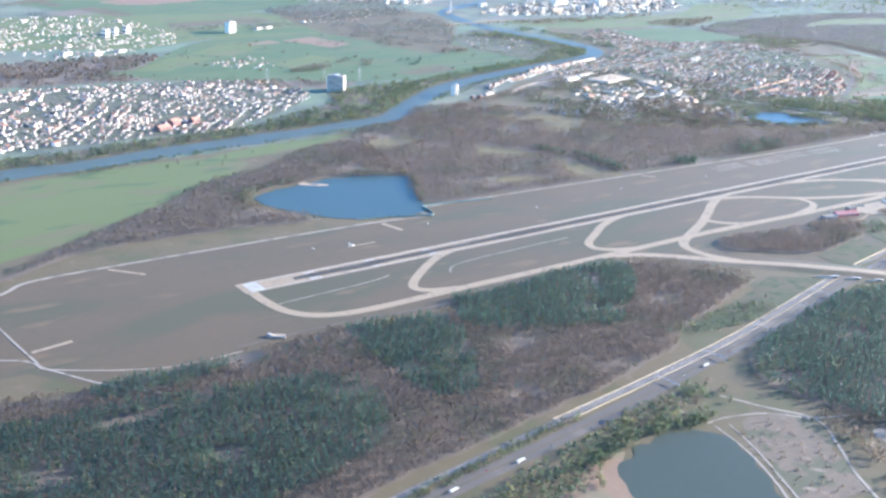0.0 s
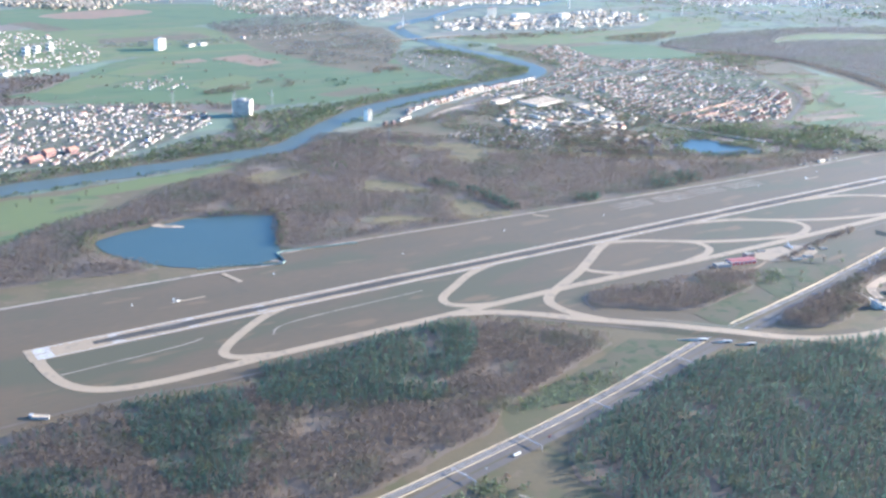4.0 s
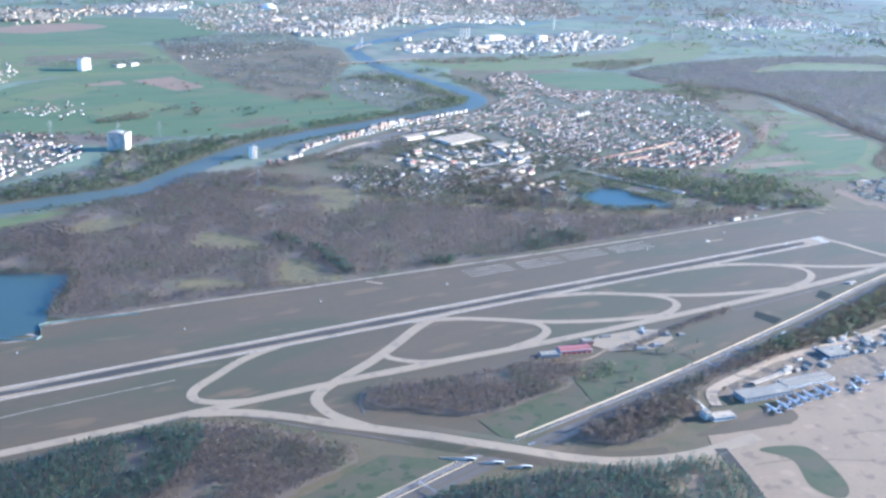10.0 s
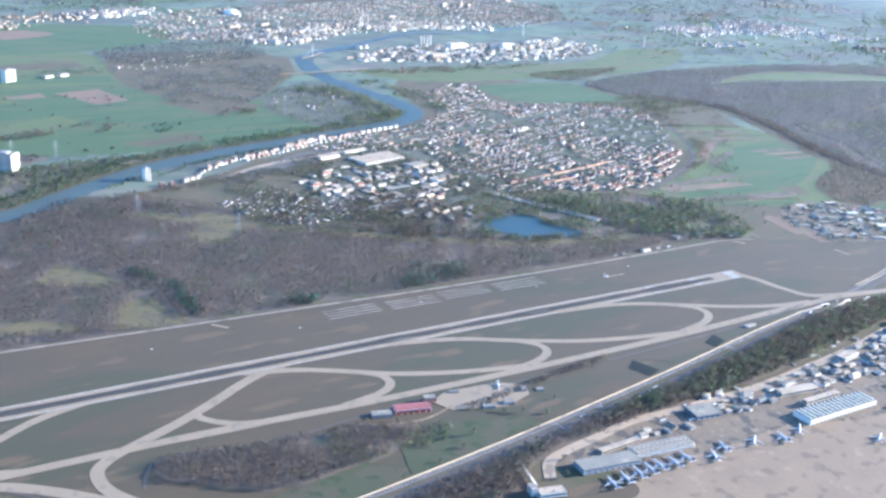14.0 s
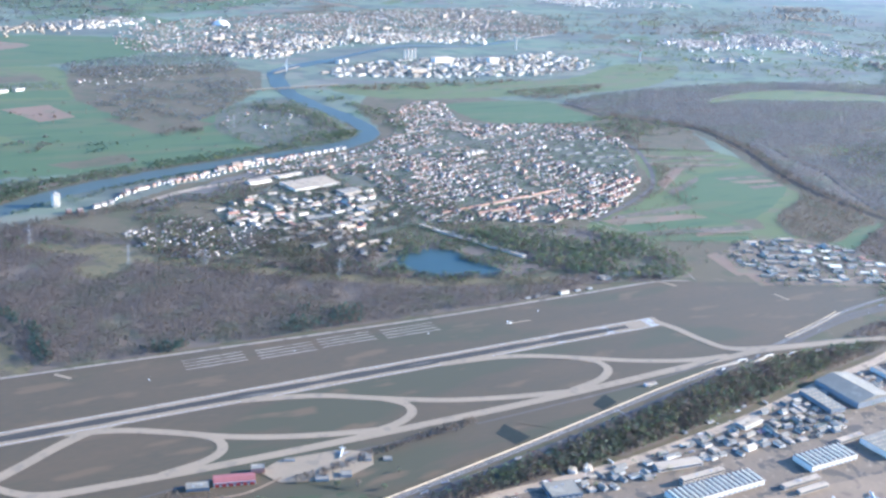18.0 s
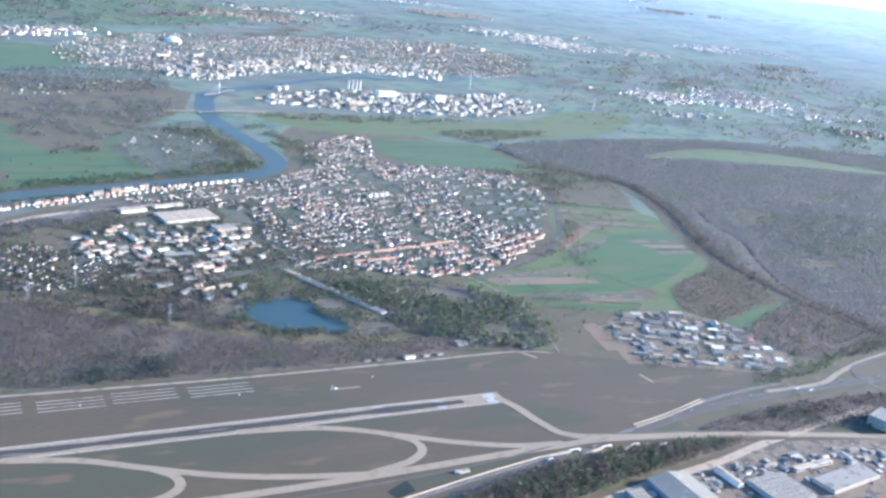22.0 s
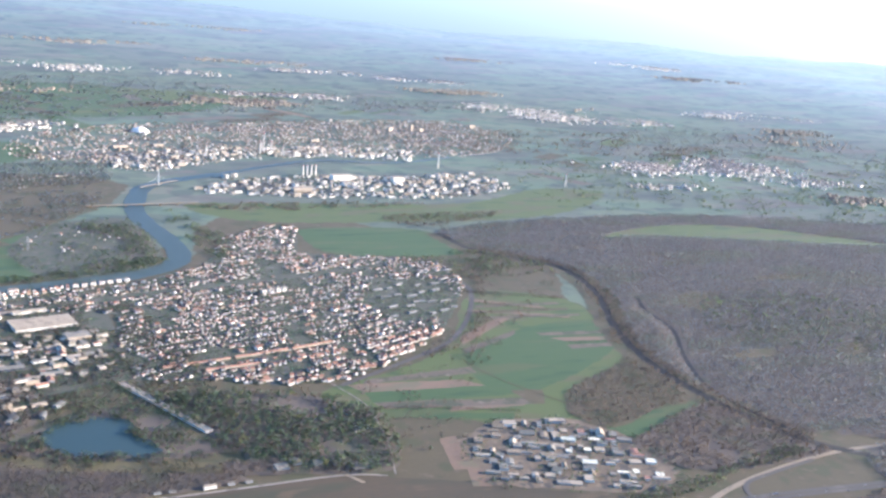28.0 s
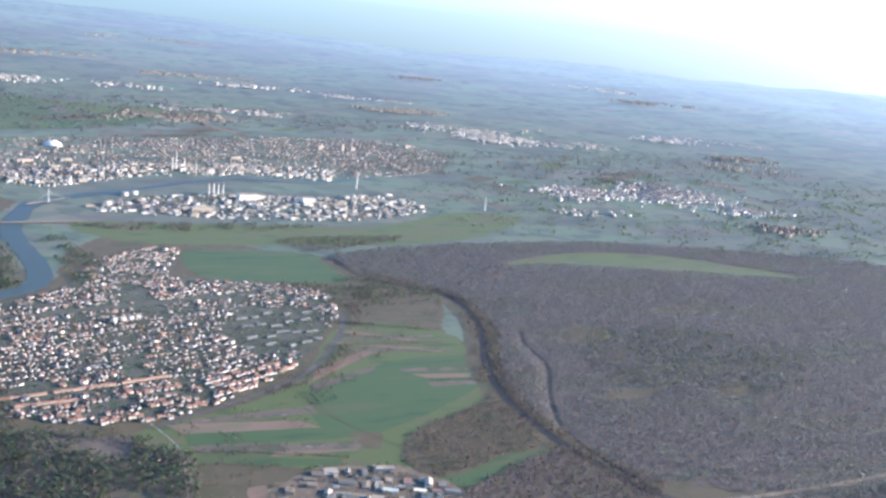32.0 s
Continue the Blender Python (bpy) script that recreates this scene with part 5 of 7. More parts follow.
for i in range(7):
    building("apartment_block", 632 + i * 7.4, 441 + i * 2.2, 4.4, 3.0, 3.4, 17, white_wall, dark_tile, "low", "white apartment house by the river", "apartment block", "riverside apartments", storeys=4)
for i in range(5):
    for j in range(4):
        building("row_house", 880 + i * 16 + j * 4 + 5 * math.sin(7.1 * i + j), 318 + j * 26 + i * 3 + 5 * math.sin(3.3 * j + 2.1 * i), 7 + (i * 3 + j * 5) % 6, 2.6, 1.6, 18 + 12 * math.sin(i + 2 * j), grey_wall, flat_roof, "low", "grey terrace with a shallow roof", "terrace", "grey terraces", storeys=2)

VILLAGE = [(-160, 427), (-60, 500), (41, 520), (137, 508), (206, 495), (251, 476), (266, 412), (232, 371), (180, 335), (121, 306), (64, 311), (8, 308), (-100, 312), (-160, 330)]
sheet("village_ground", ragged(VILLAGE, 3, 6), 0.09, garden, "gardens and streets of the village", "village ground", False)
vr = house_rows(smooth(VILLAGE, True, 3), 30, 3.9, 7.4, 6, skip=0.3, twist=24, quarter=45)
pick = rng.uniform(0, 1, len(vr))
house_mass("village_houses", vr[pick < 0.6], house_white, red_tile, "white houses with red tiled roofs")
house_mass("village_houses", vr[pick >= 0.6], house_white, dark_tile, "white houses with dark tiled roofs")
for x, y, w, h in ((101, 335, 9, 5), (119, 338, 8, 4), (88, 326, 12, 3)):
    building("village_hall", x, y, w, 6, h, 25, brick_wall, red_tile, "gable", "large red brick factory by the river", "factory", "village factories", storeys=3)
co, nor = crowns(*scatter(smooth(VILLAGE, True, 3), 6.0, 92), 2.2, 1.3, 9)
tagged(new("garden_trees", raw_mesh("garden_trees", co, np.arange(len(co)).reshape(-1, 3), leaf, nor)), "small trees in the village gardens", "trees", "", "stuff")
for name, poly, gap, sd, label in (("far_village_houses", [(60, 722), (83, 676), (147, 655), (228, 705), (284, 775), (256, 940), (182, 990), (60, 960), (-40, 820)], (6.5, 12), 7, "distant white houses"),
                                   ("gardens_huts", [(420, 258), (446, 278), (476, 290), (520, 258), (540, 222), (520, 200), (494, 196), (447, 204)], (3.6, 5.4), 9, "small white huts in allotments"),
                                   ("bend_houses", [(592, 590), (640, 656), (690, 648), (684, 594), (641, 548), (598, 556)], (8, 13), 10, "houses in the river bend"),
                                   ("mid_houses", [(240, 590), (300, 610), (320, 560), (262, 548)], (7, 12), 11, "small houses among trees"),
                                   ("field_huts", [(768, 148), (784, 132), (780, 100), (764, 112)], (3.0, 4.0), 12, "grey allotment huts"),
                                   ("suburb_houses", [(496, 858), (600, 932), (719, 960), (614, 855), (504, 832)], (8, 14), 13, "distant white houses")):
    house_mass(name, house_rows(smooth(poly, True, 3), 20, gap[0], gap[1], sd, skip=0.4), house_white, dark_tile if "hut" in name else red_tile, label, 0.7 if "hut" in name else 0.85)
CITY = [(600, 1090), (725, 1000), (790, 975), (900, 1062), (960, 1075), (1100, 1120), (1230, 1100), (1420, 1180), (1560, 1400), (1500, 1560), (1300, 1560), (1000, 1460), (760, 1400), (620, 1250)]
CITY_ROWS = house_rows(smooth(CITY, True, 3), 25, 6.0, 10, 14, skip=0.35, quarter=110, twist=14)
house_mass("city_houses", CITY_ROWS[::2], house_white, red_tile, "distant white city houses", 1.0)
house_mass("city_houses", CITY_ROWS[1::2], cream_wall, flat_roof, "distant cream city houses", 1.15)
for i, (x, y, a, b, n) in enumerate(((886, 2867, 260, 120, 60), (961, 2362, 220, 90, 70), (1333, 2596, 150, 70, 40), (1734, 2289, 140, 60, 40), (1072, 1777, 110, 40, 26), (1900, 1760, 190, 110, 110), (2132, 2738, 160, 80, 40), (2500, 1749, 170, 80, 50),
                                     (2372, 1384, 160, 70, 36), (1760, 1030, 170, 60, 170), (635, 1918, 120, 60, 40), (635, 1361, 90, 40, 40), (1083, 1799, 100, 40, 30), (2811, 2624, 180, 80, 40), (426, 1264, 120, 50, 70), (620, 2400, 150, 60, 40), (1286, 3400, 200, 80, 30), (1869, 900, 90, 40, 40), (1872, 746, 70, 30, 26), (1980, 1650, 110, 50, 60), (1760, 2120, 120, 60, 60), (1240, 1960, 120, 40, 50), (2460, 1500, 120, 50, 50), (1560, 860, 60, 24, 16), (2780, 2330, 130, 50, 50), (1500, 2420, 140, 50, 40))):
    g, n = np.random.default_rng(100 + i), int(n * 4.2)
    heart = g.integers(0, 7, n)
    px = x + a * (g.uniform(-1, 1, 7)[heart] + g.normal(0, 0.22, n))
    py = y + b * (g.uniform(-1, 1, 7)[heart] + g.normal(0, 0.4, n))
    base = np.stack([px, py, g.uniform(3, 6, n), g.uniform(2.2, 3.4, n), g.uniform(1.5, 3.2, n), 20 + g.normal(0, 20, n)], 1)
    ob = house_mass("distant_town", base, house_white if i % 2 else cream_wall, flat_roof if i % 3 else dark_tile, "white houses of a distant town", 1.15)
    ob.location.z = height(x, y) - 1 if height(x, y) > 1 else 0

WORKS_EDGE = [(812, 860), (931, 935), (1123, 935), (1275, 970), (1285, 858), (1150, 788), (958, 797)]
# trees and gardens between the works and the lake
for i, (name, poly, gap, sd, kind, label) in enumerate((("yard_trees", [(430, 250), (506, 300), (552, 338), (640, 330), (650, 240), (600, 205), (575, 150), (520, 180), (494, 196), (440, 206)], 4.6, 201, "bare", "bare trees between the workshops"),
                                                        ("yard_trees", [(430, 250), (506, 300), (552, 338), (640, 330), (650, 240), (600, 205), (575, 150), (520, 180), (494, 196), (440, 206)], 5.6, 202, "leaf", "green trees in the gardens"),
                                                        ("shore_trees", corridor(smooth(LAKE2, True, 2) + [LAKE2[0]], 9), 2.3, 203, "leaf", "trees in spring leaf on the lake's bank"),
                                                        ("river_trees", corridor([(400, 352), (450, 384), (520, 412), (600, 440), (660, 458)], 6), 2.6, 204, "leaf", "trees on the river bank beside the houses"),
                                                        ("estate_trees", [(826, 70), (866, 104), (916, 96), (945, 66), (948, 5), (916, -22), (820, 16)], 4.4, 205, "leaf", "small trees between the halls"),
                                                        ("freight_trees", [(430, -146), (510, -136), (600, -133), (690, -118), (780, -102), (860, -96), (880, -104), (700, -150), (560, -152), (470, -148)], 6.0, 206, "leaf", "small trees and bushes in the freight area"),
                                                        ("city_trees", [(600, 1090), (725, 1000), (900, 1062), (1100, 1120), (1420, 1180), (1560, 1400), (1300, 1560), (760, 1400)], 9.0, 207, "bare", "bare trees among the city houses"),
                                                        ("works_green", WORKS_EDGE, 8.0, 208, "bare", "bare trees among the works"))):
    wood(name, poly, gap, sd, kind, tall=2.2 if i < 6 else 3.4, wide=1.25 if i < 6 else 2.6, k=12 if i < 6 else 8, label=label, floor=False, clump=-0.1 if i != 5 else 0.1, edge=2, category="trees")
wood("outskirt_trees", [(700, 200), (780, 180), (870, 232), (950, 320), (990, 400), (1000, 470), (1080, 480), (1110, 430), (1000, 300), (900, 180), (800, 70), (780, 130), (700, 190)], 6.0, 209, "bare", tall=2.4, wide=1.5, k=10, label="bare trees round the edge of the town", floor=False, clump=0.08, edge=3, category="trees")
wood("deck_trees", [(600, 205), (640, 215), (652, 200), (668, 150), (650, 168), (610, 176), (596, 190)], 3.4, 307, "leaf", tall=2.4, wide=1.4, k=12, label="trees between the lake and the parking deck", floor=False, clump=-0.2, edge=2, category="trees")
wood("meadow_belts", [(290, 818), (470, 808), (480, 842), (300, 848)], 5.5, 308, "far", tall=3.0, wide=2.2, k=9, label="belt of bare trees in the far meadow", floor=False, clump=-0.05, edge=5, category="trees")
wood("point_trees", [(350, 296), (384, 306), (420, 312), (452, 322), (474, 346), (446, 344), (420, 326), (380, 322)], 3.0, 306, "bare", tall=2.4, wide=1.4, k=12, label="bare trees and scrub on the river point", floor=False, clump=-0.3, edge=2, category="trees")
wood("bend_trees", [(640, 470), (700, 490), (722, 530), (720, 640), (700, 700), (640, 680), (600, 640), (580, 560), (600, 490)], 5.0, 210, "leaf", tall=2.8, wide=1.7, k=10, label="trees among the houses of the river bend", floor=False, clump=-0.1, edge=3, category="trees")
wood("field_bushes", [(120, 580), (200, 640), (318, 735), (489, 725), (590, 640), (630, 545), (494, 450), (349, 450), (230, 490)], 17, 211, "bare", tall=1.8, wide=2.2, k=12, label="dark bushes scattered on the wide field", floor=False, clump=0.22, edge=3, category="bushes")
for i, kind in enumerate(("bare", "leaf")):
    wood("quarter_trees", [(440, 300), (480, 350), (600, 396), (660, 410), (690, 300), (700, 200), (690, 92), (560, 114), (440, 190)], 3.7, 212 + i, kind, tall=2.0, wide=1.3, k=12, label="trees and bushes between the works and the lake", floor=False, clump=-0.08, holes=[smooth(LAKE2, True, 4), [(518, 256), (561, 213), (553, 166), (504, 178)]], edge=3, category="trees")


# ---- large single buildings ----
def slab_tower(name, x, y, w, d, h, turn, storeys, label):
    """A high block of flats with window bands, balconies and a plant room."""
    ob = building(name, x, y, w, d, h, turn, white_wall, flat_roof, "flat", label, "tower block", "", 0)
    for s in range(storeys):
        z = (s + 0.35) * h / storeys
        part("window_band", blocks((0, -d / 2, z, w * 0.92, 0.06, h / storeys * 0.42)), glass, ob)
        part("balcony", blocks((0, -d / 2 - 0.2, z - 0.18, w * 0.9, 0.4, 0.16)), white_wall, ob)
    part("plant_room", blocks((0, 0, h, w * 0.3, d * 0.6, 1.0)), grey_wall, ob)
    return ob


slab_tower("tower_block", 294, 410, 16, 11, 15, -40, 18, "tall white slab of flats above the river")
slab_tower("tower_block", 390, 347, 5, 5, 10.5, 12, 12, "white square tower of flats by the river")
slab_tower("tower_block", 355, 786, 14, 7, 14, 30, 14, "white tower of flats beyond the fields")
for x, y, h in ((200, 800, 9), (215, 812, 8), (232, 820, 9), (180, 690, 3), (150, 680, 3), (120, 690, 3.5), (400, 800, 3), (418, 806, 3)):
    building("block", x, y, 12 if h < 4 else 7, 6, h, 30, white_wall, flat_roof, "flat", "white block beyond the fields", "block", "distant blocks", storeys=2)
for x, y, w, wall in ((396, 326, 3.5, brick_wall), (404, 325, 4, brick_wall), (418, 333, 5, white_wall), (424, 336, 4, white_wall), (430, 339, 4, white_wall), (505, 392, 6, white_wall), (490, 388, 4, white_wall), (478, 384, 3.5, white_wall), (540, 410, 9, cream_wall), (556, 420, 8, cream_wall), (568, 424, 8, white_wall), (582, 430, 8, white_wall), (460, 372, 4, white_wall), (448, 366, 4, white_wall)):
    building("river_house", x, y, w, 3.2, 2.8 if w < 8 else 4.2, 16, wall, dark_tile, "gable", "tall house on the river bank", "house", "houses on the river bank", storeys=3)

rb = random.Random(31)
# industry of the town
building("works_hall", 600, 347, 46, 26, 2.2, 12, white_wall, pale_roof, "dots", "huge low white production hall", "factory hall")
building("works_hall", 622, 312, 18, 12, 3.0, 12, cream_wall, flat_roof, "dots", "cream factory hall with skylights", "factory hall")
building("works_hall", 560, 366, 22, 8, 2.0, 14, white_wall, pale_roof, "low", "long low white warehouse", "factory hall")
building("works_hall", 592, 378, 26, 6, 2.0, 15, white_wall, pale_roof, "low", "long white warehouse by the railway", "factory hall")
IND = [(506, 300), (552, 338), (578, 320), (640, 330), (640, 240), (600, 220), (590, 190), (575, 172), (545, 212), (508, 262)]
ca, sa = math.cos(radians(14)), math.sin(radians(14))
for i in range(-10, 11):
    for j in range(-12, 13):
        u, v = i * 11.5 + rb.uniform(-2.2, 2.2) + (j % 2) * 4.0, j * 7.6 + rb.uniform(-1.2, 1.2)
        x, y = 575 + ca * u - sa * v, 270 + sa * u + ca * v
        if not inside(IND, np.array([x]), np.array([y]))[0] or rb.random() < 0.2 or (abs(x - 600) < 30 and 325 < y < 370) or (x < 566 and y < 228) or (abs(x - 572) < 15 and abs(y - 252) < 8):
            continue
        w, d = rb.uniform(4.5, 10.5), rb.uniform(2.6, 4.8)
        building("workshop", x, y, w, d, rb.uniform(1.0, 2.2), 14 + rb.choice((0, 0, 90)) + rb.uniform(-7, 7), rb.choice((white_wall, white_wall, cream_wall, grey_wall)), rb.choice((flat_roof, pale_roof, pale_roof, concrete, blue_roof, red_tile)), rb.choice(("flat", "low", "dots", "gable")), "workshop of the town's industrial quarter", "workshop", "workshops of the town")
for x, y, w, d, t in ((560, 182, 12, 4, 40), (572, 168, 10, 4, 60), (548, 196, 12, 5, 20), (590, 172, 8, 3, 75), (530, 214, 14, 5, 15), (600, 186, 9, 3.5, 50)):
    building("school_wing", x, y, w, d, 2.0, t, grey_wall, blue_roof, "low", "grey wing of a school by the lake", "school", "school wings", storeys=2)
building("station_deck", 662, 171, 98, 5.4, 1.1, -65.5, white_wall, pale_roof, "flat", "long white parking deck running to the wood", "parking deck")
sheet("quarter_meadow", [(519, 257), (540, 236), (562, 212), (553, 164), (502, 176), (508, 220)], 0.12, scrubland, "brown rough meadow between the workshops and the lake", "meadow", False, edge=3)
for p in ([(480, 276), (470, 246), (459, 212)], [(455, 260), (445, 228)], [(500, 262), (492, 200)]):
    ribbon("allotment_path", p, 1.3, 0.16, gravel, "pale path between the allotments", "path")
for x, y, w, d, t in ((572, 255, 22, 6, 4), (549, 221, 17, 5, 6), (600, 240, 16, 5, 8)):
    building("depot_hall", x, y, w, d, 2.0, t, blue_wall, blue_roof, "low", "long blue-grey depot hall beside the meadow", "depot", "depot halls", storeys=1)
sheet("town_ground", [(500, 300), (556, 345), (600, 378), (650, 362), (652, 300), (648, 220), (600, 205), (575, 160), (540, 190), (500, 240)], 0.085, garden, "yards of the industrial quarter", "yard", False)
building("airfield_shed", 668, 56, 7, 3.0, 1.9, 4, white_wall, pale_roof, "low", "small white shed on the airfield's edge", "shed")
for x in (640, 648, 680, 690):
    building("airfield_shed", x, 57, 4, 2, 1.0, 4, grey_wall, flat_roof, "flat", "low grey shed on the airfield's edge", "shed", "edge sheds")
for x, y, w in ((712, 70, 8), (722, 74, 6), (735, 70, 9), (746, 68, 8), (758, 60, 13)):
    building("nursery_house", x, y, w, 7, 1.3, 5, grey_wall, blue_roof, "low", "grey nursery house at the wood's edge", "greenhouse", "nursery houses")

# industrial estate
ESTATE = [(834, 74), (866, 96), (910, 90), (934, 64), (940, 8), (916, -14), (828, 22)]
ca, sa = math.cos(radians(-24)), math.sin(radians(-24))
for i in range(-8, 9):
    for j in range(-8, 9):
        u, v = i * 11.0 + rb.uniform(-2.4, 2.4) + (j % 2) * 4.0, j * 7.4 + rb.uniform(-1.4, 1.4) + (1.6 if j % 2 else 0)
        x, y = 884 + ca * u - sa * v, 40 + sa * u + ca * v
        if not inside(ESTATE, np.array([x]), np.array([y]))[0] or rb.random() < 0.26:
            continue
        w, d = rb.choice((rb.uniform(3.5, 6), rb.uniform(6, 11))), rb.uniform(2.4, 5.6)
        east = x > 890
        building("estate_hall", x, y, w, d, rb.uniform(0.8, 1.7), -24 + rb.choice((0, 0, 90)) + rb.uniform(-3, 3), rb.choice((white_wall, cream_wall, white_wall)) if east else rb.choice((grey_wall, white_wall, cream_wall)), rb.choice((bright_deck, pale_roof, flat_roof, red_tile)) if east else rb.choice((concrete, pale_roof, flat_roof, blue_roof)), rb.choice(("flat", "flat", "low", "dots", "gable")), "hall of the industrial estate", "industrial hall", "halls of the estate")
building("estate_hall", 872, 92, 9, 6, 2.0, -12, white_wall, pale_roof, "flat", "white flat-roofed hall at the estate's edge", "industrial hall", "halls of the estate")
building("estate_hall", 906, 88, 12, 5, 2.0, -12, blue_wall, pale_roof, "flat", "hall with bright white roof", "industrial hall", "halls of the estate")

# chemical works and city landmarks
WORKS = [(812, 860), (931, 935), (1027, 945), (1123, 935), (1275, 970), (1285, 858), (1150, 788), (958, 797), (822, 830)]
ix, iy, irng = scatter(WORKS, 16, 36, (), -0.3)
for x, y in zip(ix, iy):
    w, d = rb.uniform(4, 11), rb.uniform(3, 6)
    building("works_block", x, y, w, d, rb.uniform(1.2, 4.5), 8 + rb.choice((0, 90)), rb.choice((white_wall, white_wall, cream_wall, grey_wall)), rb.choice((pale_roof, flat_roof)), "flat", "white block of the distant chemical works", "factory", "blocks of the works")
building("works_block", 1033, 916, 30, 12, 8, 8, white_wall, pale_roof, "flat", "great white block of the works", "factory", "blocks of the works")
building("works_block", 1112, 895, 18, 10, 9, 8, white_wall, pale_roof, "flat", "bright white block of the works", "factory", "blocks of the works")
building("works_block", 950, 832, 26, 10, 7, 8, cream_wall, pale_roof, "flat", "yellow block of the works", "factory", "blocks of the works")
WORKS2 = [(730, 1010), (800, 990), (900, 1070), (1090, 1110), (1210, 1075), (1260, 1180), (1072, 1205), (888, 1170), (725, 1090)]
ix, iy, irng = scatter(WORKS2, 23, 37, (), -0.35)
for x, y in zip(ix, iy):
    building("works_block", x, y, rb.uniform(4, 12), rb.uniform(3, 6), rb.uniform(1.5, 5.5), 15 + rb.choice((0, 90)), rb.choice((white_wall, cream_wall, white_wall, grey_wall)), rb.choice((pale_roof, flat_roof)), "flat", "block of the works across the river", "factory", "blocks of the works")
house_mass("works_sheds", house_rows(WORKS, 8, 7.5, 11, 15, skip=0.3, twist=4), house_white, pale_roof, "pale sheds between the blocks of the works", 1.3)
house_mass("works_sheds", house_rows(WORKS2, 15, 7.5, 11, 16, skip=0.3, twist=4), house_white, pale_roof, "pale sheds of the works across the river", 1.4)
for x, y, h in ((976, 1135, 34), (969, 1128, 22), (990, 1140, 20), (1229, 1014, 26), (985, 945, 16), (992, 947, 16), (999, 949, 16), (1006, 951, 16), (1380, 870, 20), (1000, 1105, 18), (880, 1110, 16)):
    ob = thing("chimney", x, y, 0, 0, "tall slim works chimney", "chimney", "works chimneys")
    part("shaft", tube(0, 0, 0, 1.5, 0.9, h, 10), white_wall, ob)
    part("band", tube(0, 0, h * 0.92, 1.02, 1.0, h * 0.05, 10), red_paint, ob)
for x, y in ((870, 930), (884, 938), (1196, 940), (1210, 944), (840, 868)):
    ob = thing("storage_tank", x, y, 0, 0, "round white storage tank", "tank", "storage tanks")
    part("shell", tube(0, 0, 0, 4.5, 4.5, 5, 16), white_wall, ob)
    part("lid", tube(0, 0, 5, 4.6, 0.6, 1.0, 16), pale_roof, ob)
dome = thing("dome_hall", 813, 1328, 0, 0, "white domed hall in the fields", "hall")
bm = bmesh.new()
bmesh.ops.create_uvsphere(bm, u_segments=20, v_segments=10, radius=15)
bmesh.ops.scale(bm, verts=bm.verts, vec=(1, 1, 0.62))
bmesh.ops.bisect_plane(bm, geom=bm.verts[:] + bm.edges[:] + bm.faces[:], plane_co=(0, 0, 0), plane_no=(0, 0, -1), clear_outer=True)
part("shell", bm, white_wall, dome)
part("ring_wall", tube(0, 0, 0, 15.4, 15.4, 1.2, 20), grey_wall, dome)
for x, y, w, h in ((1297, 1400, 20, 13), (1346, 1412, 9, 17), (1368, 1415, 16, 8), (1514, 1483, 26, 8), (1990, 1820, 12, 14), (2040, 1840, 10, 14), (1967, 1800, 10, 16), (1100, 1260, 30, 6), (760, 1170, 40, 5), (820, 1190, 30, 5), (1072, 1777, 60, 4)):
    building("city_block", x, y, w * 0.6, 7, h * 0.75, 20, cream_wall, flat_roof, "flat", "large white block in the distant city", "block", "city blocks")
# river bridges
for x0, y0, x1, y1 in ((670, 752, 800, 766),):
    ob = thing("river_bridge", (x0 + x1) / 2, (y0 + y1) / 2, 0, math.degrees(math.atan2(y1 - y0, x1 - x0)), "long pale road bridge over the river", "bridge")
    part("deck", blocks((0, 0, 1.9, 132, 3.6, 0.5)), concrete, ob)
    for i in range(7):
        part("pier", blocks((-60 + i * 20, 0, 0, 1.0, 3.0, 1.9)), concrete, ob)
ob = thing("cable_bridge", 772, 880, 0, 40, "slender white cable-stayed bridge", "bridge")
part("deck", blocks((0, 0, 1.9, 70, 3.0, 0.5)), concrete, ob)
part("mast", tube(0, 0, 0, 0.9, 0.3, 18, 6), paint, ob)
for i in range(1, 6):
    for s in (-1, 1):
        m = look((0, 0, 17 - i), (s * i * 6, 0, 2.4)) @ Matrix.Diagonal((1, 1, 1, 1))
        l = math.hypot(i * 6, 14.6 - i)
        part("cable", tube(0, 0, 0, 0.08, 0.08, l, 4, m @ Matrix.Translation((0, 0, -l / 2))), steel, ob)

# ---- airfield things ----
def hut(x, y, turn, label):
    ob = building("airfield_hut", x, y, 6.5, 2.4, 1.0, turn, white_wall, pale_roof, "flat", label, "hut", "airfield huts", storeys=1)
    part("annex", blocks((-3.9, 0.6, 0, 1.6, 1.8, 1.5)), grey_wall, ob)
    part("door", blocks((1.2, -1.21, 0, 0.9, 0.05, 0.7)), steel, ob)
    return ob


hut(-9, -63.5, -32, "white airfield equipment hut in dry grass")
hut(637, -74, 8, "white airfield equipment hut beside the railway")
for x, y, turn in ((605, 26, 0), (80, 24, 0)):
    ob = thing("glide_antenna", x, y, 0, turn, "white antenna mast with equipment shelter", "antenna", "landing antennas")
    part("mast", tube(0, 0, 0, 0.13, 0.09, 2.6, 6), paint, ob)
    for z in (0.9, 1.6, 2.3):
        part("dipole", blocks((0, -0.2, z, 0.9, 0.2, 0.3)), paint, ob)
    part("shelter", blocks((2.4, 0, 0, 1.6, 1.1, 0.9)), white_wall, ob)
    part("pad", blocks((8, 0, 0, 18, 1.2, 0.14)), concrete, ob)
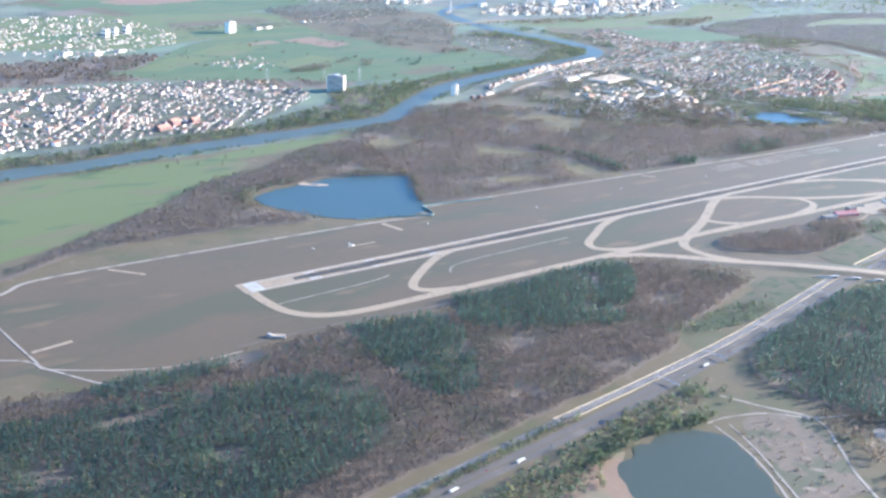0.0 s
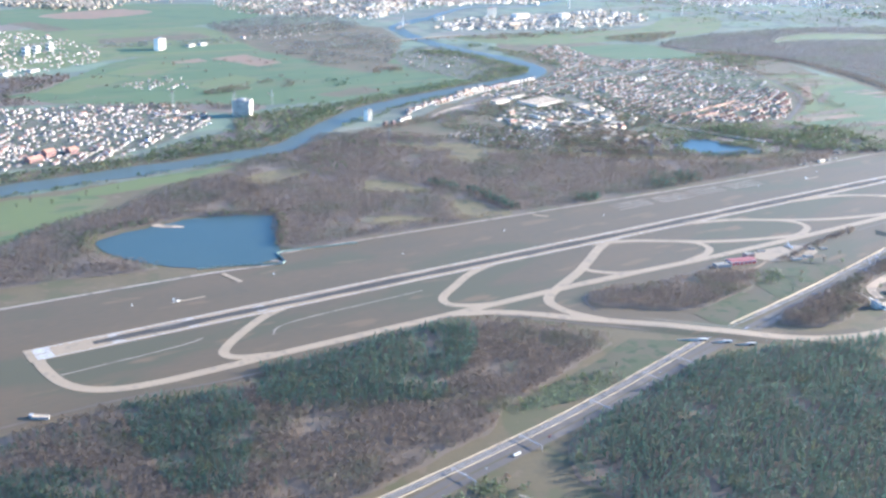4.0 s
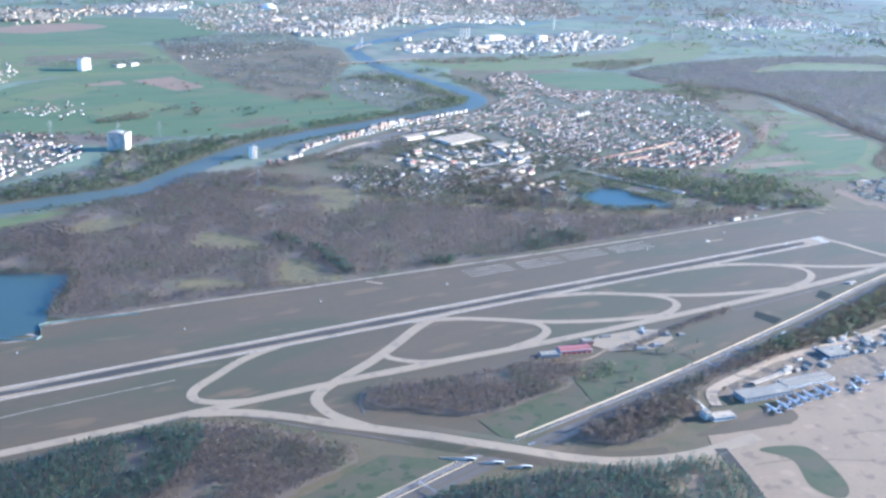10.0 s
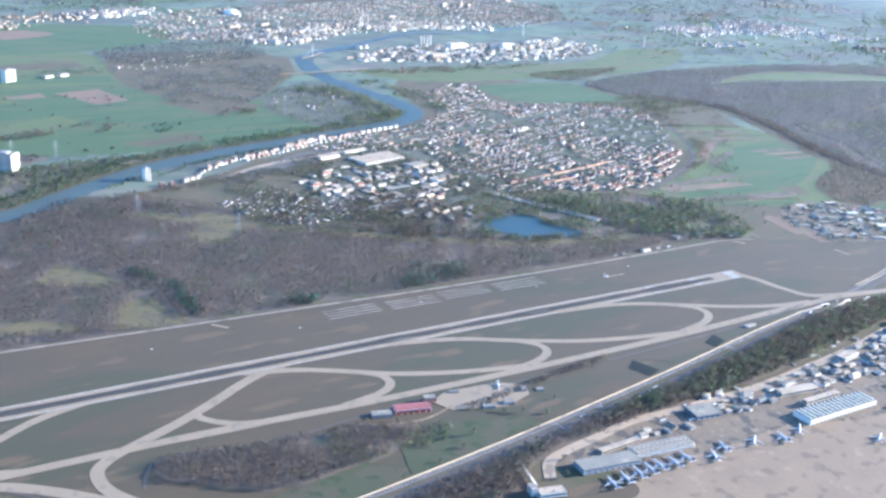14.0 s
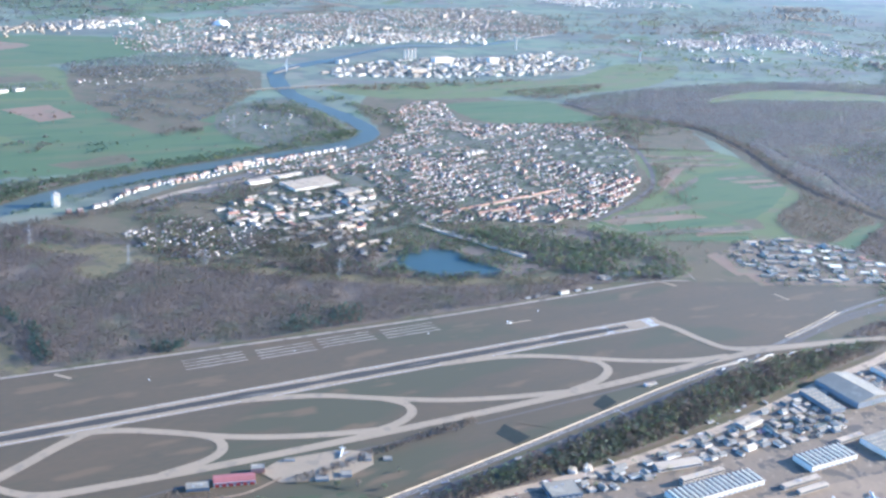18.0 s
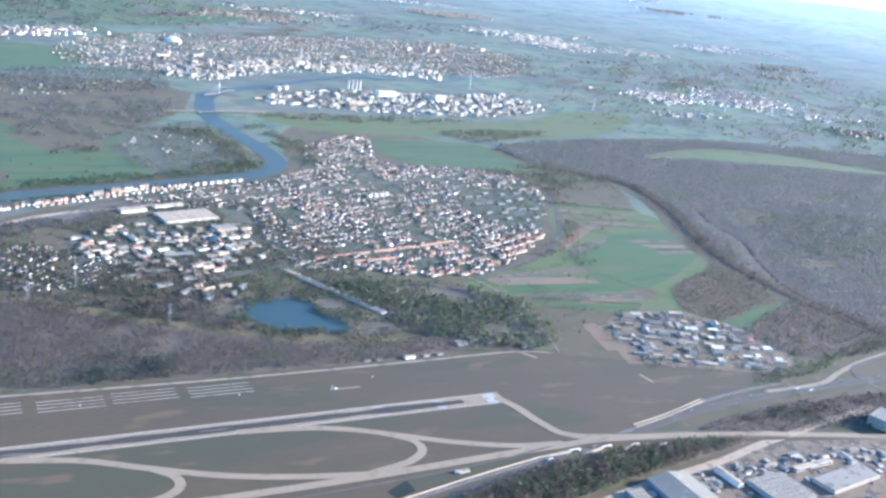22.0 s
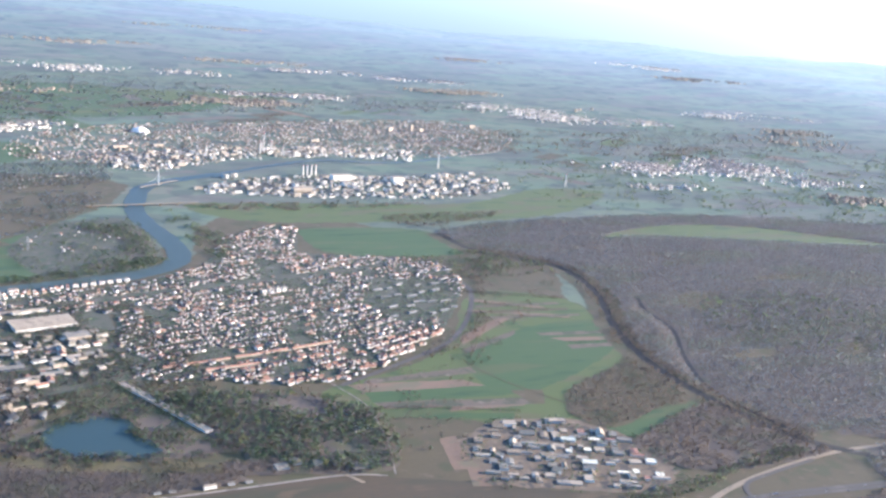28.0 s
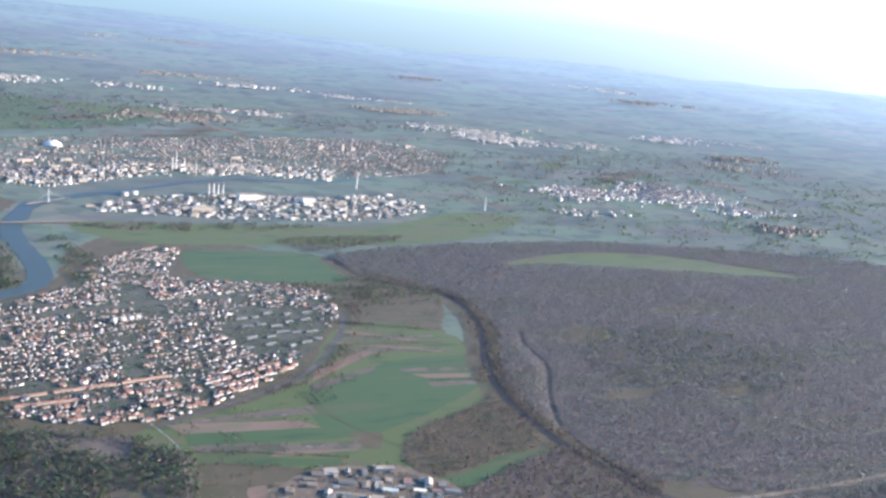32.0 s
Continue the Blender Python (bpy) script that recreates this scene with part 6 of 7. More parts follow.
for i in range(8):
    ob = thing("wind_mast", 60 + i * 82, 30 + 6 * (i % 2), 0, 0, "small white marker mast in the grass", "mast", "marker masts")
    part("pole", tube(0, 0, 0, 0.06, 0.05, 1.4, 5), paint, ob)
    part("cabinet", blocks((0.5, 0, 0, 0.6, 0.5, 0.5)), paint, ob)


def fence(name, pts, h, material, label, post=6.0):
    """A fence or wall along a line: panels between posts."""
    ob = tagged(new(name), label, "fence")
    line = smooth(pts, False, 3)
    for (x0, y0), (x1, y1) in zip(line, line[1:]):
        d = math.hypot(x1 - x0, y1 - y0)
        a = math.degrees(math.atan2(y1 - y0, x1 - x0))
        part("panel", blocks(((x0 + x1) / 2, (y0 + y1) / 2, 0.05, d, 0.12, h, a)), material, ob)
        for i in range(int(d / post) + 1):
            u = i * post / d
            part("post", blocks((x0 + (x1 - x0) * u, y0 + (y1 - y0) * u, 0.05, 0.22, 0.22, h + 0.1, a)), steel, ob)
    return ob


fence("noise_wall", [(108, 62), (132, 57), (154, 48), (158, 58), (163, 66), (210, 59)], 1.0, teal_panel, "teal noise wall along the lake shore", 4)
def beside(off, i0=0, i1=99):
    out = []
    for i in range(i0, min(i1, len(RAIL))):
        a, b = Vector(RAIL[max(i - 1, 0)]), Vector(RAIL[min(i + 1, len(RAIL) - 1)])
        d = (b - a).normalized()
        out.append((RAIL[i][0] - d.y * off, RAIL[i][1] + d.x * off))
    return out


fence("rail_wall", beside(2.2, 2, 6), 0.42, barrier_mat, "pale concrete noise wall beside the railway", 16)
fence("rail_wall", beside(-2.2, 2, 6), 0.42, barrier_mat, "pale concrete noise wall beside the railway", 16)
fence("rail_wall", [(318, -139.7)] + beside(2.0, 6, 10) + [(690, -70.5)], 0.85, barrier_mat, "pale concrete noise wall beside the railway", 18)
fence("rail_wall", [(x + 22, y + 7.2) for x, y in [(738, -60), (765, -54), (804, -42)]], 0.6, barrier_mat, "pale concrete noise wall beside the railway", 16)
fence("rail_wall", [(x + 22, y + 4.4) for x, y in [(738, -60), (765, -54), (804, -42)]], 0.6, barrier_mat, "pale concrete noise wall beside the railway", 16)

# taxiway bridges: embankment and portals
def embank(name, pts, top, foot):
    line = [Vector((*p, 0)) for p in smooth(pts, False, 6)]
    vs, fs = [], []
    for i, p in enumerate(line):
        d = (line[min(i + 1, len(line) - 1)] - line[max(i - 1, 0)]).normalized()
        s = Vector((-d.y, d.x, 0))
        h = lift(p.x, p.y)
        for off, z in ((foot, 0.0), (top, h + 0.08), (-top, h + 0.08), (-foot, 0.0)):
            q = p + s * off
            vs.append((q.x, q.y, z))
        if i:
            for k in range(3):
                a = 4 * i - 4 + k
                fs.append((a, a + 1, a + 5, a + 4))
    me = bpy.data.meshes.new(name)
    me.from_pydata(vs, [], fs)
    me.materials.append(heath)
    return tagged(new(name, me), "grassy bank that carries the taxiway", "embankment", "", "structure")


embank("taxiway_bank", [(244, -87), (270, -109), (286, -124), (306, -143), (330, -164), (350, -177), (372, -184)], 4.6, 10)
embank("taxiway_bank", [(672, -63.5), (690, -63), (745, -66), (790, -74), (850, -86), (880, -94)], 4.6, 7)


def portal(x0, y0, x1, y1, span, high=2.1):
    """A portal: a sloping white wing wall that climbs from its foot to the head of an arch, filled by a flat dark plate
    for the tunnel's shade.
    """
    turn, run = math.degrees(math.atan2(y1 - y0, x1 - x0)), math.hypot(x1 - x0, y1 - y0)
    ob = thing("tunnel_portal", x1, y1, 0, turn, "white sloping wing wall and arched tunnel mouth under the taxiway", "portal", "tunnel portals")
    wall = part("wing_wall", prism([(-run, 0), (-run, 0.25), (-run * 0.5, high * 0.62), (-0.2, high), (0.5, high), (0.5, 0)], 0.45, "y"), white_wall, ob)
    part("coping", prism([(-run, 0.25), (-run, 0.33), (-run * 0.5, high * 0.62 + 0.09), (-0.2, high + 0.09), (0.5, high + 0.09), (0.5, high), (-0.2, high), (-run * 0.5, high * 0.62)], 0.7, "y"), concrete, wall)
    n = 12
    bm = bmesh.new()
    top = [bm.verts.new((0.5 + span * (0.5 - 0.5 * math.cos(math.pi * i / n)), 0, (high + 0.05) * (0.75 + 0.25 * math.sin(math.pi * i / n)))) for i in range(n + 1)]
    low = [bm.verts.new((0.5 + span * (0.5 - 0.42 * math.cos(math.pi * i / n)), 0, high * 0.78 * math.sin(math.pi * i / n))) for i in range(n + 1)]
    for i in range(n):
        bm.faces.new((top[i], top[i + 1], low[i + 1], low[i]))
    r = bmesh.ops.extrude_face_region(bm, geom=bm.faces[:])
    bmesh.ops.translate(bm, verts=[v for v in r["geom"] if isinstance(v, bmesh.types.BMVert)], vec=(0, 0.8, 0))
    bmesh.ops.recalc_face_normals(bm, faces=bm.faces)
    part("arch", bm, white_wall, ob, "weathered concrete head of the arch")
    # flat dark plate behind the arch paints the shade of an uncut tunnel
    bm = bmesh.new()
    bm.faces.new([bm.verts.new((0.5 + span * (0.5 - 0.44 * math.cos(math.pi * i / n)), 0.6, high * 0.82 * math.sin(math.pi * i / n))) for i in range(n + 1)])
    part("tunnel_mouth", bm, rubber, ob, "flat dark plate for the tunnel's shade")
    return ob


for x0, y0, x1, y1, s in ((279, -139, 287, -145, 5), (291, -150, 296, -153, 5), (300, -158, 305, -161, 5)):
    portal(x0, y0, x1, y1, s, 1.3)
for x0, y0, x1, y1, s in ((680, -71, 702, -71.5, 8), (709, -74, 722, -73, 8), (729, -77, 740, -75.5, 7), (745, -81.5, 758, -79, 6)):
    portal(x0, y0, x1, y1, s)

def gantry(x, y, turn):
    ob = thing("sign_gantry", x, y, 0, turn, "brown steel gantry across the motorway", "gantry", "motorway gantries")
    for s in (-6, 6):
        part("leg", blocks((0, s, 0, 0.3, 0.3, 1.7)), steel, ob)
    part("beam", blocks((0, 0, 1.6, 0.22, 12.4, 0.22)), steel, ob)
    part("sign", blocks((0.22, -2.5, 1.3, 0.06, 2.4, 0.6)), grey_wall, ob)
    return ob


for x, y, turn in ((112, -186.5, 10), (150, -180, 10), (196, -172.5, 12), (236, -165, 12), (262, -159, 12), (455, -127, 10), (600, -98, 12), (900, -40, 3)):
    gantry(x, y, turn)

# fire station
ob = building("fire_station", 400, -79, 18, 6.5, 2.0, -14, white_wall, red_metal, "low", "airport fire station with a bright red roof", "fire station", storeys=1)
for i in range(6):
    part("gate", blocks((-7.5 + i * 3, -3.28, 0, 2.0, 0.05, 1.4)), red_paint, ob)
building("station_annex", 384, -78, 10, 5, 1.6, -14, blue_wall, blue_roof, "flat", "blue-grey annex of the fire station", "annex", units=2)
building("station_annex", 412, -75, 6, 4, 2.6, -14, brick_wall, flat_roof, "flat", "red tower of the fire station", "annex")
sheet("station_yard", [(412, -76), (424, -70), (453, -72), (466, -80), (462, -90), (444, -96), (418, -88)], 0.14, concrete, "pale concrete training yard", "yard", False)
ribbon("station_road", [(376, -86), (400, -90), (420, -84)], 1.6, 0.15, apron_mat, "pale road before the fire station", "road")
for x, y, w, d, h in ((436, -92, 6, 4, 1.0), (447, -93, 5, 4, 1.2), (462, -84, 3, 5, 1.3), (428, -72, 5, 2, 0.9), (470, -88, 4, 3, 0.8)):
    building("training_shed", x, y, w, d, h, -20, grey_wall, flat_roof, "flat", "grey training shed on the yard", "shed", "training sheds")


def loft(rings):
    """A closed round body along x through rings of (x, radius, height)."""
    bm = bmesh.new()
    loops = []
    for x, r, z in rings:
        loops.append([bm.verts.new((x, r * math.cos(a * math.pi / 5), z + r * math.sin(a * math.pi / 5))) for a in range(10)])
    for p, q in zip(loops, loops[1:]):
        for i in range(10):
            f = bm.faces.new((p[i], p[(i + 1) % 10], q[(i + 1) % 10], q[i]))
            f.smooth = True
    bm.faces.new(loops[0][::-1])
    bm.faces.new(loops[-1])
    bmesh.ops.recalc_face_normals(bm, faces=bm.faces)
    return bm


def plate(pts, z0, thick, flip=False):
    """A thin flat body with the given outline; flip stands it up along x and z."""
    bm = bmesh.new()
    a = [bm.verts.new((x, -thick / 2, y) if flip else (x, y, z0)) for x, y in pts]
    b = [bm.verts.new((x, thick / 2, y) if flip else (x, y, z0 + thick)) for x, y in pts]
    n = len(pts)
    bm.faces.new(a)
    bm.faces.new(b[::-1])
    for i in range(n):
        bm.faces.new((a[i], b[i], b[(i + 1) % n], a[(i + 1) % n]))
    bmesh.ops.recalc_face_normals(bm, faces=bm.faces)
    return bm


def airliner(label, tail, size=1.0):
    """A twin-engined airliner, nose towards +x."""
    ob = thing("airliner", 0, 0, 0, 0, label, "aircraft", "parked airliners")
    s = size
    part("fuselage", loft([(-5.6 * s, 0.1 * s, 1.25 * s), (-4.2 * s, 0.34 * s, 1.1 * s), (-2.5 * s, 0.5 * s, 0.95 * s), (3.6 * s, 0.5 * s, 0.95 * s), (4.6 * s, 0.4 * s, 0.9 * s), (5.2 * s, 0.12 * s, 0.82 * s)]), paint, ob)
    for k in (-1, 1):
        part("wing", plate([(1.2 * s, 0.3 * k * s), (-0.9 * s, 0.3 * k * s), (-2.3 * s, 4.8 * k * s), (-1.7 * s, 4.8 * k * s)], 0.8 * s, 0.12 * s), grey_wall, ob)
        part("tailplane", plate([(-4.0 * s, 0.2 * k * s), (-5.1 * s, 0.2 * k * s), (-5.6 * s, 1.9 * k * s), (-5.2 * s, 1.9 * k * s)], 1.25 * s, 0.08 * s), paint, ob)
        part("engine", loft([(1.3 * s, 0.26 * s, 0.45 * s), (0.9 * s, 0.32 * s, 0.45 * s), (-0.4 * s, 0.2 * s, 0.5 * s)]), steel, ob).location = (0, 1.7 * k * s, 0)
    part("fin", plate([(-3.6 * s, 1.3 * s), (-5.0 * s, 1.3 * s), (-5.8 * s, 3.2 * s), (-5.1 * s, 3.2 * s)], 0, 0.12 * s, True), tail, ob)
    for x, y in ((3.6, 0), (-0.6, 0.75), (-0.6, -0.75)):
        part("wheel", blocks((x * s, y * s, 0, 0.3 * s, 0.2 * s, 0.5 * s)), tyre, ob)
    part("door", blocks((3.3 * s, -0.5 * s, 0.85 * s, 0.2 * s, 0.04, 0.4 * s)), dark_paint, ob)
    return ob


jet = airliner("parked white airliner with a blue tail fin", blue_paint)
jet.matrix_basis = pose(470, -171.5, 0.1, 0, 0, 82)
for x, y, turn in ((447, -173, 80), (455, -172.5, 80), (463, -172, 80), (476, -171, 85), (484, -172, 85), (492, -171, 85), (505, -176, 60), (515, -172, 70), (533, -174, 40), (548, -178, 75), (562, -176, 40), (592, -199, 30), (612, -207, 30), (640, -200, 60), (660, -204, 60), (690, -200, 50)):
    copy_thing(jet, pose(x, y, 0.1, 0, 0, turn))
old = airliner("old white training aircraft with tall tail", paint, 0.8)
old.matrix_basis = pose(452, -76, 0.15, 0, 0, -120)

# freight area and terminal buildings
FREIGHT = [
    ("freight_hall", 455, -160, 30, 9, 2.6, -8, grey_wall, flat_roof, "flat", "long grey terminal wing on the apron", 2),
    ("freight_hall", 487, -160, 32, 8, 2.4, -6, white_wall, flat_roof, "dots", "white terminal wing with skylights", 2),
    ("freight_hall", 470, -150, 24, 3, 1.8, 4, cream_wall, pale_roof, "low", "long cream shed along the access road", 1),
    ("gate_house", 418, -168, 12, 5, 2.2, -12, white_wall, pale_roof, "flat", "white gate building at the apron's corner", 1),
    ("gate_house", 411, -164, 3, 5, 3.6, -12, white_wall, pale_roof, "flat", "white stair tower at the apron's corner", 3),
    ("freight_hall", 596, -169.5, 50, 11, 3.0, 0, white_wall, dark_tile, "saw", "large freight hall with rows of roof lights", 0),
    ("freight_hall", 666, -170, 31, 12, 3.0, 0, white_wall, dark_tile, "saw", "large freight hall with rows of roof lights", 0),
    ("freight_hall", 639, -187, 18, 3, 1.8, 0, cream_wall, pale_roof, "low", "long cream shed on the apron", 1),
    ("freight_hall", 694, -161, 18, 3, 2.0, 2, cream_wall, pale_roof, "flat", "long pale shed behind the freight halls", 1),
    ("freight_hall", 706, -174, 20, 18, 3.2, 2, white_wall, blue_roof, "dots", "freight hall with rows of skylights", 0),
    ("freight_hall", 597, -159.5, 25, 3, 3.2, 0, cream_wall, pale_roof, "flat", "long cream freight warehouse", 2),
    ("freight_hall", 594, -146, 24, 6, 1.8, -8, white_wall, pale_roof, "low", "white shed with several roofs", 1),
    ("freight_hall", 530, -143, 15, 11, 2.4, -10, blue_wall, blue_roof, "flat", "blue-grey shed beside the road", 1),
    ("freight_hall", 656, -129, 15, 6, 2.2, 10, white_wall, pale_roof, "dots", "white shed beside the trees", 1),
    ("freight_hall", 638, -181, 23, 3, 1.8, 0, cream_wall, pale_roof, "flat", "long cream apron shed", 1),
    ("freight_hall", 738, -124, 26, 30, 3.6, 0, blue_wall, blue_roof, "low", "great blue-grey aircraft hangar", 0),
    ("freight_hall", 712, -126, 10, 24, 2.6, -4, blue_wall, blue_roof, "dots", "blue hall with rows of roof lights", 0),
    ("freight_hall", 774, -117, 4, 18, 2.6, 2, white_wall, pale_roof, "low", "narrow hall with a bright white roof", 0),
    ("freight_hall", 794, -135, 26, 25, 2.8, 2, grey_wall, flat_roof, "dots", "broad grey hall with rows of skylights", 0),
    ("freight_hall", 842, -136, 42, 14, 2.6, 8, cream_wall, gravel, "flat", "broad hall with a sandy roof", 0),
    ("freight_hall", 834, -119, 30, 3.5, 1.8, 4, white_wall, pale_roof, "flat", "long white freight shed", 1),
    ("hotel_block", 925, -92, 20, 15, 6.5, 20, cream_wall, flat_roof, "flat", "high beige office block with blue-grey roof", 6),
]
for i, (n, x, y, w, d, h, turn, wall, roof, style, label, st) in enumerate(FREIGHT):
    ob = building(n, x, y, w, d, h, turn, wall, roof, style, label, "freight hall", "", storeys=st, units=2 if style == "flat" else 0, seed=i)
    for k in range(int(w / 3) if h > 2.3 else 0):
        part("dock_gate", blocks((-w / 2 + 1.6 + 3 * k, -d / 2 - 0.03, 0, 1.4, 0.06, 1.3)), steel, ob.children[0])
YARD = [(470, -146), (560, -137), (640, -128), (720, -114), (800, -104), (880, -108), (900, -128), (860, -126), (790, -119), (720, -142), (690, -155), (640, -150), (560, -150), (500, -152)]
ix, iy, irng = scatter(YARD, 6.3, 38)
for x, y in zip(ix, iy):
    if any(abs(x - f[1]) < f[3] / 2 + 3 and abs(y - f[2]) < f[4] / 2 + 3 for f in FREIGHT):
        continue
    building("yard_shed", x, y, rb.uniform(2.4, 6.5), rb.uniform(1.6, 3.6), rb.uniform(0.8, 1.8), rb.choice((0, 90)) + rb.uniform(-8, 8), rb.choice((white_wall, grey_wall, cream_wall, blue_wall)), rb.choice((flat_roof, pale_roof, blue_roof)), rb.choice(("flat", "low", "gable")), "small shed in the freight area", "shed", "sheds of the freight area")
for x, y in ((544, -131), (552, -132)):
    ob = thing("fuel_tank", x, y, 0.1, 0, "round white fuel tank", "tank", "fuel tanks")
    part("shell", tube(0, 0, 0, 2.2, 2.2, 1.8, 18), white_wall, ob)
    part("lid", tube(0, 0, 1.8, 2.25, 0.3, 0.3, 18), pale_roof, ob)
ob = thing("radio_mast", 546, -138, 0.1, 0, "slim white radio mast", "mast")
part("pole", tube(0, 0, 0, 0.25, 0.1, 9, 6), paint, ob)
for i in range(3):
    part("antenna", blocks((0.3, 0, 5 + i * 1.2, 0.5, 0.2, 0.7)), paint, ob)
ob = thing("covered_bridge", 416.5, -154, 0.1, 75, "white covered walkway beside the gate building", "walkway")
part("tube", blocks((0, 0, 1.0, 16, 1.0, 0.9)), white_wall, ob)
for i in range(4):
    part("support", blocks((-7 + i * 4.6, 0, 0, 0.4, 0.6, 1.0)), steel, ob)


# ---- vehicles ----
def car(colour, label):
    ob = thing("car", 0, 0, 0, 0, label, "car", "cars")
    part("body", blocks((0, 0, 0.08, 1.1, 0.46, 0.17)), colour, ob)
    part("cabin", prism([(-0.42, 0.25), (-0.3, 0.38), (0.15, 0.38), (0.32, 0.25)], 0.4, "y"), glass, ob)
    for x in (-0.35, 0.35):
        for y in (-0.2, 0.2):
            part("wheel", tube(0, 0, 0, 0.08, 0.08, 0.06, 8, Matrix.Translation((x, y, 0.08)) @ Matrix.Rotation(radians(90), 4, "X")), tyre, ob)
    return ob


def lorry(colour, label):
    ob = thing("lorry", 0, 0, 0, 0, label, "lorry", "lorries")
    part("trailer", blocks((-0.5, 0, 0.3, 3.3, 0.64, 0.68)), colour, ob)
    part("cab", prism([(1.3, 0.15), (1.3, 0.9), (1.75, 0.85), (1.9, 0.45), (1.9, 0.15)], 0.6, "y"), white_wall, ob)
    part("windscreen", prism([(1.78, 0.5), (1.74, 0.8), (1.8, 0.8), (1.9, 0.5)], 0.52, "y"), glass, ob)
    for x in (-1.6, -1.1, 1.55):
        for y in (-0.28, 0.28):
            part("wheel", tube(0, 0, 0, 0.13, 0.13, 0.1, 8, Matrix.Translation((x, y, 0.13)) @ Matrix.Rotation(radians(90), 4, "X")), tyre, ob)
    return ob


def along_road(line, dist):
    """The place and heading at a distance along a line."""
    for (x0, y0), (x1, y1) in zip(line, line[1:]):
        d = math.hypot(x1 - x0, y1 - y0)
        if dist <= d:
            u = dist / d
            return x0 + (x1 - x0) * u, y0 + (y1 - y0) * u, math.degrees(math.atan2(y1 - y0, x1 - x0))
        dist -= d
    return x1, y1, 0.0


cars = [car(paint, "white car"), car(dark_paint, "dark car"), car(red_paint, "red car"), car(steel, "silver car")]
for ob, words in zip(cars, ("white saloon car on the road", "dark saloon car on the road", "red saloon car on the road", "silver saloon car on the road")):
    tagged(ob, words)
lorries = [lorry(paint, "articulated lorry with a white trailer"), lorry(blue_paint, "articulated lorry with a blue trailer")]
mw = smooth(MOTORWAY, False, 4)
for k in range(74):
    x, y, a = along_road(mw, 110 + k * 17.5 + rb.uniform(-6, 6))
    lane = rb.choice((-4.7, -3.6, -2.5, -0.4, 0.6, 1.7))
    x, y = x - math.sin(radians(a)) * lane, y + math.cos(radians(a)) * lane
    a += 180 if lane > -1 else 0
    if rb.random() < 0.3:
        j = rb.randrange(2)
        copy_thing(lorries[j], pose(x, y, 0.19, 0, 0, a))
    else:
        copy_thing(cars[rb.randrange(4)], pose(x, y, 0.19, 0, 0, a))
lorries[0].matrix_basis, lorries[1].matrix_basis = pose(520, -146, 0.16, 0, 0, 5), pose(560, -143, 0.16, 0, 0, 5)
for i in range(4):
    cars[i].matrix_basis = pose(500 + 5 * i, -136.5, 0.18, 0, 0, 4)
for k in range(60):
    x, y = rb.uniform(470, 890), rb.uniform(-156, -112)
    copy_thing(rb.choice(lorries) if rb.random() < 0.35 else rb.choice(cars), pose(x, y, 0.17, 0, 0, rb.choice((0, 90, 180)) + rb.uniform(-6, 6)))
for r in range(2):
    for k in range(16):
        copy_thing(rb.choice(cars), pose(824 + k * 1.6, -111 - 2.2 * r, 0.17, 0, 0, 88))
for side in (-1.6, 1.6):
    for k in range(44):
        u = (k + rb.uniform(-0.2, 0.2)) / 44
        if rb.random() < 0.85:
            copy_thing(cars[rb.choice((0, 0, 0, 3, 1))], pose(642.5 + 39.5 * u + side * 0.91, 214 - 87 * u + side * 0.41, 1.32, 0, 0, rb.choice((25, 205))))
def container(material, label):
    """A freight container with ribbed sides."""
    edge = [(-1.5 + 0.1 * k, 0.34 if k % 4 < 2 else 0.3) for k in range(31)]
    bm = plate(edge + [(x, -y) for x, y in reversed(edge)], 0.0, 0.65)
    me = bpy.data.meshes.new("container")
    bm.to_mesh(me)
    bm.free()
    me.materials.append(material)
    return tagged(new("freight_container", me), label, "container", "freight containers")


crates = [container(m, w) for m, w in ((white_wall, "white freight container on the yard"), (red_metal, "rusty red freight container on the yard"), (blue_wall, "blue-grey freight container on the yard"), (grey_wall, "grey freight container on the yard"))]
for i, ob in enumerate(crates):
    ob.matrix_basis = pose(570 + 4 * i, -145, 0.13, 0, 0, 4)
for k in range(34):
    x, y, a = rb.uniform(500, 880), rb.uniform(-152, -112), rb.choice((2, 92)) + rb.uniform(-5, 5)
    for j in range(rb.randrange(2, 6)):
        copy_thing(rb.choice(crates), pose(x - math.sin(radians(a)) * 0.9 * j, y + math.cos(radians(a)) * 0.9 * j, 0.13, 0, 0, a))
for k in range(26):
    copy_thing(rb.choice(cars + lorries[:1]), pose(rb.uniform(836, 930), rb.uniform(4, 80), 0.15, 0, 0, rb.choice((-12, 78))))


# ---- power pylons ----
def pylon():
    ob = thing("power_pylon", 0, 0, 0, 0, "tall grey lattice power pylon", "pylon", "power pylons")
    h = 15.0
    for sx in (-1, 1):
        for sy in (-1, 1):
            m = look((sx * 1.4, sy * 1.4, 0), (sx * 0.2, sy * 0.2, h))
            l = math.hypot(1.7, h)
            part("leg", tube(0, 0, 0, 0.08, 0.05, l, 4, m @ Matrix.Translation((0, 0, -l / 2))), steel, ob)
    for z, w in ((9.5, 5.5), (11.5, 7.0), (13.5, 4.5)):
        part("cross_arm", blocks((0, 0, z, w, 0.14, 0.14)), steel, ob)
    for i in range(5):
        z = 1.5 + i * 2.2
        b = 2.8 * (1 - z / h) + 0.3
        part("brace", blocks((0, 0, z, b, 0.1, 0.12), (0, 0, z, 0.1, b, 0.12)), steel, ob)
    return ob


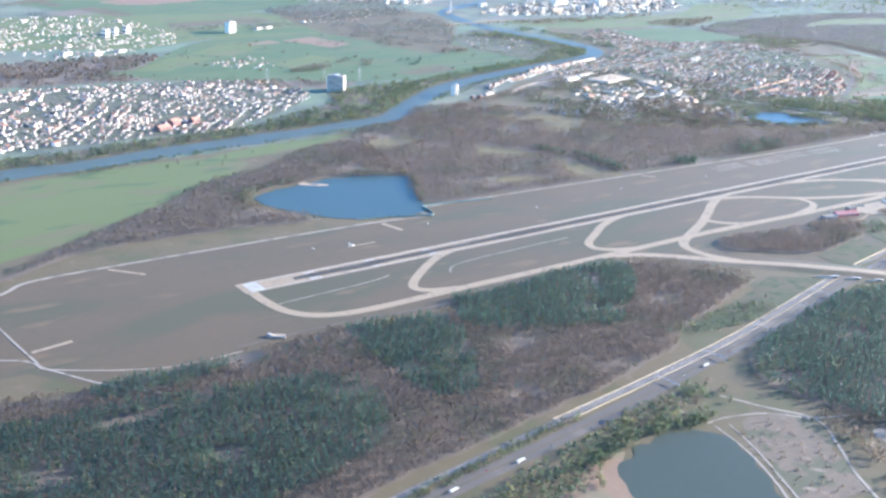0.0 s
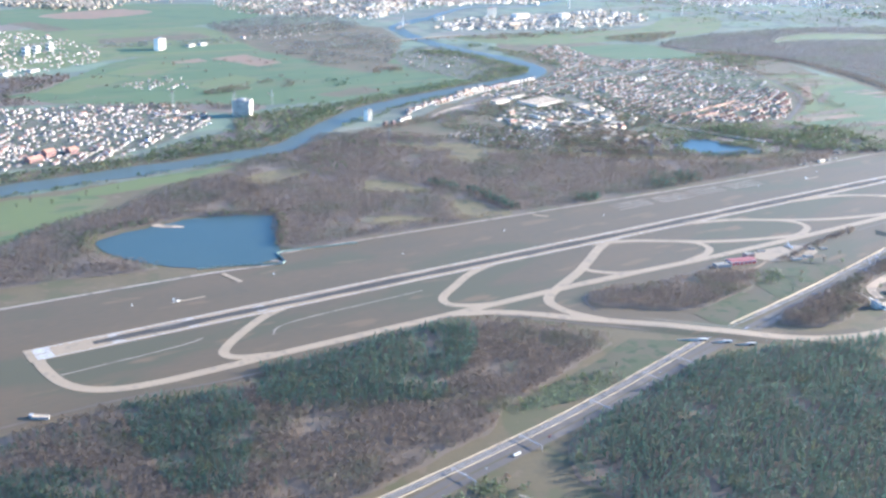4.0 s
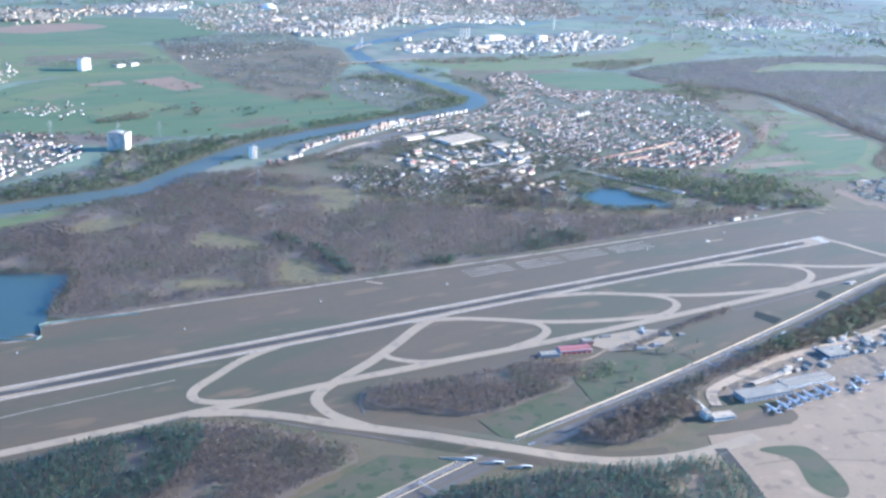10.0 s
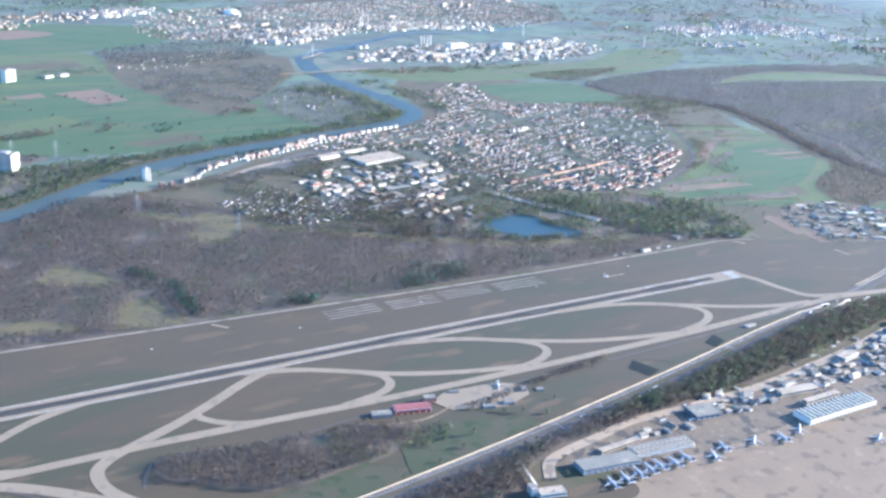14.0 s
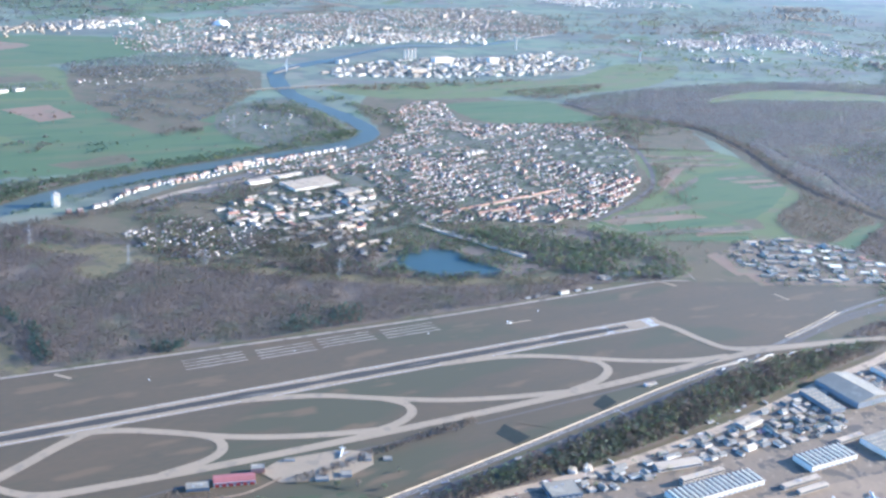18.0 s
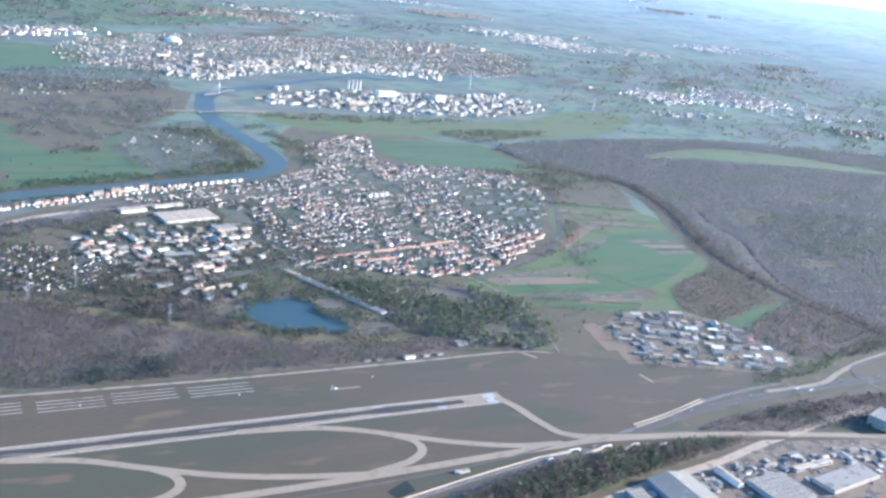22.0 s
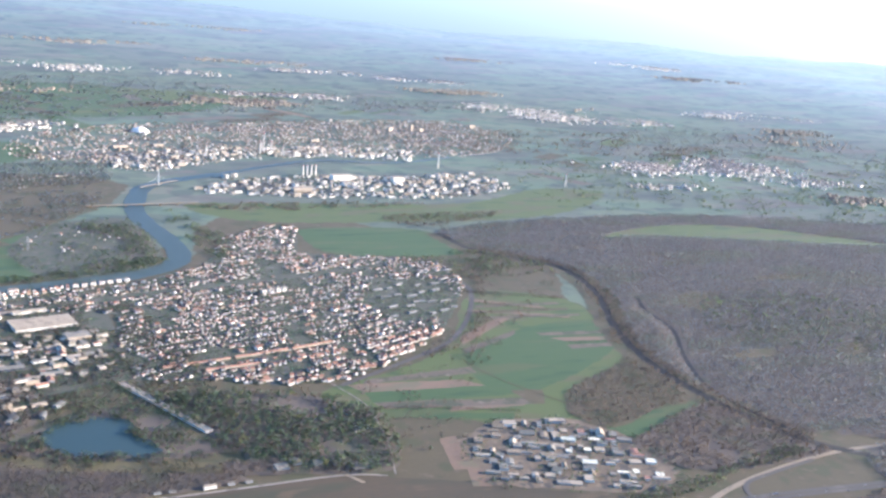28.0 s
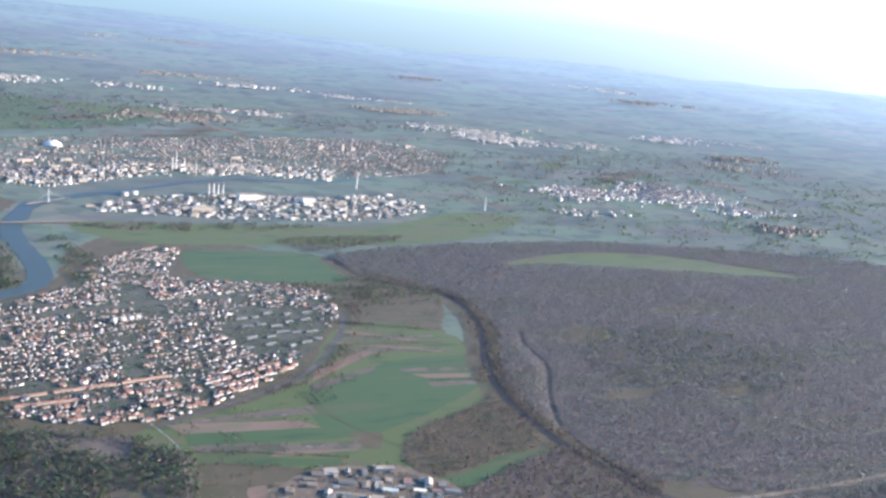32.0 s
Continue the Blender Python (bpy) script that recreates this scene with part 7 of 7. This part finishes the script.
py = pylon()
py.matrix_basis = pose(414, 199, 0.1, 0, 0, -35)
for x, y, s in ((460, 178, -38), (537, 130, -40), (360, 262, -40), (304, 452, 10), (338, 440, 10), (600, 566, 20), (250, 470, 10)):
    copy_thing(py, pose(x, y, 0.1, 0, 0, s))


# ---- single trees ----
def tree(seed, tall, wide, material, label):
    """A tree with tapered trunk, limbs and a ragged crown."""
    r = np.random.default_rng(seed)
    ob = thing("tree", 0, 0, 0, 0, label, "tree", "single trees")
    part("trunk", tube(0, 0, 0, 0.22, 0.1, tall * 0.6, 6), bark, ob)
    for i in range(4):
        a = i * 1.6
        m = look((0, 0, tall * 0.35), (wide * 0.7 * math.cos(a), wide * 0.7 * math.sin(a), tall * 0.75))
        l = math.hypot(wide * 0.7, tall * 0.4)
        part("limb", tube(0, 0, 0, 0.09, 0.03, l, 4, m @ Matrix.Translation((0, 0, -l / 2))), bark, ob)
    co, nor = crowns(np.zeros(1), np.zeros(1), r, tall, wide, 70, False, 0.3)
    crown = new("crown", raw_mesh("crown", co, np.arange(len(co)).reshape(-1, 3), material, nor))
    crown.parent = ob
    return ob


trees = [tree(3, 3.6, 1.3, leaf, "single tree in fresh spring leaf"), tree(4, 3.4, 1.2, bare, "single bare tree in early spring"), tree(5, 2.6, 1.2, leaf, "small round tree in spring leaf")]
spots = [(118, -192), (124, -197), (112, -198), (129, -204), (108, -206), (122, -212), (-60, -78), (-85, -77), (60, -76), (76, -82), (448, -104), (458, -110), (470, -100), (512, -78), (440, -100), (446, -120), (414, -112), (404, -120), (388, -126), (820, 85), (806, 70),
         (812, 98), (60, 226), (72, 219), (88, 214), (96, 226), (50, 220), (120, 232), (560, -130), (620, -122), (690, -108), (432, -160), (440, -148), (300, -170), (340, -186), (150, -152), (190, -158), (205, -152), (216, -150), (230, -146)]
for i, (x, y) in enumerate(spots):
    k = i % 3
    m = pose(x, y, 0.08, 0, 0, i * 47)
    if i < 3:
        trees[k].matrix_basis = m
    else:
        copy_thing(trees[k], m)


# row of houses on the river bank
line = smooth([(436, 352), (470, 378), (520, 402), (580, 428), (640, 447)], False, 4)
for k in range(40):
    x, y, a = along_road(line, k * 5.6 + rb.uniform(-1, 1))
    copy_thing(makers[rb.randrange(4)], pose(x + rb.uniform(-1, 1), y + rb.uniform(-1.5, 1.5), 0, 0, 0, a + rb.choice((0, 90)) + rb.uniform(-8, 8)))
for k in range(24):
    x, y, a = along_road(line, 60 + k * 6.4)
    copy_thing(makers[rb.randrange(4)], pose(x + 3 + rb.uniform(-1, 1), y - 7 + rb.uniform(-1.5, 1.5), 0, 0, 0, a + rb.uniform(-8, 8)))
